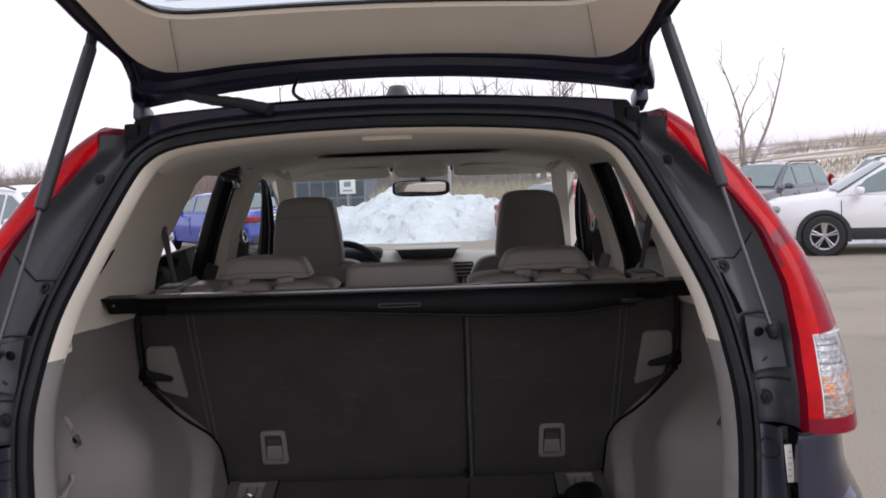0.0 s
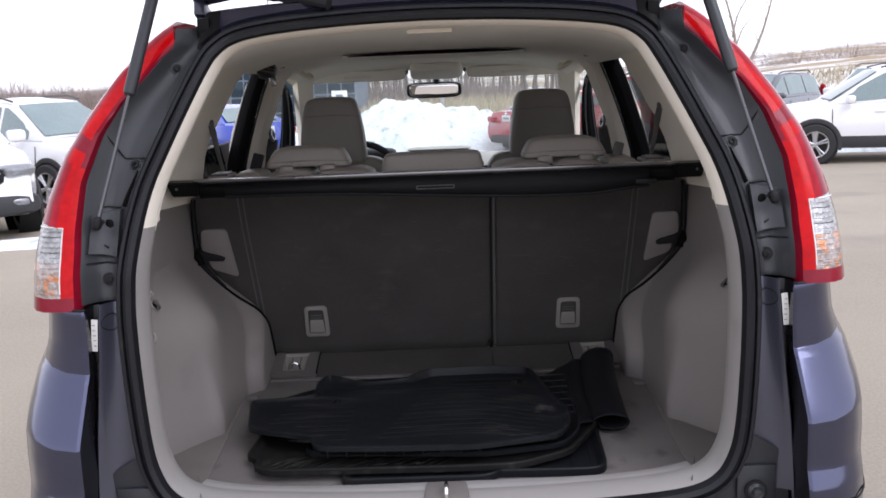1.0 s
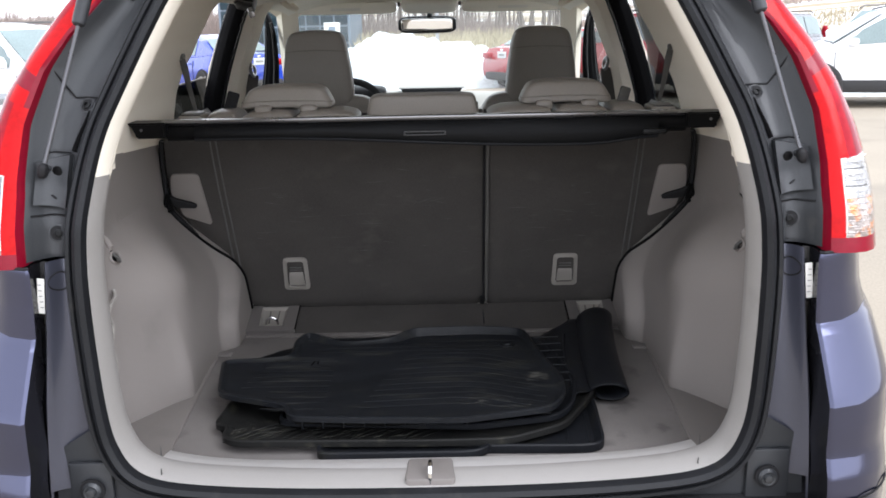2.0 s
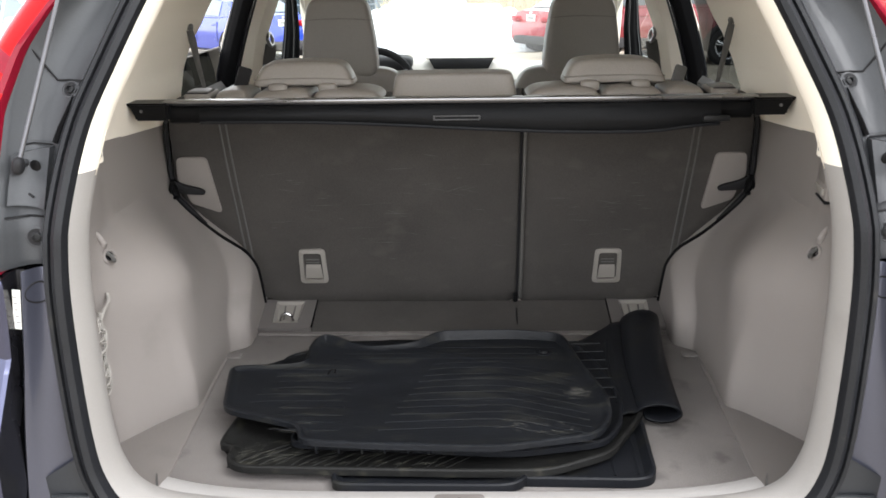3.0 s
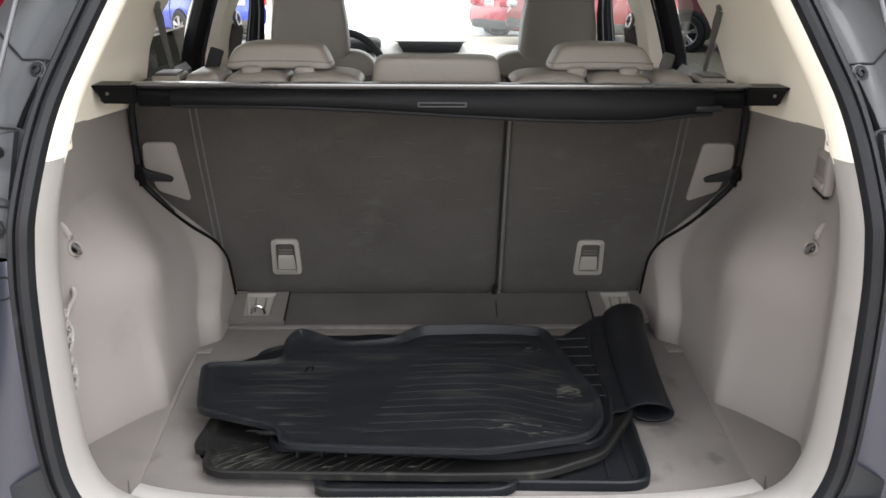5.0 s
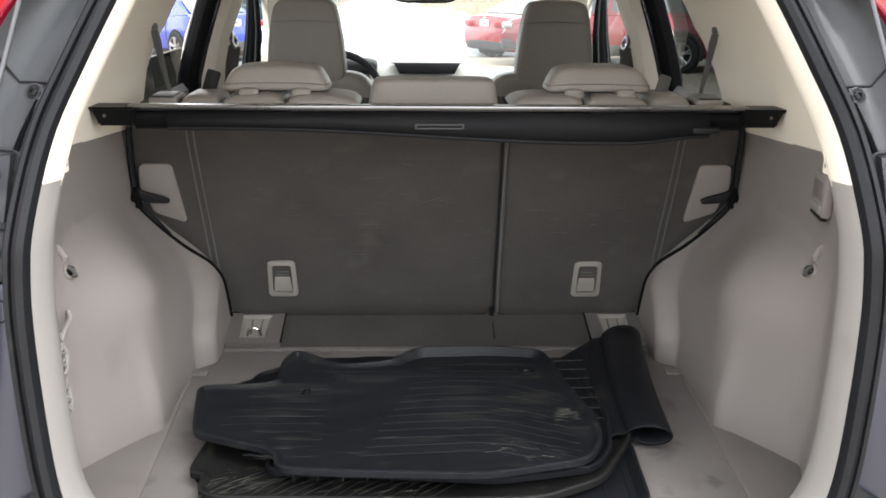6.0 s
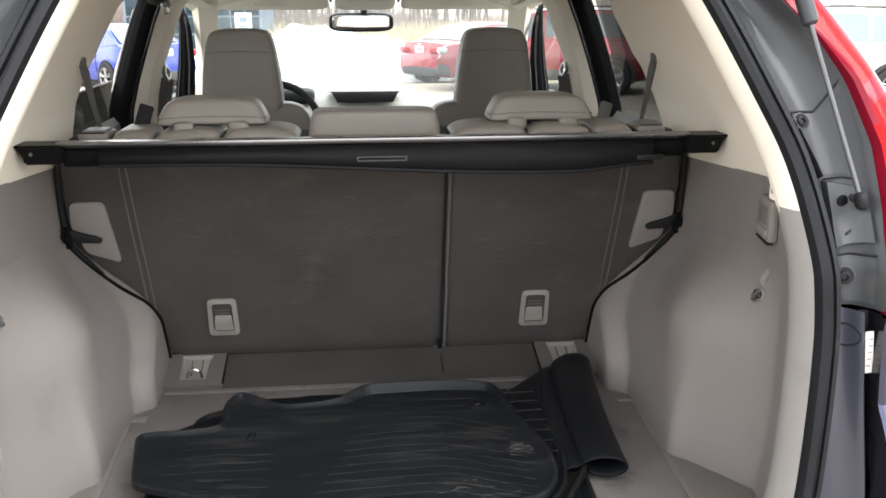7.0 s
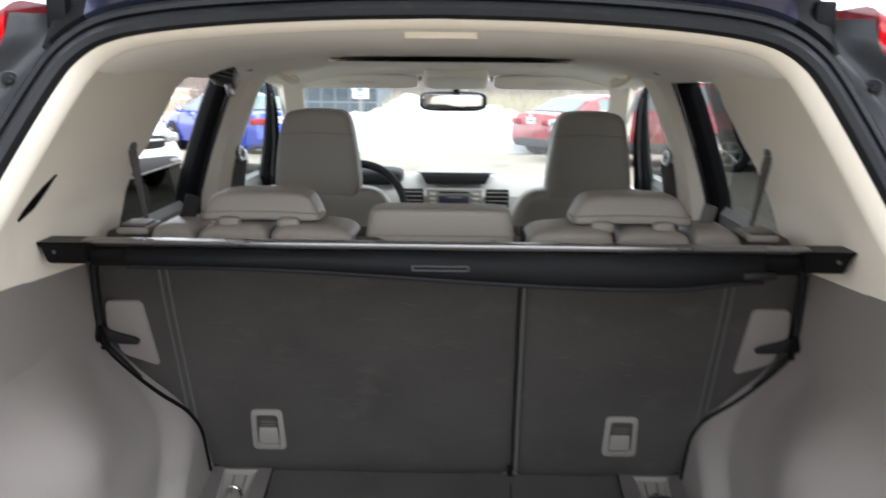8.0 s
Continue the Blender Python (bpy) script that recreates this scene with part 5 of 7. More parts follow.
for sx in (-1, 1):
    def jamb_rows(z0, z1, n, cols, swell=0.018):
        """A panel from the seal out to the lamp."""
        rows_ = []
        for i in range(n + 1):
            z = z0 + (z1 - z0) * i / n
            near = min((p for p in outer_loop if p.x * sx > 0.2), key=lambda p: abs(p.z - z))
            a, b = abs(near.x) - 0.004, lerp_table(LAMP_IN, z) if z0 > 1.0 else lerp_table(LOW_EDGE, z)
            r = []
            for j in range(cols + 1):
                u = j / cols
                r.append((sx * (a + (b - a) * u), gate_y(z) + 0.022 + swell * math.sin(u * math.pi) - 0.03 * u ** 3, z))
            rows_.append(r)
        return rows_
    bm = sheet(*jamb_rows(1.035, 1.60, 26, 8))
    jamb = part("tailgate_jamb", bm, PAINT_JAMB, suv, "gunmetal grey painted tailgate jamb", solid=0.002)
    bm = sheet(*jamb_rows(0.58, 1.035, 12, 8, 0.003))
    low = part("lower_jamb", bm, PAINT_INNER, suv, "pale blue painted lower jamb", solid=0.002)
    part("jamb_edge", tube([(sx * lerp_table(LOW_EDGE, z), gate_y(z) - 0.003, z) for z in np.linspace(1.03, 0.50, 14)], 0.0035, 6), PAINT_INNER, low)
    # raised plates, seams and bolts
    def plate_pts(lst, up_):
        """Points lying on the jamb's own surface, raised a little."""
        out = []
        for x, z in lst:
            near = min((p for p in outer_loop if p.x * sx > 0.2), key=lambda p: abs(p.z - z))
            a_, b_ = abs(near.x) - 0.004, lerp_table(LAMP_IN, z)
            u = min(max((x - a_) / (b_ - a_), 0), 1)
            out.append(Vector((sx * x, gate_y(z) + 0.022 + 0.018 * math.sin(u * math.pi) - 0.03 * u ** 3 - up_, z)))
        return out
    def plate(name, corners, proud, label=""):
        """A thin plate between four corners (x, z), lying on the jamb."""
        bl, br, tr, tl = corners
        rows_ = []
        for i in range(7):
            v = i / 6
            lft = (bl[0] + (tl[0] - bl[0]) * v, bl[1] + (tl[1] - bl[1]) * v)
            rgt = (br[0] + (tr[0] - br[0]) * v, br[1] + (tr[1] - br[1]) * v)
            line = [(lft[0] + (rgt[0] - lft[0]) * j / 6, lft[1] + (rgt[1] - lft[1]) * j / 6) for j in range(7)]
            top = plate_pts(line, proud)
            rows_.append([plate_pts(line[:1], -0.002)[0]] + top + [plate_pts(line[-1:], -0.002)[0]])
        low_r = [p + Vector((0, proud + 0.002, 0)) for p in rows_[0]]
        high_r = [p + Vector((0, proud + 0.002, 0)) for p in rows_[-1]]
        return part(name, sheet(low_r, *rows_, high_r), PAINT_JAMB, jamb, label)
    plate("cover_plate", ((0.668, 1.228), (0.708, 1.232), (0.674, 1.321), (0.630, 1.321)), 0.003, "raised grey cover plate")
    plate("strut_mount", ((0.670, 1.128), (0.724, 1.138), (0.722, 1.214), (0.668, 1.222)), 0.020, "raised strut mounting pad")
    plate("cover_plate", ((0.668, 1.042), (0.729, 1.042), (0.728, 1.112), (0.670, 1.112)), 0.003)
    for x, z, r, up in ((0.645, 1.309, 0.015, 0.004), (0.692, 1.08, 0.017, 0.004), (0.567, 1.512, 0.013, 0.002)):
        p0, p1, p2 = plate_pts([(x, z), (x + 0.012, z), (x, z + 0.012)], up)
        nrm = (p1 - p0).cross(p2 - p0).normalized()
        nrm = -nrm if nrm.y > 0 else nrm
        m = Matrix.Translation(p0) @ nrm.to_track_quat("Z", "Y").to_matrix().to_4x4()
        bo = part("lamp_bolt_cup", lathe([(r, -0.006), (r, 0.0016), (r * 0.86, 0.002), (r * 0.78, 0.0008), (0, 0.0008)], 20, m), PAINT_JAMB, jamb, "round bolt recess")
        part("lamp_bolt", lathe([(r * 0.5, 0.0), (r * 0.5, 0.005), (r * 0.3, 0.006), (r * 0.28, 0.003), (0, 0.003)], 6, m), BLACK_PLASTIC, bo)
        part("cup_floor", lathe([(r * 0.80, 0.0), (r * 0.80, 0.0012), (0, 0.0012)], 20, m), BLACK_MATTE, bo)
    for line in ([(0.625, 1.3235), (0.648, 1.3240), (0.669, 1.3240), (0.688, 1.352), (0.708, 1.387)], [(0.668, 1.114), (0.70, 1.115), (0.730, 1.117)], [(0.672, 1.224), (0.70, 1.227), (0.716, 1.226)]):
        part("panel_gap", tube(plate_pts(line, 0.0035), 0.0018, 5), BLACK_MATTE, jamb)
    part("seal_slit", tube(plate_pts([(0.640, 1.300), (0.648, 1.275), (0.658, 1.250), (0.666, 1.226)], 0.004), [0.0008, 0.0030, 0.0042, 0.0048], 6), DEEP_RUBBER, jamb, "dark slit beside the seal")
    part("mount_mark", tube(plate_pts([(0.690, 1.146), (0.698, 1.152)], 0.0215), 0.002, 5), BLACK_MATTE, jamb)
    hole = plate_pts([(0.690, 1.192)], 0.021)[0]
    part("mount_hole", cushion((0.009, 0.002, 0.012), hole, 0.8, 0.8, nu=8, nv=14), COVER_VINYL, jamb, "dark hole beside the strut ball")
    inner_x = abs(min((p for p in outer_loop if p.x * sx > 0.2), key=lambda p: abs(p.z - 0.994)).x) - 0.004
    ring = []
    for a in np.linspace(0, 2 * math.pi, 20, endpoint=False):
        x, z = 0.688 + 0.0145 * math.cos(a), 0.994 + 0.0175 * math.sin(a)
        u = (x - inner_x) / (lerp_table(LOW_EDGE, z) - inner_x)
        ring.append((sx * x, gate_y(z) + 0.022 + 0.003 * math.sin(u * math.pi) - 0.03 * u ** 3 - 0.0012, z))
    part("round_plug", tube(ring, 0.0016, 5, closed=True), BLACK_MATTE, low, "round body plug")
    # rubber gap beside the bumper with the sticker
    rows = []
    for z in np.linspace(1.03, 0.42, 16):
        e, w = lerp_table(LOW_EDGE, z), 0.022 + 0.018 * ease(0.98, 0.75, z)
        rows.append([(sx * e, gate_y(z) + 0.004, z), (sx * (e + 0.4 * w), gate_y(z) + 0.022, z), (sx * (e + w), gate_y(z) + 0.02, z), (sx * (e + w + 0.012), gate_y(z) + 0.0, z)])
    gapb = part("side_gap", sheet(*rows), RUBBER_GLOSS, suv, "black rubber gap beside the bumper")
    st = rbox((0.013, 0.002, 0.068), (sx * 0.7185, -0.022, 0.971), 0.0, turn=Matrix.Rotation(sx * -0.10, 4, "Y"))
    stk = part("sticker", st, PAPER, gapb, "small white label with printed bars")
    for k in range(5):
        part("print_bar", rbox((0.006, 0.001, 0.0015), (sx * 0.7185, -0.0234, 0.949 + 0.011 * k), 0.0), INK, stk)
    # lamp, flatter towards its top
    def lamp_dy(dy, z):
        return dy * (1 - 0.8 * ease(1.36, 1.50, z)) if dy < 0 else dy
    bm = bmesh.new()
    rows = []
    n = 40
    for i in range(n + 1):
        s = i / n
        zi, zo = 1.03 + 0.53 * s, 1.03 + 0.59 * s
        xi, xo = lerp_table(LAMP_IN, zi), lerp_table(LAMP_OUT, zo)
        r = []
        for u, dy in ((0.0, 0.045), (0.0, -0.012), (0.06, -0.030), (0.18, -0.036), (0.27, -0.036), (0.42, -0.036), (0.60, -0.030), (0.78, -0.012), (0.92, 0.016), (1.0, 0.045), (1.13, 0.13), (1.17, 0.22)):
            z = zi + (zo - zi) * min(u, 1)
            r.append((sx * (xi + (xo - xi) * u), gate_y(z) + lamp_dy(dy, z), z))
        rows.append(r)
    vs = grid(bm, rows)
    for i in range(n):
        s = (i + 0.5) / n
        for j in range(11):
            q = [f_ for f_ in vs[i][j].link_faces if vs[i + 1][j + 1] in f_.verts]
            if not q:
                continue
            k = 0
            if 0.06 < s < 0.165 and j >= 4:
                k = 2
            elif 0.165 <= s < 0.30 and j >= 4:
                k = 3
            elif s < 0.045 or abs(s - 0.60) < 0.013 or j <= (2 if s > 0.52 else 1):
                k = 4
            elif j in ((3, 4, 5) if s > 0.52 else (2, 3, 4)):
                k = 1
            elif 0.30 < s < 0.52 and j == 6:
                k = 4
            q[0].material_index = k
    bm.faces.new([bm.verts.new(p) for p in rows[-1]])
    bm.faces.new([bm.verts.new(p) for p in rows[0]])
    lamp = part("tail_lamp", bm, [RED_LENS, RED_BRIGHT, AMBER_LENS, CLEAR_LENS, RED_DEEP], suv, "tall red tail lamp with clear and amber lower lenses")
    for k in range(13):
        z = 1.067 + 0.0101 * k
        pts = [(sx * (lerp_table(LAMP_IN, z) + (lerp_table(LAMP_OUT, z) - lerp_table(LAMP_IN, z)) * u), gate_y(z) + dy - 0.0006, z) for u, dy in ((0.30, -0.0354), (0.42, -0.0354), (0.60, -0.0294), (0.72, -0.0180))]
        part("lens_ridge", tube(pts, 0.0012, 5), GREY_DARK if k in (8, 11) else CLEAR_LENS if z > 1.11 else AMBER_LENS, lamp)
    def lens_pt(u, dy, z):
        return (sx * (lerp_table(LAMP_IN, z) + (lerp_table(LAMP_OUT, z) - lerp_table(LAMP_IN, z)) * u), gate_y(z) + dy, z)
    edge_line = [lens_pt(0.86, -0.002, 1.197), lens_pt(0.60, -0.030, 1.197), lens_pt(0.275, -0.037, 1.195)] + [lens_pt(0.275, -0.037, z) for z in np.linspace(1.18, 1.066, 6)]
    part("lens_border", tube(edge_line, 0.0013, 6), PAPER, lamp, "pale border of the clear lens")
    # gas strut
    a, b = Vector((sx * 0.706, 0.028, 1.199)), Vector((sx * 0.567, 0.239, 1.790))
    strut = part("gas_strut", tube([a + (b - a) * 0.44, a + (b - a) * 0.445, a + (b - a) * 0.46, a + (b - a) * 0.97, a + (b - a) * 0.985], [0.009, 0.0125, 0.0134, 0.0134, 0.009], 14), STRUT_GREY, suv, "black gas strut holding the tailgate up")
    part("strut_rod", tube([a, a + (b - a) * 0.45], 0.0038, 10), ROD, strut, "slim steel strut rod")
    part("strut_ball", cushion((0.0092, 0.011, 0.0145), a, 0.8, 0.8, turn=Matrix.Rotation(sx * -0.2, 4, "Y")), BLACK_MATTE, strut, "black ball socket")
    part("ball_stud", tube([a, a + Vector((0, 0.05, 0.0))], 0.007, 8), STEEL, strut)
    part("strut_end", tube([a + (b - a) * 0.965, b + Vector((0, 0, 0.01))], 0.011, 10), BLACK_PLASTIC, strut)
    # quarter panel and bumper corner
    REAR_Y = [(0.28, -0.08), (0.36, -0.125), (0.45, -0.150), (0.60, -0.160), (0.628, -0.1560), (0.636, -0.1535), (0.664, -0.1430), (0.674, -0.1405), (0.72, -0.140), (0.764, -0.138), (0.772, -0.1345), (0.780, -0.130), (0.876, -0.068), (0.886, -0.060), (0.891, -0.0575), (0.896, -0.054), (0.96, -0.049), (1.035, -0.046)]
    SIDE_W = [(0.28, 0.86), (0.36, 0.89), (0.5, 0.915), (0.66, 0.915), (0.72, 0.915), (0.80, 0.91), (0.86, 0.90), (0.90, 0.885), (0.96, 0.872), (1.035, 0.862)]
    bm = bmesh.new()
    rows = []
    for z in sorted(set([0.28 + 0.75 * i / 39 for i in range(40)] + [p[0] for p in REAR_Y[1:-1]])):
        yr, sw = lerp_table(REAR_Y, z), lerp_table(SIDE_W, z)
        x0 = 0.726 + 0.004 * ease(0.98, 0.75, z)
        r = [(sx * (x0 + 0.004), yr + 0.09, z), (sx * x0, yr + 0.004, z), (sx * (x0 + 0.005), yr, z)]
        for u, v in ((0.3, 0.01), (0.55, 0.035), (0.75, 0.08), (0.88, 0.14), (0.96, 0.22), (1.0, 0.33)):
            lift = 0.034 * u * u * ease(0.67, 0.77, z) * (1 - ease(0.89, 0.97, z))
            r.append((sx * (x0 + (sw - x0) * u), yr + v, z + lift))
        r.append((sx * (sw + 0.01), 0.42, z))
        rows.append(r)
    vs = grid(bm, rows)
    # the return face is coloured black to stand in for the gap's shade
    for i in range(len(vs) - 1):
        for f in vs[i][0].link_faces:
            f.material_index = 1
    qp = part("bumper_corner", bm, [PAINT, RUBBER_GLOSS], suv, "dark blue metallic bumper corner", solid=0.003)
    part("lamp_gap", tube([Vector(p) + Vector((0, -0.0015, 0.0005)) for p in rows[-1][1:8]], 0.0032, 6), BLACK_MATTE, qp, "dark joint under the lamp")
    ys_, sw_ = lerp_table(REAR_Y, 0.585), lerp_table(SIDE_W, 0.585)
    pts = [(sx * (0.732 + (sw_ - 0.732) * u), ys_ + v - 0.0045, 0.583 + 0.02 * u) for u, v in ((0.02, 0.0), (0.3, 0.01), (0.55, 0.035), (0.75, 0.08), (0.88, 0.14))]
    part("bumper_seam", tube(smooth_line(pts, 3), 0.0022, 5), COVER_VINYL, qp)
    # rear quarter above the wheel and under the window, and the outer pillar
    bm = bmesh.new()
    rows = []
    for y in np.linspace(0.40, 1.06, 10):
        top = 1.14
        rows.append([(sx * 0.925, y, 0.45), (sx * 0.938, y, 0.7), (sx * 0.925, y, 0.9), (sx * 0.885, y, 1.06), (sx * 0.835, y, top), (sx * 0.80, y, top + 0.02)])
    grid(bm, rows)
    qq = part("quarter_panel", bm, PAINT, suv, "dark blue quarter panel", solid=0.004)
    bm = bmesh.new()
    rows = []
    for s in np.linspace(0, 1, 14):
        zo = 1.03 + 0.59 * s
        xo = lerp_table(LAMP_OUT, zo) + 0.006
        y = gate_y(zo) + 0.20
        zz = zo
        rows.append([(sx * (xo + 0.02), y, zz), (sx * (xo + 0.035), y + 0.16 + 0.12 * s, zz), (sx * max(lerp_table([(1.0, 0.86), (1.15, 0.82), (1.4, 0.74), (1.6, 0.62)], zz), 0.5), y + 0.35 + 0.5 * s, zz)])
    grid(bm, rows)
    part("rear_pillar_skin", bm, PAINT, qq, solid=0.004)
    # front wing
    bm = bmesh.new()
    rows = []
    for y in np.linspace(2.96, 4.32, 12):
        k = ease(3.7, 4.35, y)
        rows.append([(sx * (0.90 - 0.18 * k), y, 0.36), (sx * (0.925 - 0.2 * k), y, 0.7), (sx * (0.91 - 0.2 * k), y, 0.9), (sx * (0.84 - 0.14 * k), y, 0.99 - 0.10 * k), (sx * (0.70 - 0.08 * k), y, 1.0 - 0.1 * k)])
    grid(bm, rows)
    part("front_wing", bm, PAINT, suv, "dark blue front wing", solid=0.004)

# header panel between the seal and the roof's edge
bm = bmesh.new()
idx = [i for i, (x, z) in enumerate(LOOP) if z > 1.525]
base = loop_at(0.030, 0.012)
edge = loop_at(0.042, 0.0)
r0, r1, r2, r3 = [], [], [], []
for i in idx:
    r0.append(base[i])
    r1.append(edge[i])
    x = edge[i].x
    zt = 1.654 - 0.026 * (x / 0.53) ** 2
    r2.append(Vector((min(max(x, -0.5), 0.5), 0.264, max(zt, edge[i].z + 0.004))))
    r3.append(Vector((min(max(x, -0.5), 0.5), 0.288, max(zt, edge[i].z + 0.004) + 0.006)))
grid(bm, [r0, r1, r2, r3])
for f in bm.faces:
    f.material_index = 1 if abs(f.calc_center_median().x) > 0.462 else 0
hp = part("roof_header", bm, [PAINT, COVER_VINYL], suv, "dark blue roof header with black corners", solid=0.003)
# hinge blocks
for sx in (-1, 1):
    part("hinge", rbox((0.028, 0.026, 0.044), (sx * 0.503, 0.250, 1.600), 0.005), COVER_VINYL, hp, "black tailgate hinge")
# roof
bm = bmesh.new()
rows = []
for i in range(24):
    y = 0.266 + (2.62 - 0.266) * i / 23
    zc_ = lerp_table([(0.26, 1.660), (0.6, 1.678), (1.2, 1.69), (1.9, 1.68), (2.4, 1.64), (2.62, 1.59)], y)
    w = lerp_table([(0.26, 0.50), (0.6, 0.60), (1.5, 0.66), (2.2, 0.64), (2.62, 0.60)], y)
    rows.append([(u * w, y, zc_ - 0.030 * u * u - 0.008 * abs(u) ** 8) for u in np.linspace(-1, 1, 21)])
grid(bm, rows)
roof = part("roof", bm, PAINT, suv, "dark blue roof skin", solid=0.004)
fin = bmesh.new()
rows = [[(0.007 + 0.042 * k * math.cos(a) * (1 - 0.40 * h), 0.72 + 0.10 * k * math.sin(a) * (1 - 0.5 * h) + 0.03 * h, 1.672 + 0.050 * h) for a in np.linspace(0, 2 * math.pi, 14, endpoint=False)] for h, k in ((0, 1.0), (0.3, 0.95), (0.7, 0.85), (0.95, 0.8), (1.0, 0.3))]
grid(fin, rows, close_v=True, cap=True)
part("antenna_fin", fin, BLACK_PLASTIC, roof, "dark shark-fin aerial")
# bonnet and nose
bm = bmesh.new()
rows = [[(u * (0.70 - 0.06 * t), 3.50 + 0.80 * t - 0.06 * u * u, 1.000 - 0.10 * t * t + 0.02 * (1 - u * u) - 0.03 * u ** 4) for u in np.linspace(-1, 1, 13)] for t in np.linspace(0, 1, 9)]
grid(bm, rows)
part("bonnet", bm, PAINT, suv, "dark blue bonnet", solid=0.004)
part("front_bumper", cushion((0.80, 0.16, 0.30), (0, 4.24, 0.62), 0.35, 0.4), PAINT, suv, "dark blue front bumper")
part("grille", rbox((0.9, 0.04, 0.2), (0, 4.39, 0.72), 0.03), BLACK_PLASTIC, suv, "black grille")
# rear bumper with its black step
bm = bmesh.new()
rows = []
for i in range(31):
    x = -0.76 + 1.52 * i / 30
    b = 0.02 * (1 - (x / 0.76) ** 2)
    rows.append([(x, -0.035, 0.535), (x, -0.052, 0.528), (x, -0.075 - b, 0.520), (x, -0.125 - b, 0.512), (x, -0.15 - b, 0.49), (x, -0.155 - b, 0.44), (x, -0.14 - b, 0.33), (x, -0.08, 0.24)])
grid(bm, rows)
bmp = part("rear_bumper", bm, BLACK_MATTE, suv, "black plastic rear bumper step", solid=0.004)
for k, (yy, zz) in enumerate(((-0.060, 0.5275), (-0.10, 0.5195))):
    part("step_ridge", tube([(x, yy - 0.01 * (1 - (x / 0.6) ** 2), zz + 0.002) for x in np.linspace(-0.55, 0.55, 15)], 0.004, 6), BLACK_PLASTIC, bmp)
# dark trim closing the body under the opening
bm = bmesh.new()
low_in, low_out, low_end = [], [], []
for p in loop_at(0.030, 0.010):
    if p.z < 0.72:
        low_in.append((p.x, p))
low_in = [p for _, p in sorted(low_in, key=lambda q: (q[0], -q[1].z if q[0] < 0 else q[1].z))]
for p in low_in:
    low_out.append(Vector((max(-0.735, min(0.735, p.x * 1.12)), -0.030, 0.538 + max(0, p.z - 0.58) * 0.95)))
    low_end.append(Vector((max(-0.738, min(0.738, p.x * 1.14)), -0.034, 0.48)))
grid(bm, [low_in, low_out, low_end])
part("lower_body_trim", bm, BUMPER_TRIM, suv, "dark slate body trim under the opening")
for sx in (-1, 1):
    pl = part("bump_plate", rbox((0.084, 0.012, 0.128), (sx * 0.661, -0.036, 0.572), 0.005), BUMPER_TRIM, suv, "dark grey corner plate")
    m = Matrix.Translation((sx * 0.657, -0.047, 0.582)) @ Matrix.Rotation(math.pi / 2, 4, "X")
    part("bump_stop", lathe([(0.019, 0), (0.019, 0.008), (0.014, 0.014), (0.010, 0.012), (0.008, 0.018), (0, 0.019)], 20, m), PAINT_JAMB, pl, "rubber bump stop")
    part("bump_ring", lathe([(0.024, -0.004), (0.024, 0.0010), (0.019, 0.0010)], 20, m @ Matrix.Translation((0, 0, 0.004))), BLACK_MATTE, pl)


# ---- tailgate, raised ----
GATE_O, GATE_D, GATE_U = Vector((0.007, 0.402, 1.728)), Vector((0, -0.943, 0.332)), Vector((0, 0.332, 0.943))
# half outlines of the gate (across, along), from the middle by the roof round to the middle of the far end
GATE_EDGE = [(0, -0.046), (0.13, -0.053), (0.27, -0.078), (0.40, -0.114), (0.49, -0.147), (0.526, -0.156), (0.520, -0.10), (0.497, -0.03), (0.480, 0.05), (0.486, 0.11), (0.498, 0.18), (0.507, 0.30), (0.53, 0.70), (0.52, 0.95), (0.44, 1.03), (0.2, 1.06), (0, 1.065)]
TRIM_EDGE = [(0, 0.057), (0.13, 0.052), (0.27, 0.036), (0.36, 0.016), (0.412, 0.014), (0.446, 0.050), (0.461, 0.12), (0.467, 0.22), (0.48, 0.42), (0.49, 0.75), (0.46, 0.90), (0.38, 0.95), (0.2, 0.96), (0, 0.965)]
PANE_EDGE = [(0, 0.234), (0.13, 0.231), (0.27, 0.223), (0.325, 0.222), (0.360, 0.234), (0.382, 0.27), (0.393, 0.33), (0.42, 0.62), (0.40, 0.70), (0.33, 0.73), (0.2, 0.735), (0, 0.735)]


def gate_pt(x, s, h):
    return GATE_O + (Vector((x, 0, 0)) + GATE_D * s + GATE_U * h) * 1.156


def even_half(pts, n=56):
    """The half outline at even steps along its length."""
    line = smooth_line([(x, s, 0) for x, s in pts], 8)
    run = [0.0]
    for p, q in zip(line, line[1:]):
        run.append(run[-1] + (q - p).length)
    return [(lerp_table(list(zip(run, [p.x for p in line])), run[-1] * i / n), lerp_table(list(zip(run, [p.y for p in line])), run[-1] * i / n)) for i in range(n + 1)]


def gate_ring(half_line, grow, h, other=None, mix=0.0):
    """A closed loop on the gate, grown outward, or part of the way to another outline."""
    hl = even_half(half_line)
    if other:
        ho = even_half(other)
        hl = [(x + (u - x) * mix, s + (v - s) * mix) for (x, s), (u, v) in zip(hl, ho)]
    loop_ = hl + [(-x, s) for x, s in hl[-2:0:-1]]
    out, k = [], len(loop_)
    for i, (x, s) in enumerate(loop_):
        (ax, as_), (bx, bs) = loop_[i - 1], loop_[(i + 1) % k]
        d = math.hypot(bx - ax, bs - as_) or 1
        out.append(gate_pt(x + (bs - as_) / d * grow, s - (bx - ax) / d * grow, h))
    return out


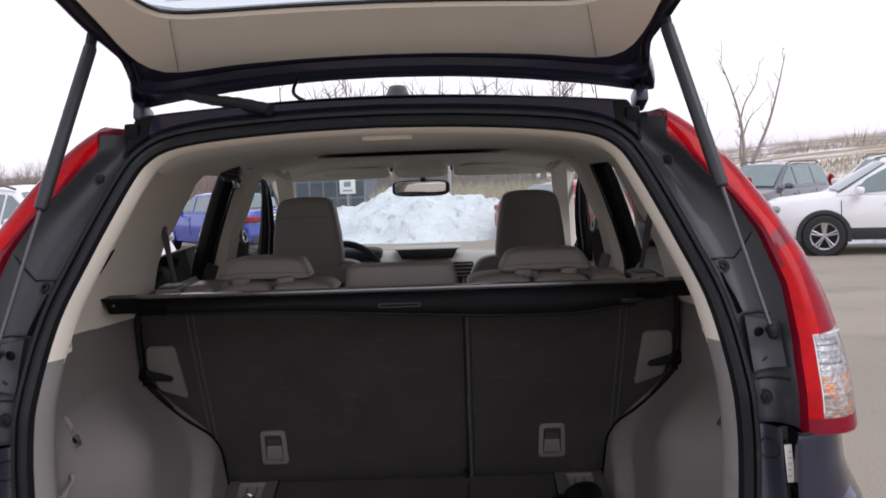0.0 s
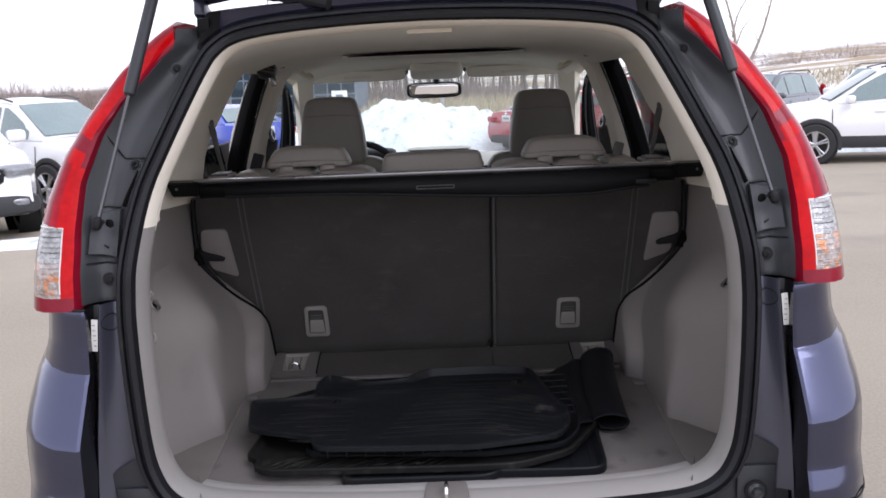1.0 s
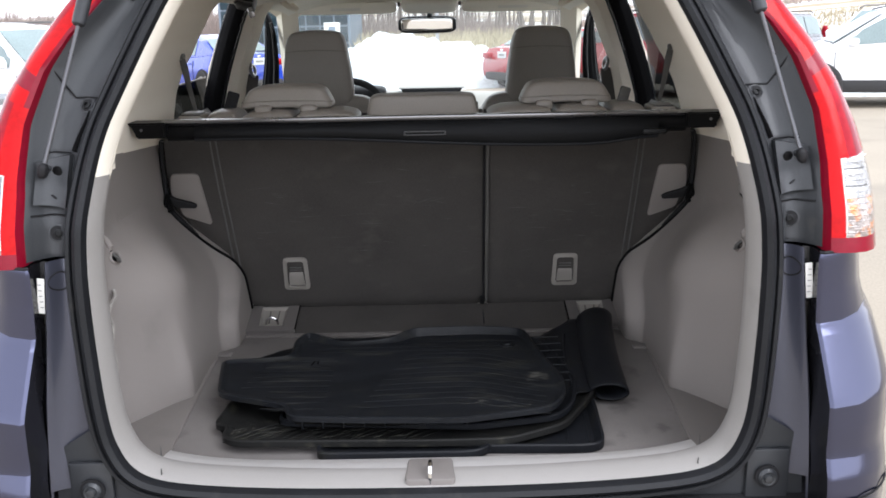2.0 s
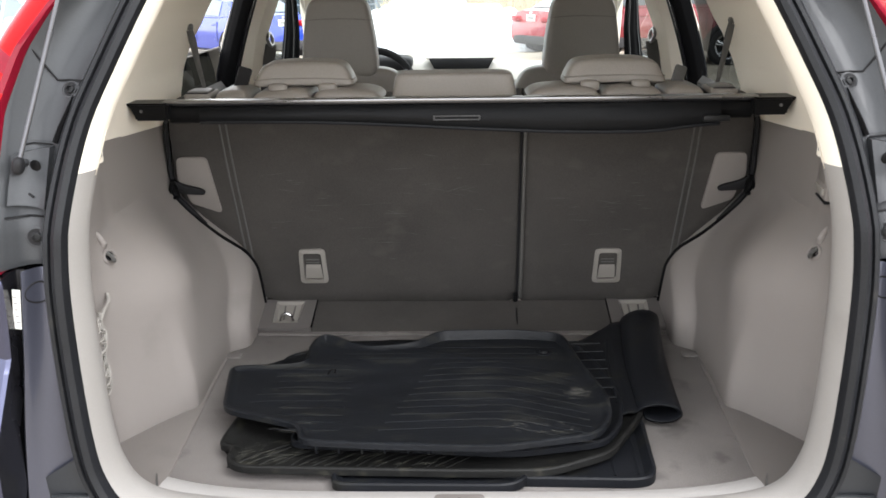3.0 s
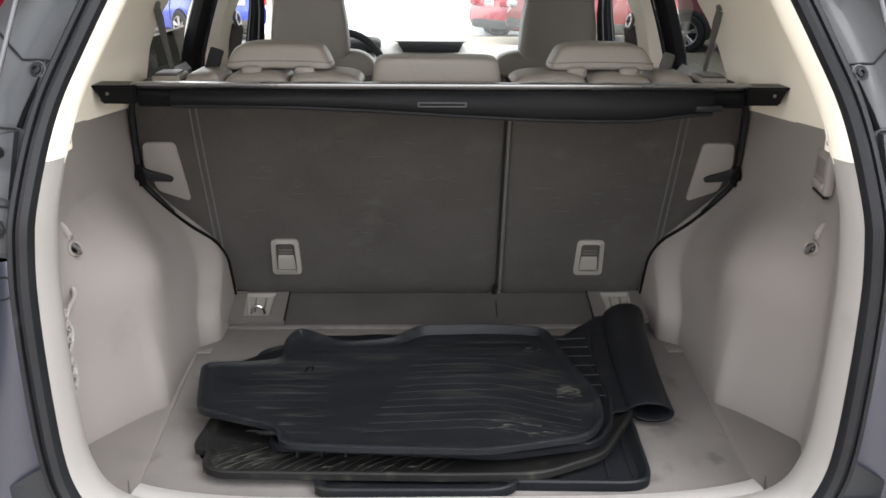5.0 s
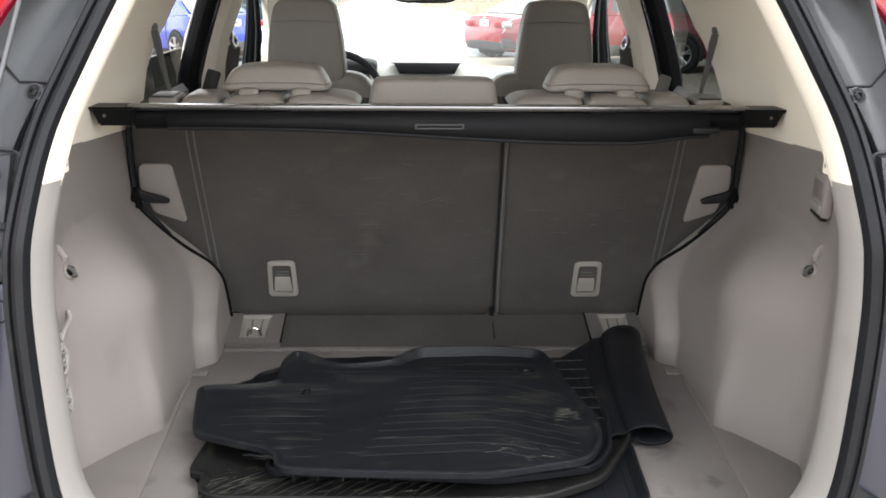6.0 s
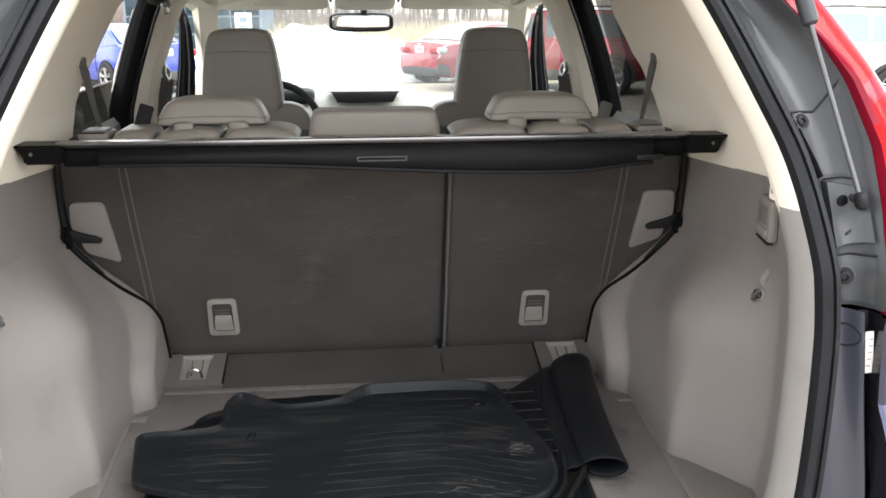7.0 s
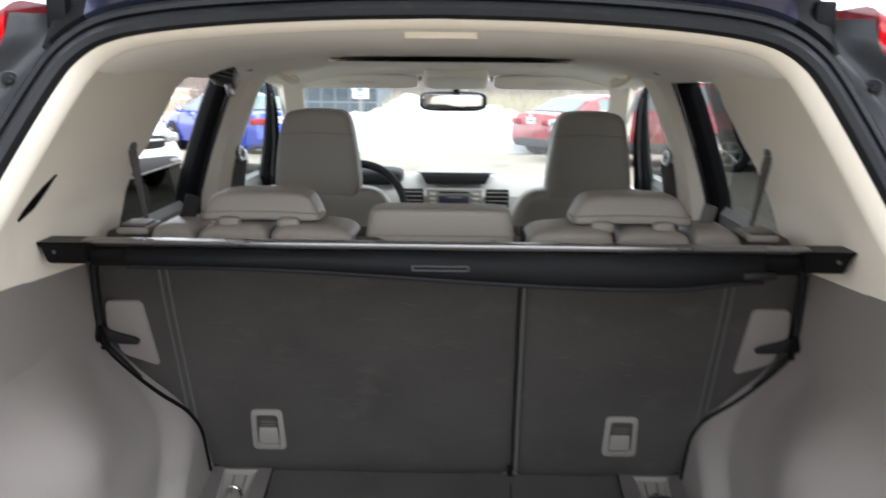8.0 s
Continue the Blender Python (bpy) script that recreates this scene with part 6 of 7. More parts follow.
bm = bmesh.new()
grid(bm, [gate_ring(TRIM_EDGE, 0.0, 0.03), gate_ring(TRIM_EDGE, 0.0, 0.006), gate_ring(TRIM_EDGE, -0.004, 0.001), gate_ring(TRIM_EDGE, -0.012, 0.0), gate_ring(TRIM_EDGE, 0, 0.004, PANE_EDGE, 0.5), gate_ring(PANE_EDGE, 0.010, 0.003), gate_ring(PANE_EDGE, 0.0, 0.012)], close_v=True)
gate_trim_bm = bm
bm = bmesh.new()
grid(bm, [gate_ring(TRIM_EDGE, -0.01, 0.020), gate_ring(TRIM_EDGE, 0.010, 0.016), gate_ring(TRIM_EDGE, 0, 0.016, GATE_EDGE, 0.42), gate_ring(TRIM_EDGE, 0, 0.004, GATE_EDGE, 0.50), gate_ring(TRIM_EDGE, 0, 0.002, GATE_EDGE, 0.62), gate_ring(TRIM_EDGE, 0, 0.012, GATE_EDGE, 0.72), gate_ring(GATE_EDGE, -0.010, 0.010), gate_ring(GATE_EDGE, -0.003, 0.003), gate_ring(GATE_EDGE, 0.0, 0.008), gate_ring(GATE_EDGE, 0.0, 0.032), gate_ring(GATE_EDGE, -0.03, 0.060), gate_ring(PANE_EDGE, 0.05, 0.045), gate_ring(PANE_EDGE, 0.01, 0.016)], close_v=True)
gate = part("tailgate", bm, GATE_PAINT, suv, "raised dark blue tailgate")
for sx in (-1, 1):
    part("hinge_arm", rbox((0.030, 0.07, 0.045), (sx * 0.580, 0.555, 1.658), 0.008, turn=Matrix.Rotation(-0.35, 4, "X")), GATE_PAINT, gate, "dark hinge arm between gate and roof")
    part("edge_seam", tube([gate_pt(sx * x, s, 0.006) for x, s in ((0.497, -0.12), (0.488, -0.06), (0.471, 0.0), (0.464, 0.05))], 0.0022, 6), PAINT_JAMB, gate, "raised sealer bead")
part("gate_trim", gate_trim_bm, BEIGE, gate, "beige tailgate lining")
bm = bmesh.new()
bm.faces.new([bm.verts.new(p) for p in gate_ring(PANE_EDGE, 0.006, 0.017)])
gg = part("gate_window", bm, GATE_GLASS, gate, "tailgate window glass", smooth=False)
gg.visible_shadow = False
part("window_edge", tube(gate_ring(PANE_EDGE, 0.0, 0.010), 0.0042, 6, closed=True), RUBBER_GLOSS, gate, "black window edge")
for k in range(3):
    part("heater_wire", tube([gate_pt(x, 0.262 + 0.026 * k - 0.10 * x * x, 0.0155) for x in np.linspace(-0.34, 0.34, 13)], 0.0006, 4), STEEL, gg, "thin heating wire")
for sx in (-1, 1):
    part("trim_joint", tube([gate_pt(sx * (0.392 - 0.22 * s), s, 0.0005) for s in (0.020, 0.06, 0.11, 0.165, 0.212)], 0.0009, 5), GREY_PLASTIC, gate, "lining joint")
part("wiper_lead", tube([gate_pt(0.03, 0.225, 0.036), gate_pt(0.03, 0.60, 0.036)], 0.003, 5), RUBBER_GLOSS, gate)
boot = smooth_line([(-0.438, 0.425, 1.692), (-0.356, 0.331, 1.670), (-0.282, 0.270, 1.656), (-0.22, 0.238, 1.640)], 5)
part("wiring_boot", tube(boot, [0.011 + 0.0015 * (i % 2) for i in range(len(boot))], 10), BLACK_MATTE, gate, "black rubber wiring boot")
hose = smooth_line([(-0.189, 0.402, 1.714), (-0.194, 0.368, 1.690), (-0.182, 0.315, 1.672), (-0.158, 0.275, 1.658)], 4)
part("washer_hose", tube(hose, 0.004, 6), RUBBER, gate)


# ---- surroundings: materials ----
CONCRETE = surface("worn_pale_asphalt", (0.300, 0.263, 0.207), 0.9, 0, 0.24, 0.35, 70, 0.6, stain=(0.225, 0.200, 0.164), stain_at=0.55, deep=0.003)
FIELD = surface("dry_grass_and_snow", (0.30, 0.235, 0.15), 0.95, 0, 0.3, 0.05, 3.0, 0.4, stain=(0.72, 0.74, 0.76), stain_at=0.47, deep=0.05)
SNOW = surface("old_snow", (0.72, 0.77, 0.79), 0.8, 0, 0.14, 1.6, 16, 0.8, stain=(0.44, 0.48, 0.47), stain_at=0.57, deep=0.04)
GRASS = surface("dry_grass", (0.47, 0.41, 0.29), 0.95, 0, 0.3, 0.6, 9, 0.0, per_object=0.1)
BARK = surface("grey_bark", (0.17, 0.145, 0.125), 0.9, 0, 0.25, 4, 60, 0.4)
PALE_BARK = surface("pale_bark", (0.30, 0.262, 0.225), 0.9, 0, 0.25, 4, 60, 0.4)
SCRUB = surface("bare_scrub", (0.25, 0.205, 0.185), 0.95, 0, 0.3, 0.3, 8, 0.3)
TYRE = surface("tyre_rubber", (0.02, 0.02, 0.021), 0.8, 0, 0.2, 9, 120, 0.2)
ALLOY = surface("alloy_rim", (0.45, 0.45, 0.46), 0.35, 0.9, 0.1, 9, 120, 0.05)
DARK_GLASS = surface("car_window", (0.035, 0.045, 0.05), 0.06, 0, 0.2, 2, 40, 0.0, spec=0.9, rough_var=0.03)
# the sky's reflection is put into this paler base colour
PALE_GLASS = surface("pale_reflection_window", (0.16, 0.22, 0.22), 0.06, 0, 0.2, 2, 40, 0.0, spec=1.0, rough_var=0.03)
HEADLIGHT = surface("headlight_lens", (0.24, 0.25, 0.265), 0.1, 0.4, 0.3, 12, 60, 0.2, coat=1.0)
CLADDING = surface("black_cladding", (0.025, 0.025, 0.027), 0.65, 0, 0.15, 6, 200, 0.1)
PLATE = surface("number_plate", (0.7, 0.72, 0.74), 0.4, 0, 0.05, 20, 100, 0.0)


def paint(name, col, metal=0.0):
    return surface(name, col, 0.25, metal, 0.05, 1.5, 600, 0.0, coat=0.9)


WHITE_P, RED_P, DARKRED_P = paint("white_car_paint", (0.78, 0.79, 0.80)), paint("red_car_paint", (0.33, 0.014, 0.022)), paint("dark_red_car_paint", (0.17, 0.008, 0.016), 0.2)
BLUE_P, GREY_P = paint("blue_car_paint", (0.010, 0.045, 0.40), 0.1), paint("dark_grey_car_paint", (0.13, 0.14, 0.155), 0.4)

# ---- ground ----
bm = bmesh.new()
xs = [-900, -300, -120, -60, -40, -20, -10, -5, 0, 1, 2, 3, 4, 5, 6, 7, 8, 10, 13, 16, 20, 26, 40, 60, 120, 300, 900]


def lot(x, y):
    """The parking ground falls gently ahead of the car."""
    return -0.32 * ease(4, 15, y) - 0.13 * ease(19.6, 21.6, y)


grid(bm, [[(x, y, lot(x, y)) for x in xs] for y in (-900, -300, -100, -40, -20, -10, -5, 0, 3, 5, 7, 9, 11, 13, 15, 17, 19, 20, 21, 22, 23, 24, 26, 28, 30, 34, 38, 42, 70, 120, 300, 900)])
ground = part("ground", bm, CONCRETE, None)
tagged(ground, "pale worn asphalt parking ground with stains", "ground", kind="structure")


def land(x, y):
    """Height of the fields beyond the parking ground."""
    r = math.hypot(x, y)
    side = ease(0.22, 0.45, x / max(r, 1))
    h = side * (1.3 * ease(29, 46, r) + 2.2 * ease(60, 200, r) + 3.6 * ease(160, 420, r))
    h += 1.4 * ease(60, 300, r) * (1 - side)
    return -0.30 + h + 0.25 * noise.noise((x * 0.06, y * 0.06, 3)) * ease(30, 50, r) + 1.2 * noise.noise((x * 0.011, y * 0.011, 7)) * ease(100, 300, r)


bm = bmesh.new()
rows = []
for i in range(34):
    r = 28 * (1.102 ** i)
    row = []
    for j in range(61):
        a = radians(-62 + 124 * j / 60)
        rr = r if i else r - 0.0 + 1.2 * noise.noise((j * 0.35, 0, 5))
        x, y = rr * math.sin(a), rr * math.cos(a)
        row.append((x, y, land(x, y) if i else -0.47))
    rows.append(row)
grid(bm, rows)
field = part("field", bm, FIELD, None)
tagged(field, "dry tan grass fields with patches of snow", "field", kind="structure")

# dry grass in tufts along the edge of the parking ground
bm = bmesh.new()
rnd = random.Random(11)
for _ in range(5200):
    a = radians(rnd.uniform(-12, 9) if rnd.random() < 0.75 else rnd.uniform(9, 34))
    r = rnd.uniform(27, 48)
    if a < radians(-4.6) and r < 38:
        continue
    x, y = r * math.sin(a), r * math.cos(a)
    z = land(x, y) if r > 28 else -0.32
    for k in range(4):
        h, w = rnd.uniform(0.35, 1.0) * (1.0 if a < 0.16 else 0.45), rnd.uniform(0.02, 0.05)
        dx, dy = rnd.gauss(0, 0.16), rnd.gauss(0, 0.16)
        t = rnd.uniform(0, math.pi)
        c, s = math.cos(t) * w, math.sin(t) * w
        b = [bm.verts.new(p) for p in ((x + dx - c, y + dy - s, z), (x + dx + c, y + dy + s, z), (x + dx * 2, y + dy * 2, z + h))]
        bm.faces.new(b)
grass = part("dry_grass", bm, GRASS, None, smooth=False)
tagged(grass, "tall dry tan grass along the lot's edge", "grass", kind="stuff")


def branch(bm, p, d, length, r, depth, rnd, seg=5):
    """A limb with its own smaller limbs."""
    pts, rad = [p], [r]
    n = 4
    for i in range(n):
        d = (d + Vector((rnd.gauss(0, 0.09), rnd.gauss(0, 0.09), rnd.gauss(0.03, 0.06)))).normalized()
        pts.append(pts[-1] + d * (length / n))
        rad.append(r * (1 - 0.62 * (i + 1) / n))
    tube(pts, rad, seg if depth > 1 else 3, cap=False, bm=bm)
    if depth <= 0:
        return
    for i in range(1, n + 1):
        for _ in range(2 if depth > 1 else 1):
            side = Vector((rnd.gauss(0, 1), rnd.gauss(0, 1), rnd.uniform(0.1, 0.9))).normalized()
            branch(bm, pts[i], (d * 0.75 + side * 0.65).normalized(), length * rnd.uniform(0.38, 0.6), rad[i] * 0.62, depth - 1, rnd, 4)


def bare_tree(x, y, limbs, seed, label, r=0.13, tall=1.2):
    """A leafless tree; limbs are lines of (across, up) from its foot, each with a few thin twigs."""
    rnd_ = random.Random(seed)
    t = thing("bare_tree", pose(x, y, land(x, y) - 0.05), label, "tree", "bare trees")
    bm_ = bmesh.new()
    tube([(0, 0, 0), (0.03, 0, 0.3), (0, 0.02, 0.7)], [r * 1.5, r * 1.2, r], 8, bm=bm_)
    part("trunk", bm_, PALE_BARK, t, "grey trunk")
    bm_ = bmesh.new()
    for limb in limbs:
        dy = rnd_.uniform(-0.25, 0.25)
        pts = smooth_line([Vector((u, dy * v * 0.3 + rnd_.gauss(0, 0.04), v * tall)) for u, v in limb], 4)
        k = len(pts)
        r0 = r * (0.75 if limb[0][1] < 0.6 else 0.34)
        tube(pts, [max(r0 * (1 - 0.85 * i / (k - 1)), 0.010) for i in range(k)], 6, cap=False, bm=bm_)
        for i in range(3, k - 1, 2):
            d = (pts[i + 1] - pts[i - 1]).normalized()
            side = Vector((rnd_.choice((-1, 1)), rnd_.gauss(0, 0.6), rnd_.uniform(-0.1, 0.9))).normalized()
            branch(bm_, pts[i], (d * 0.7 + side * 0.7).normalized(), rnd_.uniform(0.35, 0.95), max(r0 * 0.20, 0.011), 1, rnd_, 4)
    part("crown", bm_, PALE_BARK, t, "leafless branching crown")
    return t


bare_tree(12.75, 38.0, [[(-0.05, 0.4), (-0.18, 1.4), (-0.35, 2.4), (-0.75, 3.5), (-1.25, 4.5)], [(0.02, 0.4), (0.30, 1.0), (0.85, 2.2), (1.20, 3.3), (1.50, 4.6)], [(-0.30, 2.1), (-0.10, 2.9), (0.35, 3.6), (0.55, 4.4)], [(-0.22, 1.7), (0.10, 2.4), (0.55, 2.8)], [(-0.12, 0.5), (-0.30, 1.1), (-0.28, 1.9)]], 3, "leafless grey tree forking from its foot in a field")
bare_tree(11.25, 38.5, [[(0, 0.4), (0.05, 1.3), (-0.12, 2.3), (-0.02, 3.3)]], 9, "thin leafless sapling standing in a dry field", 0.07)

# bare woods behind the lot, and far lines of scrub
bm = bmesh.new()
rnd = random.Random(5)
for _ in range(150):
    x, y = rnd.uniform(-9, 8), rnd.uniform(46, 62)
    h, r = rnd.uniform(4.2, 6.6) * (1 + (y - 46) * 0.008), rnd.uniform(0.04, 0.09)
    z = land(x, y)
    pts = [Vector((x, y, z))]
    for i in range(4):
        pts.append(pts[-1] + Vector((rnd.gauss(0, 0.12), rnd.gauss(0, 0.12), h / 4)))
    tube(pts, [r, r * 0.85, r * 0.65, r * 0.4, r * 0.12], 4, cap=False, bm=bm)
    for i in range(9):
        k = rnd.uniform(0.3, 0.95)
        q = pts[0].lerp(pts[-1], k)
        e = q + Vector((rnd.gauss(0, 0.6), rnd.gauss(0, 0.6), rnd.uniform(0.4, 1.3)))
        tube([q, q.lerp(e, 0.5) + Vector((0, 0, 0.08)), e], [r * 0.4, r * 0.25, 0.006], 3, cap=False, bm=bm)
woods = part("bare_woods", bm, BARK, None)
tagged(woods, "grey bare woods of thin leafless trees", "woods", kind="stuff")


def scrub(rows_, seed, hmin, hmax, spread):
    """Brush of thin twigs."""
    bm_ = bmesh.new()
    rnd_ = random.Random(seed)
    for x, y in rows_(rnd_):
        z = land(x, y) if math.hypot(x, y) > 28 else -0.32
        h = rnd_.uniform(hmin, hmax) * (0.55 + 1.1 * abs(noise.noise((x * 0.07, y * 0.03, seed))))
        for k in range(9):
            dx, dy = rnd_.gauss(0, spread), rnd_.gauss(0, spread)
            w = 0.010 * h
            bm_.faces.new([bm_.verts.new(p) for p in ((x + dx * 0.4 - w, y + dy * 0.4, z), (x + dx * 0.4 + w, y + dy * 0.4, z), (x + dx + rnd_.gauss(0, spread * 0.3), y + dy, z + h * rnd_.uniform(0.5, 1)))])
    return bm_


def under_woods(r):
    for _ in range(1500):
        yield r.uniform(-14, 9), r.uniform(43, 60)


def far_left(r):
    for _ in range(2600):
        a, d = radians(r.uniform(-46, -10)), r.uniform(85, 150)
        yield d * math.sin(a), d * math.cos(a)


def far_right(r):
    for _ in range(1500):
        a, d = radians(r.uniform(9, 42)), r.choice((r.uniform(120, 150), r.uniform(200, 320), r.uniform(330, 420), r.uniform(380, 430)))
        yield d * math.sin(a), d * math.cos(a)


tagged(part("scrub", scrub(under_woods, 2, 0.8, 2.4, 0.7), SCRUB, None, smooth=False), "brown brush at the foot of the woods", "brush", kind="stuff")
far_bm = scrub(far_left, 3, 1.8, 3.4, 1.5)
rnd = random.Random(31)
for _ in range(300):
    a, d = radians(rnd.uniform(-42, -12)), rnd.uniform(84, 130)
    x, y = d * math.sin(a), d * math.cos(a)
    h = rnd.uniform(1.2, 2.3) * (1 + 0.35 * math.sin(a * 23))
    branch(far_bm, Vector((x, y, land(x, y))), Vector((0, 0, 1)), h, 0.05, 2, rnd, 4)
tagged(part("far_woods", far_bm, SCRUB, None, smooth=False), "far reddish-brown leafless woods", "woods", kind="stuff")
tagged(part("far_scrub", scrub(far_right, 4, 1.0, 2.8, 1.8), SCRUB, None, smooth=False), "scattered brown hedges on snowy hills", "brush", kind="stuff")

# ---- snow ----
def snow_heap(name, x0, y0, rx, ry, h, seed, label, turn=0.0, fn=None):
    t = thing(name, pose(x0, y0, lot(x0, y0), 0, 0, turn), label, "snow pile", "snow heaps")
    bm_ = bmesh.new()
    rows_ = []
    n = 84
    for i in range(n + 1):
        row_ = []
        for j in range(n + 1):
            u, v = -1 + 2 * i / n, -1 + 2 * j / n
            d = math.sqrt(u * u + v * v)
            k = max(0, 1 - d + 0.22 * noise.noise((u * 2.2, v * 2.2, seed)))
            z = h * (ease(0, 0.8, k) ** 0.9) * (fn(u) if fn else 1)
            if k > 0:
                z += h * (0.24 * noise.noise((u * 4, v * 4, seed + 3)) + 0.16 * noise.noise((u * 9, v * 9, seed + 5)) + 0.10 * noise.noise((u * 21, v * 21, seed + 8))) * ease(0, 0.3, k)
            row_.append((u * rx, v * ry, max(z, 0) if k > 0 else -0.03))
        rows_.append(row_)
    grid(bm_, rows_)
    part("snow_mass", bm_, SNOW, t)
    return t


snow_heap("snow_heap", -0.55, 23.4, 4.4, 2.6, 1.30, 1.5, "ploughed heap of grey-streaked old snow on the lot", 0, lambda u: 1.0 - 0.34 * ease(-0.15, 0.30, u) - 0.45 * ease(0.40, 0.75, u))
snow_heap("snow_heap", -4.6, 7.4, 2.4, 0.5, 0.05, 4.5, "thin strip of trodden snow on the ground", 20)
snow_heap("snow_heap", 9.6, 16.6, 2.4, 0.4, 0.16, 6.5, "low ridge of old snow behind parked cars", 0)
snow_heap("snow_heap", -2.2, 27.0, 6.5, 1.0, 0.4, 8.5, "low bank of old snow along the lot's edge", 0)

# ---- glazed building and posts behind the heap ----
bld = thing("glazed_building", pose(-6.0, 36.0, -0.5), "low building with a dark blue glazed grid front", "building")
B_DARK = surface("blue_glazing", (0.018, 0.034, 0.045), 0.15, 0, 0.3, 0.8, 12, 0.0, spec=0.3)
B_FRAME = surface("grey_blue_frame", (0.16, 0.20, 0.25), 0.5, 0, 0.1, 3, 50, 0.05)
part("wall", rbox((5.2, 6.0, 4.2), (0, 3.0, 2.1), 0.03), B_FRAME, bld, "grey-blue wall")
part("roof", rbox((5.5, 6.3, 0.25), (0, 3.0, 4.3), 0.03), B_FRAME, bld, "flat roof slab")
pane_mesh = None
for i in range(9):
    for k in range(6):
        bm = rbox((0.50, 0.05, 0.60), (0, 0, 0), 0.01)
        if pane_mesh is None:
            p0 = part("pane", bm, B_DARK, bld)
            pane_mesh = p0.data
            o = p0
        else:
            bm.free()
            o = new("pane", pane_mesh)
            o.parent = bld
        o.location = (-2.25 + 0.5625 * i, -0.02, 0.42 + 0.67 * k)
sign = thing("sign_post", pose(-3.22, 27.8, -0.45), "white square sign on a grey post", "sign")
part("post", tube([(0, 0, 0), (0, 0, 1.5)], 0.04, 8), GREY_PLASTIC, sign)
brd = part("board", rbox((0.5, 0.04, 0.5), (0, -0.03, 1.35), 0.01), PAPER, sign, "white sign board")
part("print_bar", rbox((0.22, 0.01, 0.16), (0, -0.055, 1.40), 0.0), B_FRAME, brd)
part("print_bar", rbox((0.3, 0.01, 0.05), (0, -0.055, 1.2), 0.0), B_FRAME, brd)
pst = thing("lamp_post", pose(0.05, 26.2, lot(0.05, 26.2)), "slim pale steel post standing behind the snow", "post")
part("shaft", tube([(0, 0, 0), (0, 0, 2.6)], 0.055, 10), ALLOY, pst, "pale steel shaft")
part("foot", lathe([(0.16, 0), (0.16, 0.05), (0.07, 0.09), (0.06, 0.12)], 16), CONCRETE, pst)


# ---- parked cars ----
def wheel_on(parent, x, y, r, side, label="black tyre on an alloy rim"):
    m = Matrix.Translation((x, y, r)) @ Matrix.Rotation(side * math.pi / 2, 4, "Y")
    w = 0.105
    ob = part("wheel", lathe([(r * 0.66, -w), (r * 0.93, -w), (r * 0.99, -w * 0.75), (r, 0), (r * 0.99, w * 0.75), (r * 0.93, w), (r * 0.70, w * 1.03), (r * 0.66, w * 0.85)], 30, m), TYRE, parent, label)
    part("rim", lathe([(r * 0.68, w * 0.9), (r * 0.66, w * 0.98), (r * 0.60, w * 0.85), (r * 0.57, w * 0.35), (0.0, w * 0.30)], 26, m), GREY_DARK, ob)
    bm_ = bmesh.new()
    for k in range(5):
        a = 2 * math.pi * k / 5
        for o in (-0.13, 0.13):
            p0, p1 = m @ Vector((0.10 * r * math.cos(a + o), 0.10 * r * math.sin(a + o), w * 0.8)), m @ Vector((0.63 * r * math.cos(a + o), 0.63 * r * math.sin(a + o), w * 0.88))
            tube([p0, p0.lerp(p1, 0.5), p1], [0.035, 0.03, 0.036], 6, flat=0.6, bm=bm_)
    lathe([(r * 0.66, w * 0.82), (r * 0.665, w * 1.0), (r * 0.61, w * 0.92)], 26, m, bm_)
    lathe([(0.16 * r, w * 0.8), (0.15 * r, w * 0.95), (0, w * 0.98)], 14, m, bm_)
    part("spokes", bm_, ALLOY, ob, "silver spokes")
    return ob


BODIES = {
    # beltline, bonnet and tail heights along the car from nose to tail, roofline, half width, wheelbase, tyre radius
    "suv": dict(length=4.55, half=0.92, deck=[(-2.27, 1.0), (-2.2, 1.06), (-0.9, 1.08), (0.9, 1.06), (1.15, 1.05), (2.0, 0.95), (2.2, 0.86), (2.28, 0.66)], roof=[(-2.12, 1.06), (-1.85, 1.50), (-1.5, 1.63), (-0.4, 1.68), (0.2, 1.63), (1.12, 1.06)], base=2.66, r=0.355, low=0.27),
    "sedan": dict(length=4.65, half=0.90, deck=[(-2.32, 0.80), (-2.25, 0.98), (-1.6, 1.03), (-0.9, 0.97), (0.9, 0.95), (1.2, 0.93), (2.05, 0.80), (2.25, 0.70), (2.33, 0.55)], roof=[(-1.72, 1.02), (-1.1, 1.33), (-0.5, 1.42), (0.2, 1.40), (1.25, 0.95)], base=2.72, r=0.33, low=0.2),
}


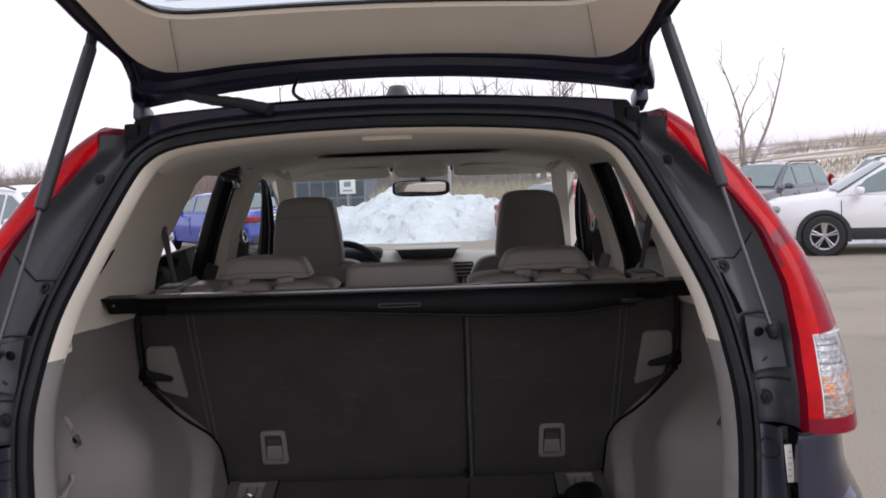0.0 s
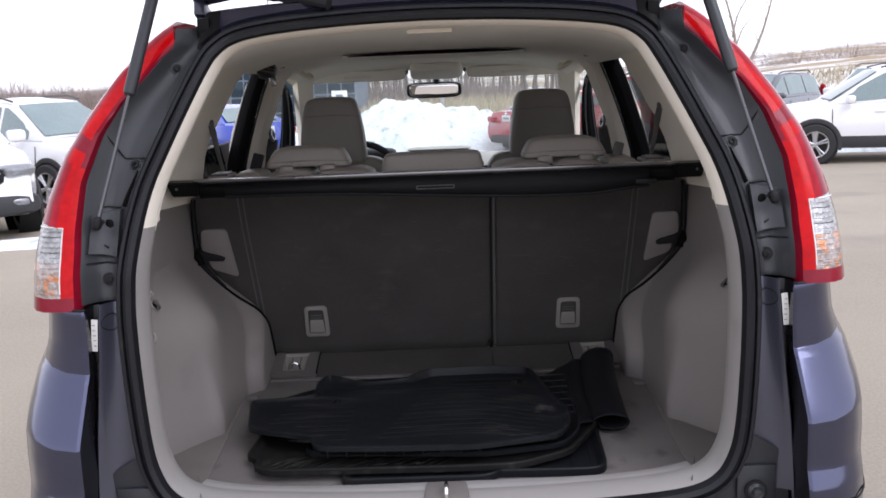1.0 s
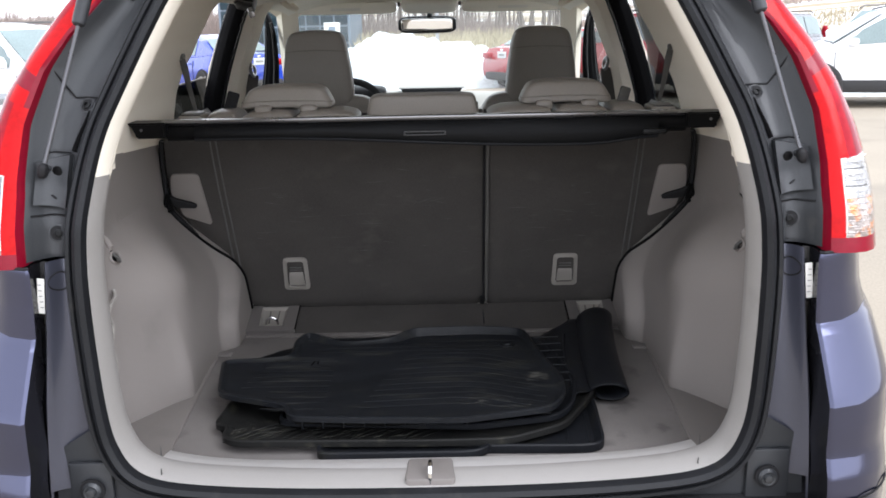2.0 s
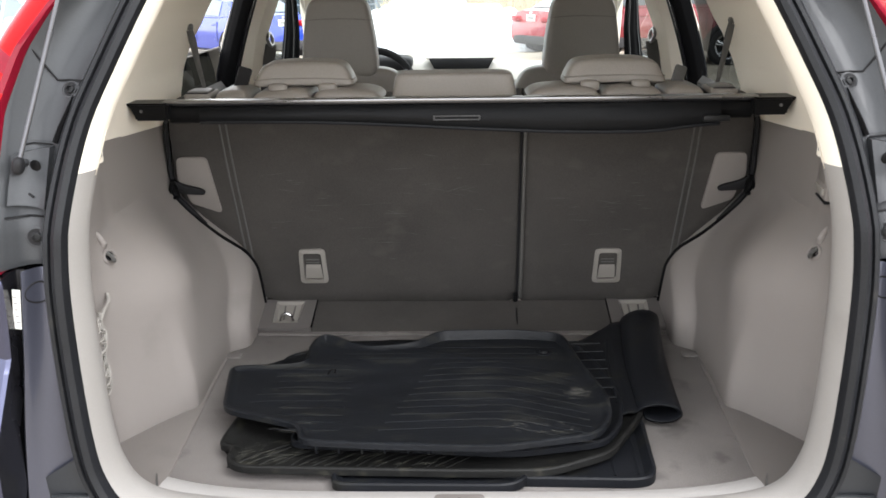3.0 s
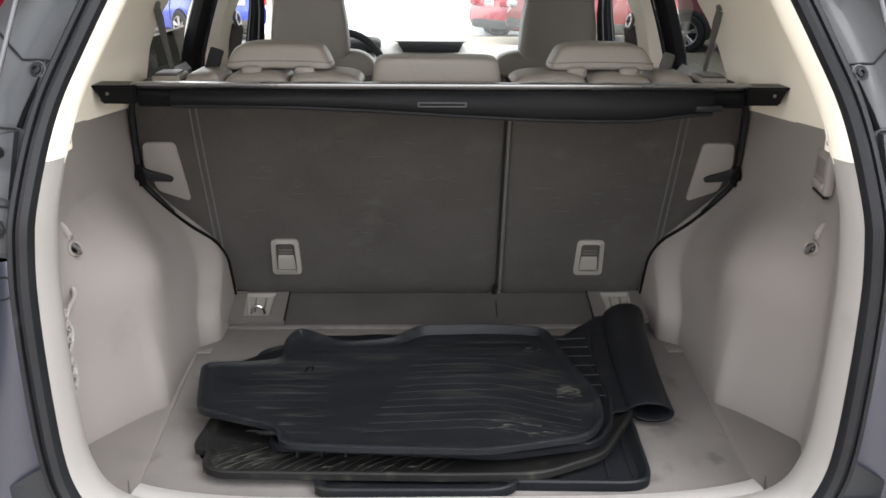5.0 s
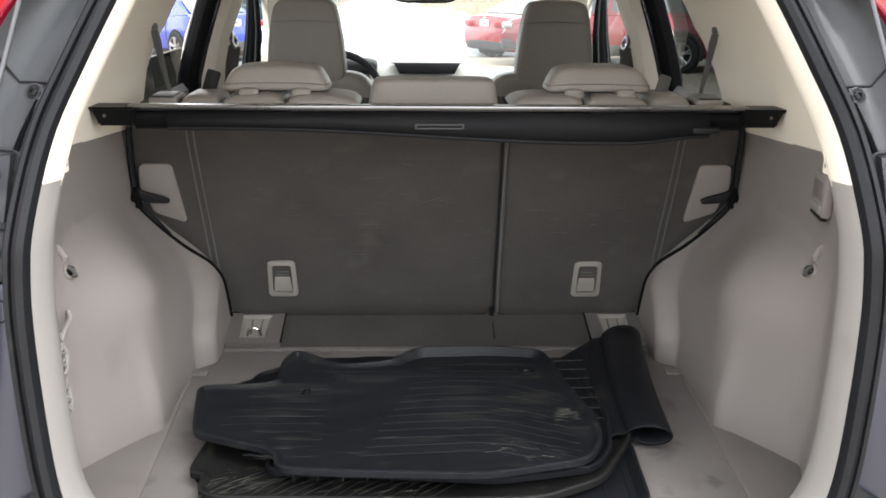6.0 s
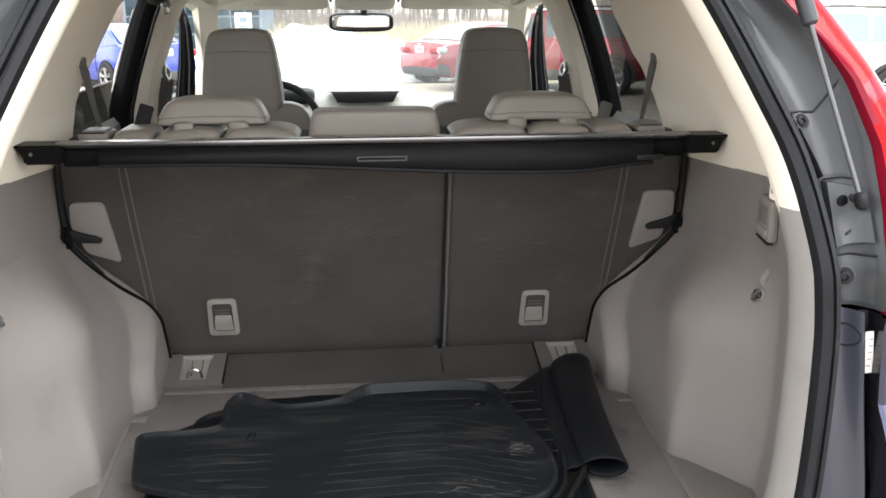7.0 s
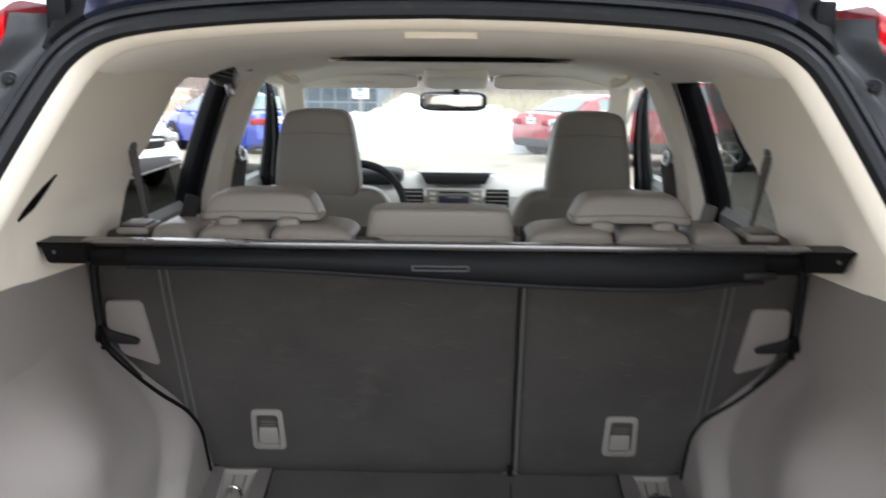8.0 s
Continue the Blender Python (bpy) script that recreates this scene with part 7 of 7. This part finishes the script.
def parked_car(kind, body_paint, m, label, window=DARK_GLASS, cladding=True):
    """A whole parked car: body, cabin, windows, lamps, wheels."""
    b = BODIES[kind]
    car = thing("parked_car", m, label, "car", "parked cars")
    H, L = b["half"], b["length"] / 2

    def wide(y):
        return H * (1 - 0.22 * ease(L - 0.75, L + 0.05, abs(y)) ** 1.5)
    bm_ = bmesh.new()
    rows_ = []
    for i in range(41):
        y = -L + 2 * L * i / 40
        w, top = wide(y), lerp_table(b["deck"], y)
        lo = b["low"] + 0.12 * ease(L - 0.5, L, abs(y))
        mid = lo + (top - lo) * 0.55
        sect = [(0, lo), (w * 0.86, lo), (w * 0.96, lo + 0.06), (w, mid - 0.08), (w * 0.995, mid + 0.06), (w * 0.965, top - 0.10), (w * 0.91, top - 0.02), (w * 0.82, top + 0.012), (w * 0.4, top + 0.035), (0, top + 0.042)]
        rows_.append([(x, y, z) for x, z in sect] + [(-x, y, z) for x, z in sect[-2:0:-1]])
    grid(bm_, rows_, close_v=True, cap=True)
    body = part("body", bm_, body_paint, car)
    # cabin
    roof = b["roof"]
    y0, y1 = roof[0][0], roof[-1][0]

    def cab(y, v):
        """A point on the cabin's side at height share v."""
        bt, rt = lerp_table(b["deck"], y) - 0.01, lerp_table(roof, y)
        z = bt + (rt - bt) * v
        w = wide(y) * 0.90 - 0.24 * (z - bt) / 0.6 * 0.9
        return w, z
    bm_ = bmesh.new()
    rows_ = []
    for i in range(37):
        y = y0 + (y1 - y0) * i / 36
        pts = [cab(y, v) for v in (0, 0.35, 0.7, 0.9)]
        rt = lerp_table(roof, y)
        w3 = pts[-1][0]
        pts += [(w3 * 0.93, rt - 0.012), (w3 * 0.6, rt + 0.015), (0, rt + 0.025)]
        rows_.append([(x, y, z) for x, z in pts] + [(-x, y, z) for x, z in pts[-2::-1]])
    grid(bm_, rows_)
    cabin = part("cabin", bm_, body_paint, car)
    # side windows
    rear_q = roof[1][0] + 0.12
    cuts = [(rear_q, -0.95), (-0.88, 0.02), (0.10, roof[-1][0] - 0.32)] if kind == "suv" else [(rear_q + 0.1, 0.0), (0.08, roof[-1][0] - 0.38)]
    for s in (-1, 1):
        for a, c in cuts:
            bm_ = bmesh.new()
            rows_ = []
            for i in range(9):
                y = a + (c - a) * i / 8
                top = 0.86 if lerp_table(roof, y) - lerp_table(b["deck"], y) > 0.3 else 0.7
                rows_.append([(s * (cab(y, v)[0] + 0.008), y, cab(y, v)[1]) for v in (0.10, 0.4, 0.65, top)])
            grid(bm_, rows_)
            part("side_window", bm_, window, cabin, "dark side window", solid=0.006)
    # front and rear screens
    for (ya, yb, nm) in ((roof[-1][0] - 0.06, roof[-2][0] + 0.10, "windscreen"), (roof[0][0] + 0.04, roof[1][0] - 0.02, "rear_window")):
        bm_ = bmesh.new()
        rows_ = []
        for i in range(6):
            y = ya + (yb - ya) * i / 5
            rt = lerp_table(roof, y)
            w = (wide(y) * 0.90 - 0.216 * (rt - lerp_table(b["deck"], y)) / 0.6) * 0.86
            d = 0.03 if nm == "windscreen" else -0.03
            rows_.append([(u * w, y + d * (1 - u * u), rt + 0.034 - 0.012 * u * u) for u in (-1, -0.6, -0.2, 0.2, 0.6, 1)])
        grid(bm_, rows_)
        part(nm, bm_, window, cabin, "car screen glass", solid=0.006)
    # lower cladding, arches and wheels
    hb = b["base"] / 2
    for s in (-1, 1):
        if cladding:
            part("sill_cladding", rbox((0.04, b["base"] - 0.7, 0.20), (s * H * 0.985, 0, b["low"] + 0.12), 0.012), CLADDING, car, "black sill cladding")
        for y in (-hb, hb):
            arch = [Vector((s * (wide(y) * 1.0 + 0.004), y + (b["r"] + 0.055) * math.cos(a), b["r"] + (b["r"] + 0.055) * math.sin(a))) for a in np.linspace(-0.25, math.pi + 0.25, 20)]
            ar = part("wheel_arch", tube(arch, 0.045 if cladding else 0.02, 8, flat=0.5), CLADDING if cladding else body_paint, car)
            mm = Matrix.Translation((s * (wide(y) - 0.03), y, b["r"])) @ Matrix.Rotation(s * math.pi / 2, 4, "Y")
            part("wheel_well", lathe([(0, 0.035), (b["r"] + 0.05, 0.035), (b["r"] + 0.05, -0.2)], 26, mm), BLACK_PLASTIC, ar)
            wheel_on(car, s * (wide(y) - 0.075 + 0.03), y, b["r"], s)
        for y in (-0.9, 0.1, 1.05):
            zt = lerp_table(b["deck"], y)
            part("door_joint", tube([(s * (wide(y) * 0.972 + 0.002), y, zt - 0.09), (s * (wide(y) + 0.001), y, zt - 0.3), (s * (wide(y) * 0.998 + 0.001), y - 0.02, b["low"] + 0.24)], 0.006, 5), BLACK_PLASTIC, body)
        for y in (-0.72, 0.28):
            part("door_handle", rbox((0.03, 0.18, 0.025), (s * (wide(y) * 0.985), y, lerp_table(b["deck"], y) - 0.16), 0.01), body_paint, body)
        mi = part("door_mirror", cushion((0.11, 0.07, 0.075), (s * (H + 0.06), 0.78, lerp_table(b["deck"], 0.78) + 0.06), 0.5, 0.5, nu=10, nv=14), body_paint, car, "door mirror")
        part("mirror_glass", rbox((0.17, 0.01, 0.11), (s * (H + 0.06), 0.715, lerp_table(b["deck"], 0.78) + 0.06), 0.02), MIRROR, mi)
        # lamps
        zf = lerp_table(b["deck"], L - 0.25)
        part("headlight", cushion((0.20, 0.17, 0.075), (s * wide(L - 0.15) * 0.78, L - 0.17, zf - 0.13), 0.6, 0.5, Matrix.Rotation(-s * 0.5, 4, "Z"), nu=10, nv=16), HEADLIGHT, car, "clear headlight")
        if kind == "suv":
            part("rear_lamp", cushion((0.07, 0.07, 0.24), (s * wide(-L + 0.1) * 0.95, -L + 0.13, 1.08), 0.5, 0.5, nu=10, nv=14), RED_LENS, car, "red rear lamp")
        else:
            part("rear_lamp", cushion((0.22, 0.10, 0.075), (s * wide(-L + 0.1) * 0.80, -L + 0.07, 0.83), 0.5, 0.5, Matrix.Rotation(s * 0.35, 4, "Z"), nu=10, nv=16), RED_LENS, car, "red rear lamp")
        part("fog_lamp", cushion((0.11, 0.05, 0.045), (s * wide(L) * 0.80, L - 0.02, b["low"] + 0.20), 0.6, 0.6, nu=8, nv=12), STEEL, car, "fog lamp in the lower bumper")
        if kind == "suv":
            part("roof_rail", tube([(s * 0.60, -1.6, 1.64), (s * 0.61, -1.4, 1.70), (s * 0.62, 0.0, 1.70), (s * 0.62, 0.25, 1.645)], 0.018, 6), GREY_DARK, cabin)
    zf = lerp_table(b["deck"], L - 0.06)
    g = part("grille", cushion((0.46, 0.05, 0.10), (0, L - 0.025, zf - 0.06), 0.4, 0.4, nu=10, nv=18), BLACK_PLASTIC, car, "black grille")
    part("grille_bar", cushion((0.42, 0.02, 0.02), (0, L + 0.02, zf - 0.03), 0.6, 0.5, nu=8, nv=14), CHROME, g, "chrome bar")
    part("lower_grille", cushion((0.83, 0.26, 0.125) if kind == "suv" else (0.62, 0.05, 0.07), (0, L - 0.225 if kind == "suv" else L - 0.02, b["low"] + 0.17), 0.4, 0.42, nu=10, nv=28), CLADDING, car, "black lower front bumper")
    part("rear_valance", cushion((0.62, 0.06, 0.10), (0, -L + 0.02, b["low"] + 0.16), 0.4, 0.4, nu=8, nv=18), CLADDING, car, "black rear valance")
    pl = part("rear_plate", rbox((0.30, 0.012, 0.15), (0, -L - 0.006, 0.86 if kind == "sedan" else 0.80), 0.004), PLATE, car, "pale plate with bars")
    part("plate_bar", rbox((0.20, 0.004, 0.05), (0, -L - 0.013, 0.86 if kind == "sedan" else 0.80), 0.0), INK, pl)
    part("rear_badge", rbox((0.09, 0.012, 0.05), (0, -L - 0.004, 0.97 if kind == "sedan" else 1.0), 0.006), CHROME, car)
    return car


def heading(x, y, hx, hy):
    return pose(x, y, lot(x, y), 0, 0, math.degrees(math.atan2(-hx, hy)))


parked_car("suv", WHITE_P, heading(8.04, 14.9, -0.97, 0.24), "white suv with black arch cladding parked side-on", PALE_GLASS)
parked_car("suv", GREY_P, heading(8.3, 22.4, -0.72, -0.69), "dark grey suv parked facing the lane", PALE_GLASS)
parked_car("suv", WHITE_P, heading(10.0, 19.0, -0.75, -0.66), "white suv parked behind another white one", PALE_GLASS)
parked_car("suv", WHITE_P, heading(-6.47, 9.5, 0.62, -0.785), "white suv with a dark grille and lower bumper", PALE_GLASS)
parked_car("suv", WHITE_P, heading(-6.6, 13.4, 0.85, -0.50), "white suv parked in a row beside another", PALE_GLASS)
parked_car("sedan", BLUE_P, heading(-5.56, 21.19, -0.68, 0.733), "bright blue sedan with red rear lamps", PALE_GLASS, False)
parked_car("sedan", RED_P, heading(3.42, 21.9, 0.80, 0.60), "red sedan parked beside the snow heap", PALE_GLASS, False)
parked_car("suv", DARKRED_P, heading(4.1, 17.9, -0.94, 0.342), "dark red suv with black cladding")

# the open car's own wheels
for sx in (-1, 1):
    for y in (0.90, 3.52):
        wheel_on(suv, sx * 0.815, y, 0.352, sx, "black tyre on a silver rim")
        arch = [Vector((sx * 0.935, y + 0.40 * math.cos(a), 0.352 + 0.40 * math.sin(a))) for a in np.linspace(-0.25, math.pi + 0.25, 20)]
        part("arch_cladding", tube(arch, 0.04, 8, flat=0.5), CLADDING, suv, "black wheel arch cladding")
        mm = Matrix.Translation((sx * 0.90, y, 0.352)) @ Matrix.Rotation(sx * math.pi / 2, 4, "Y")
        part("wheel_well", lathe([(0, 0.034), (0.40, 0.034), (0.40, -0.12)], 26, mm), BLACK_PLASTIC, suv)
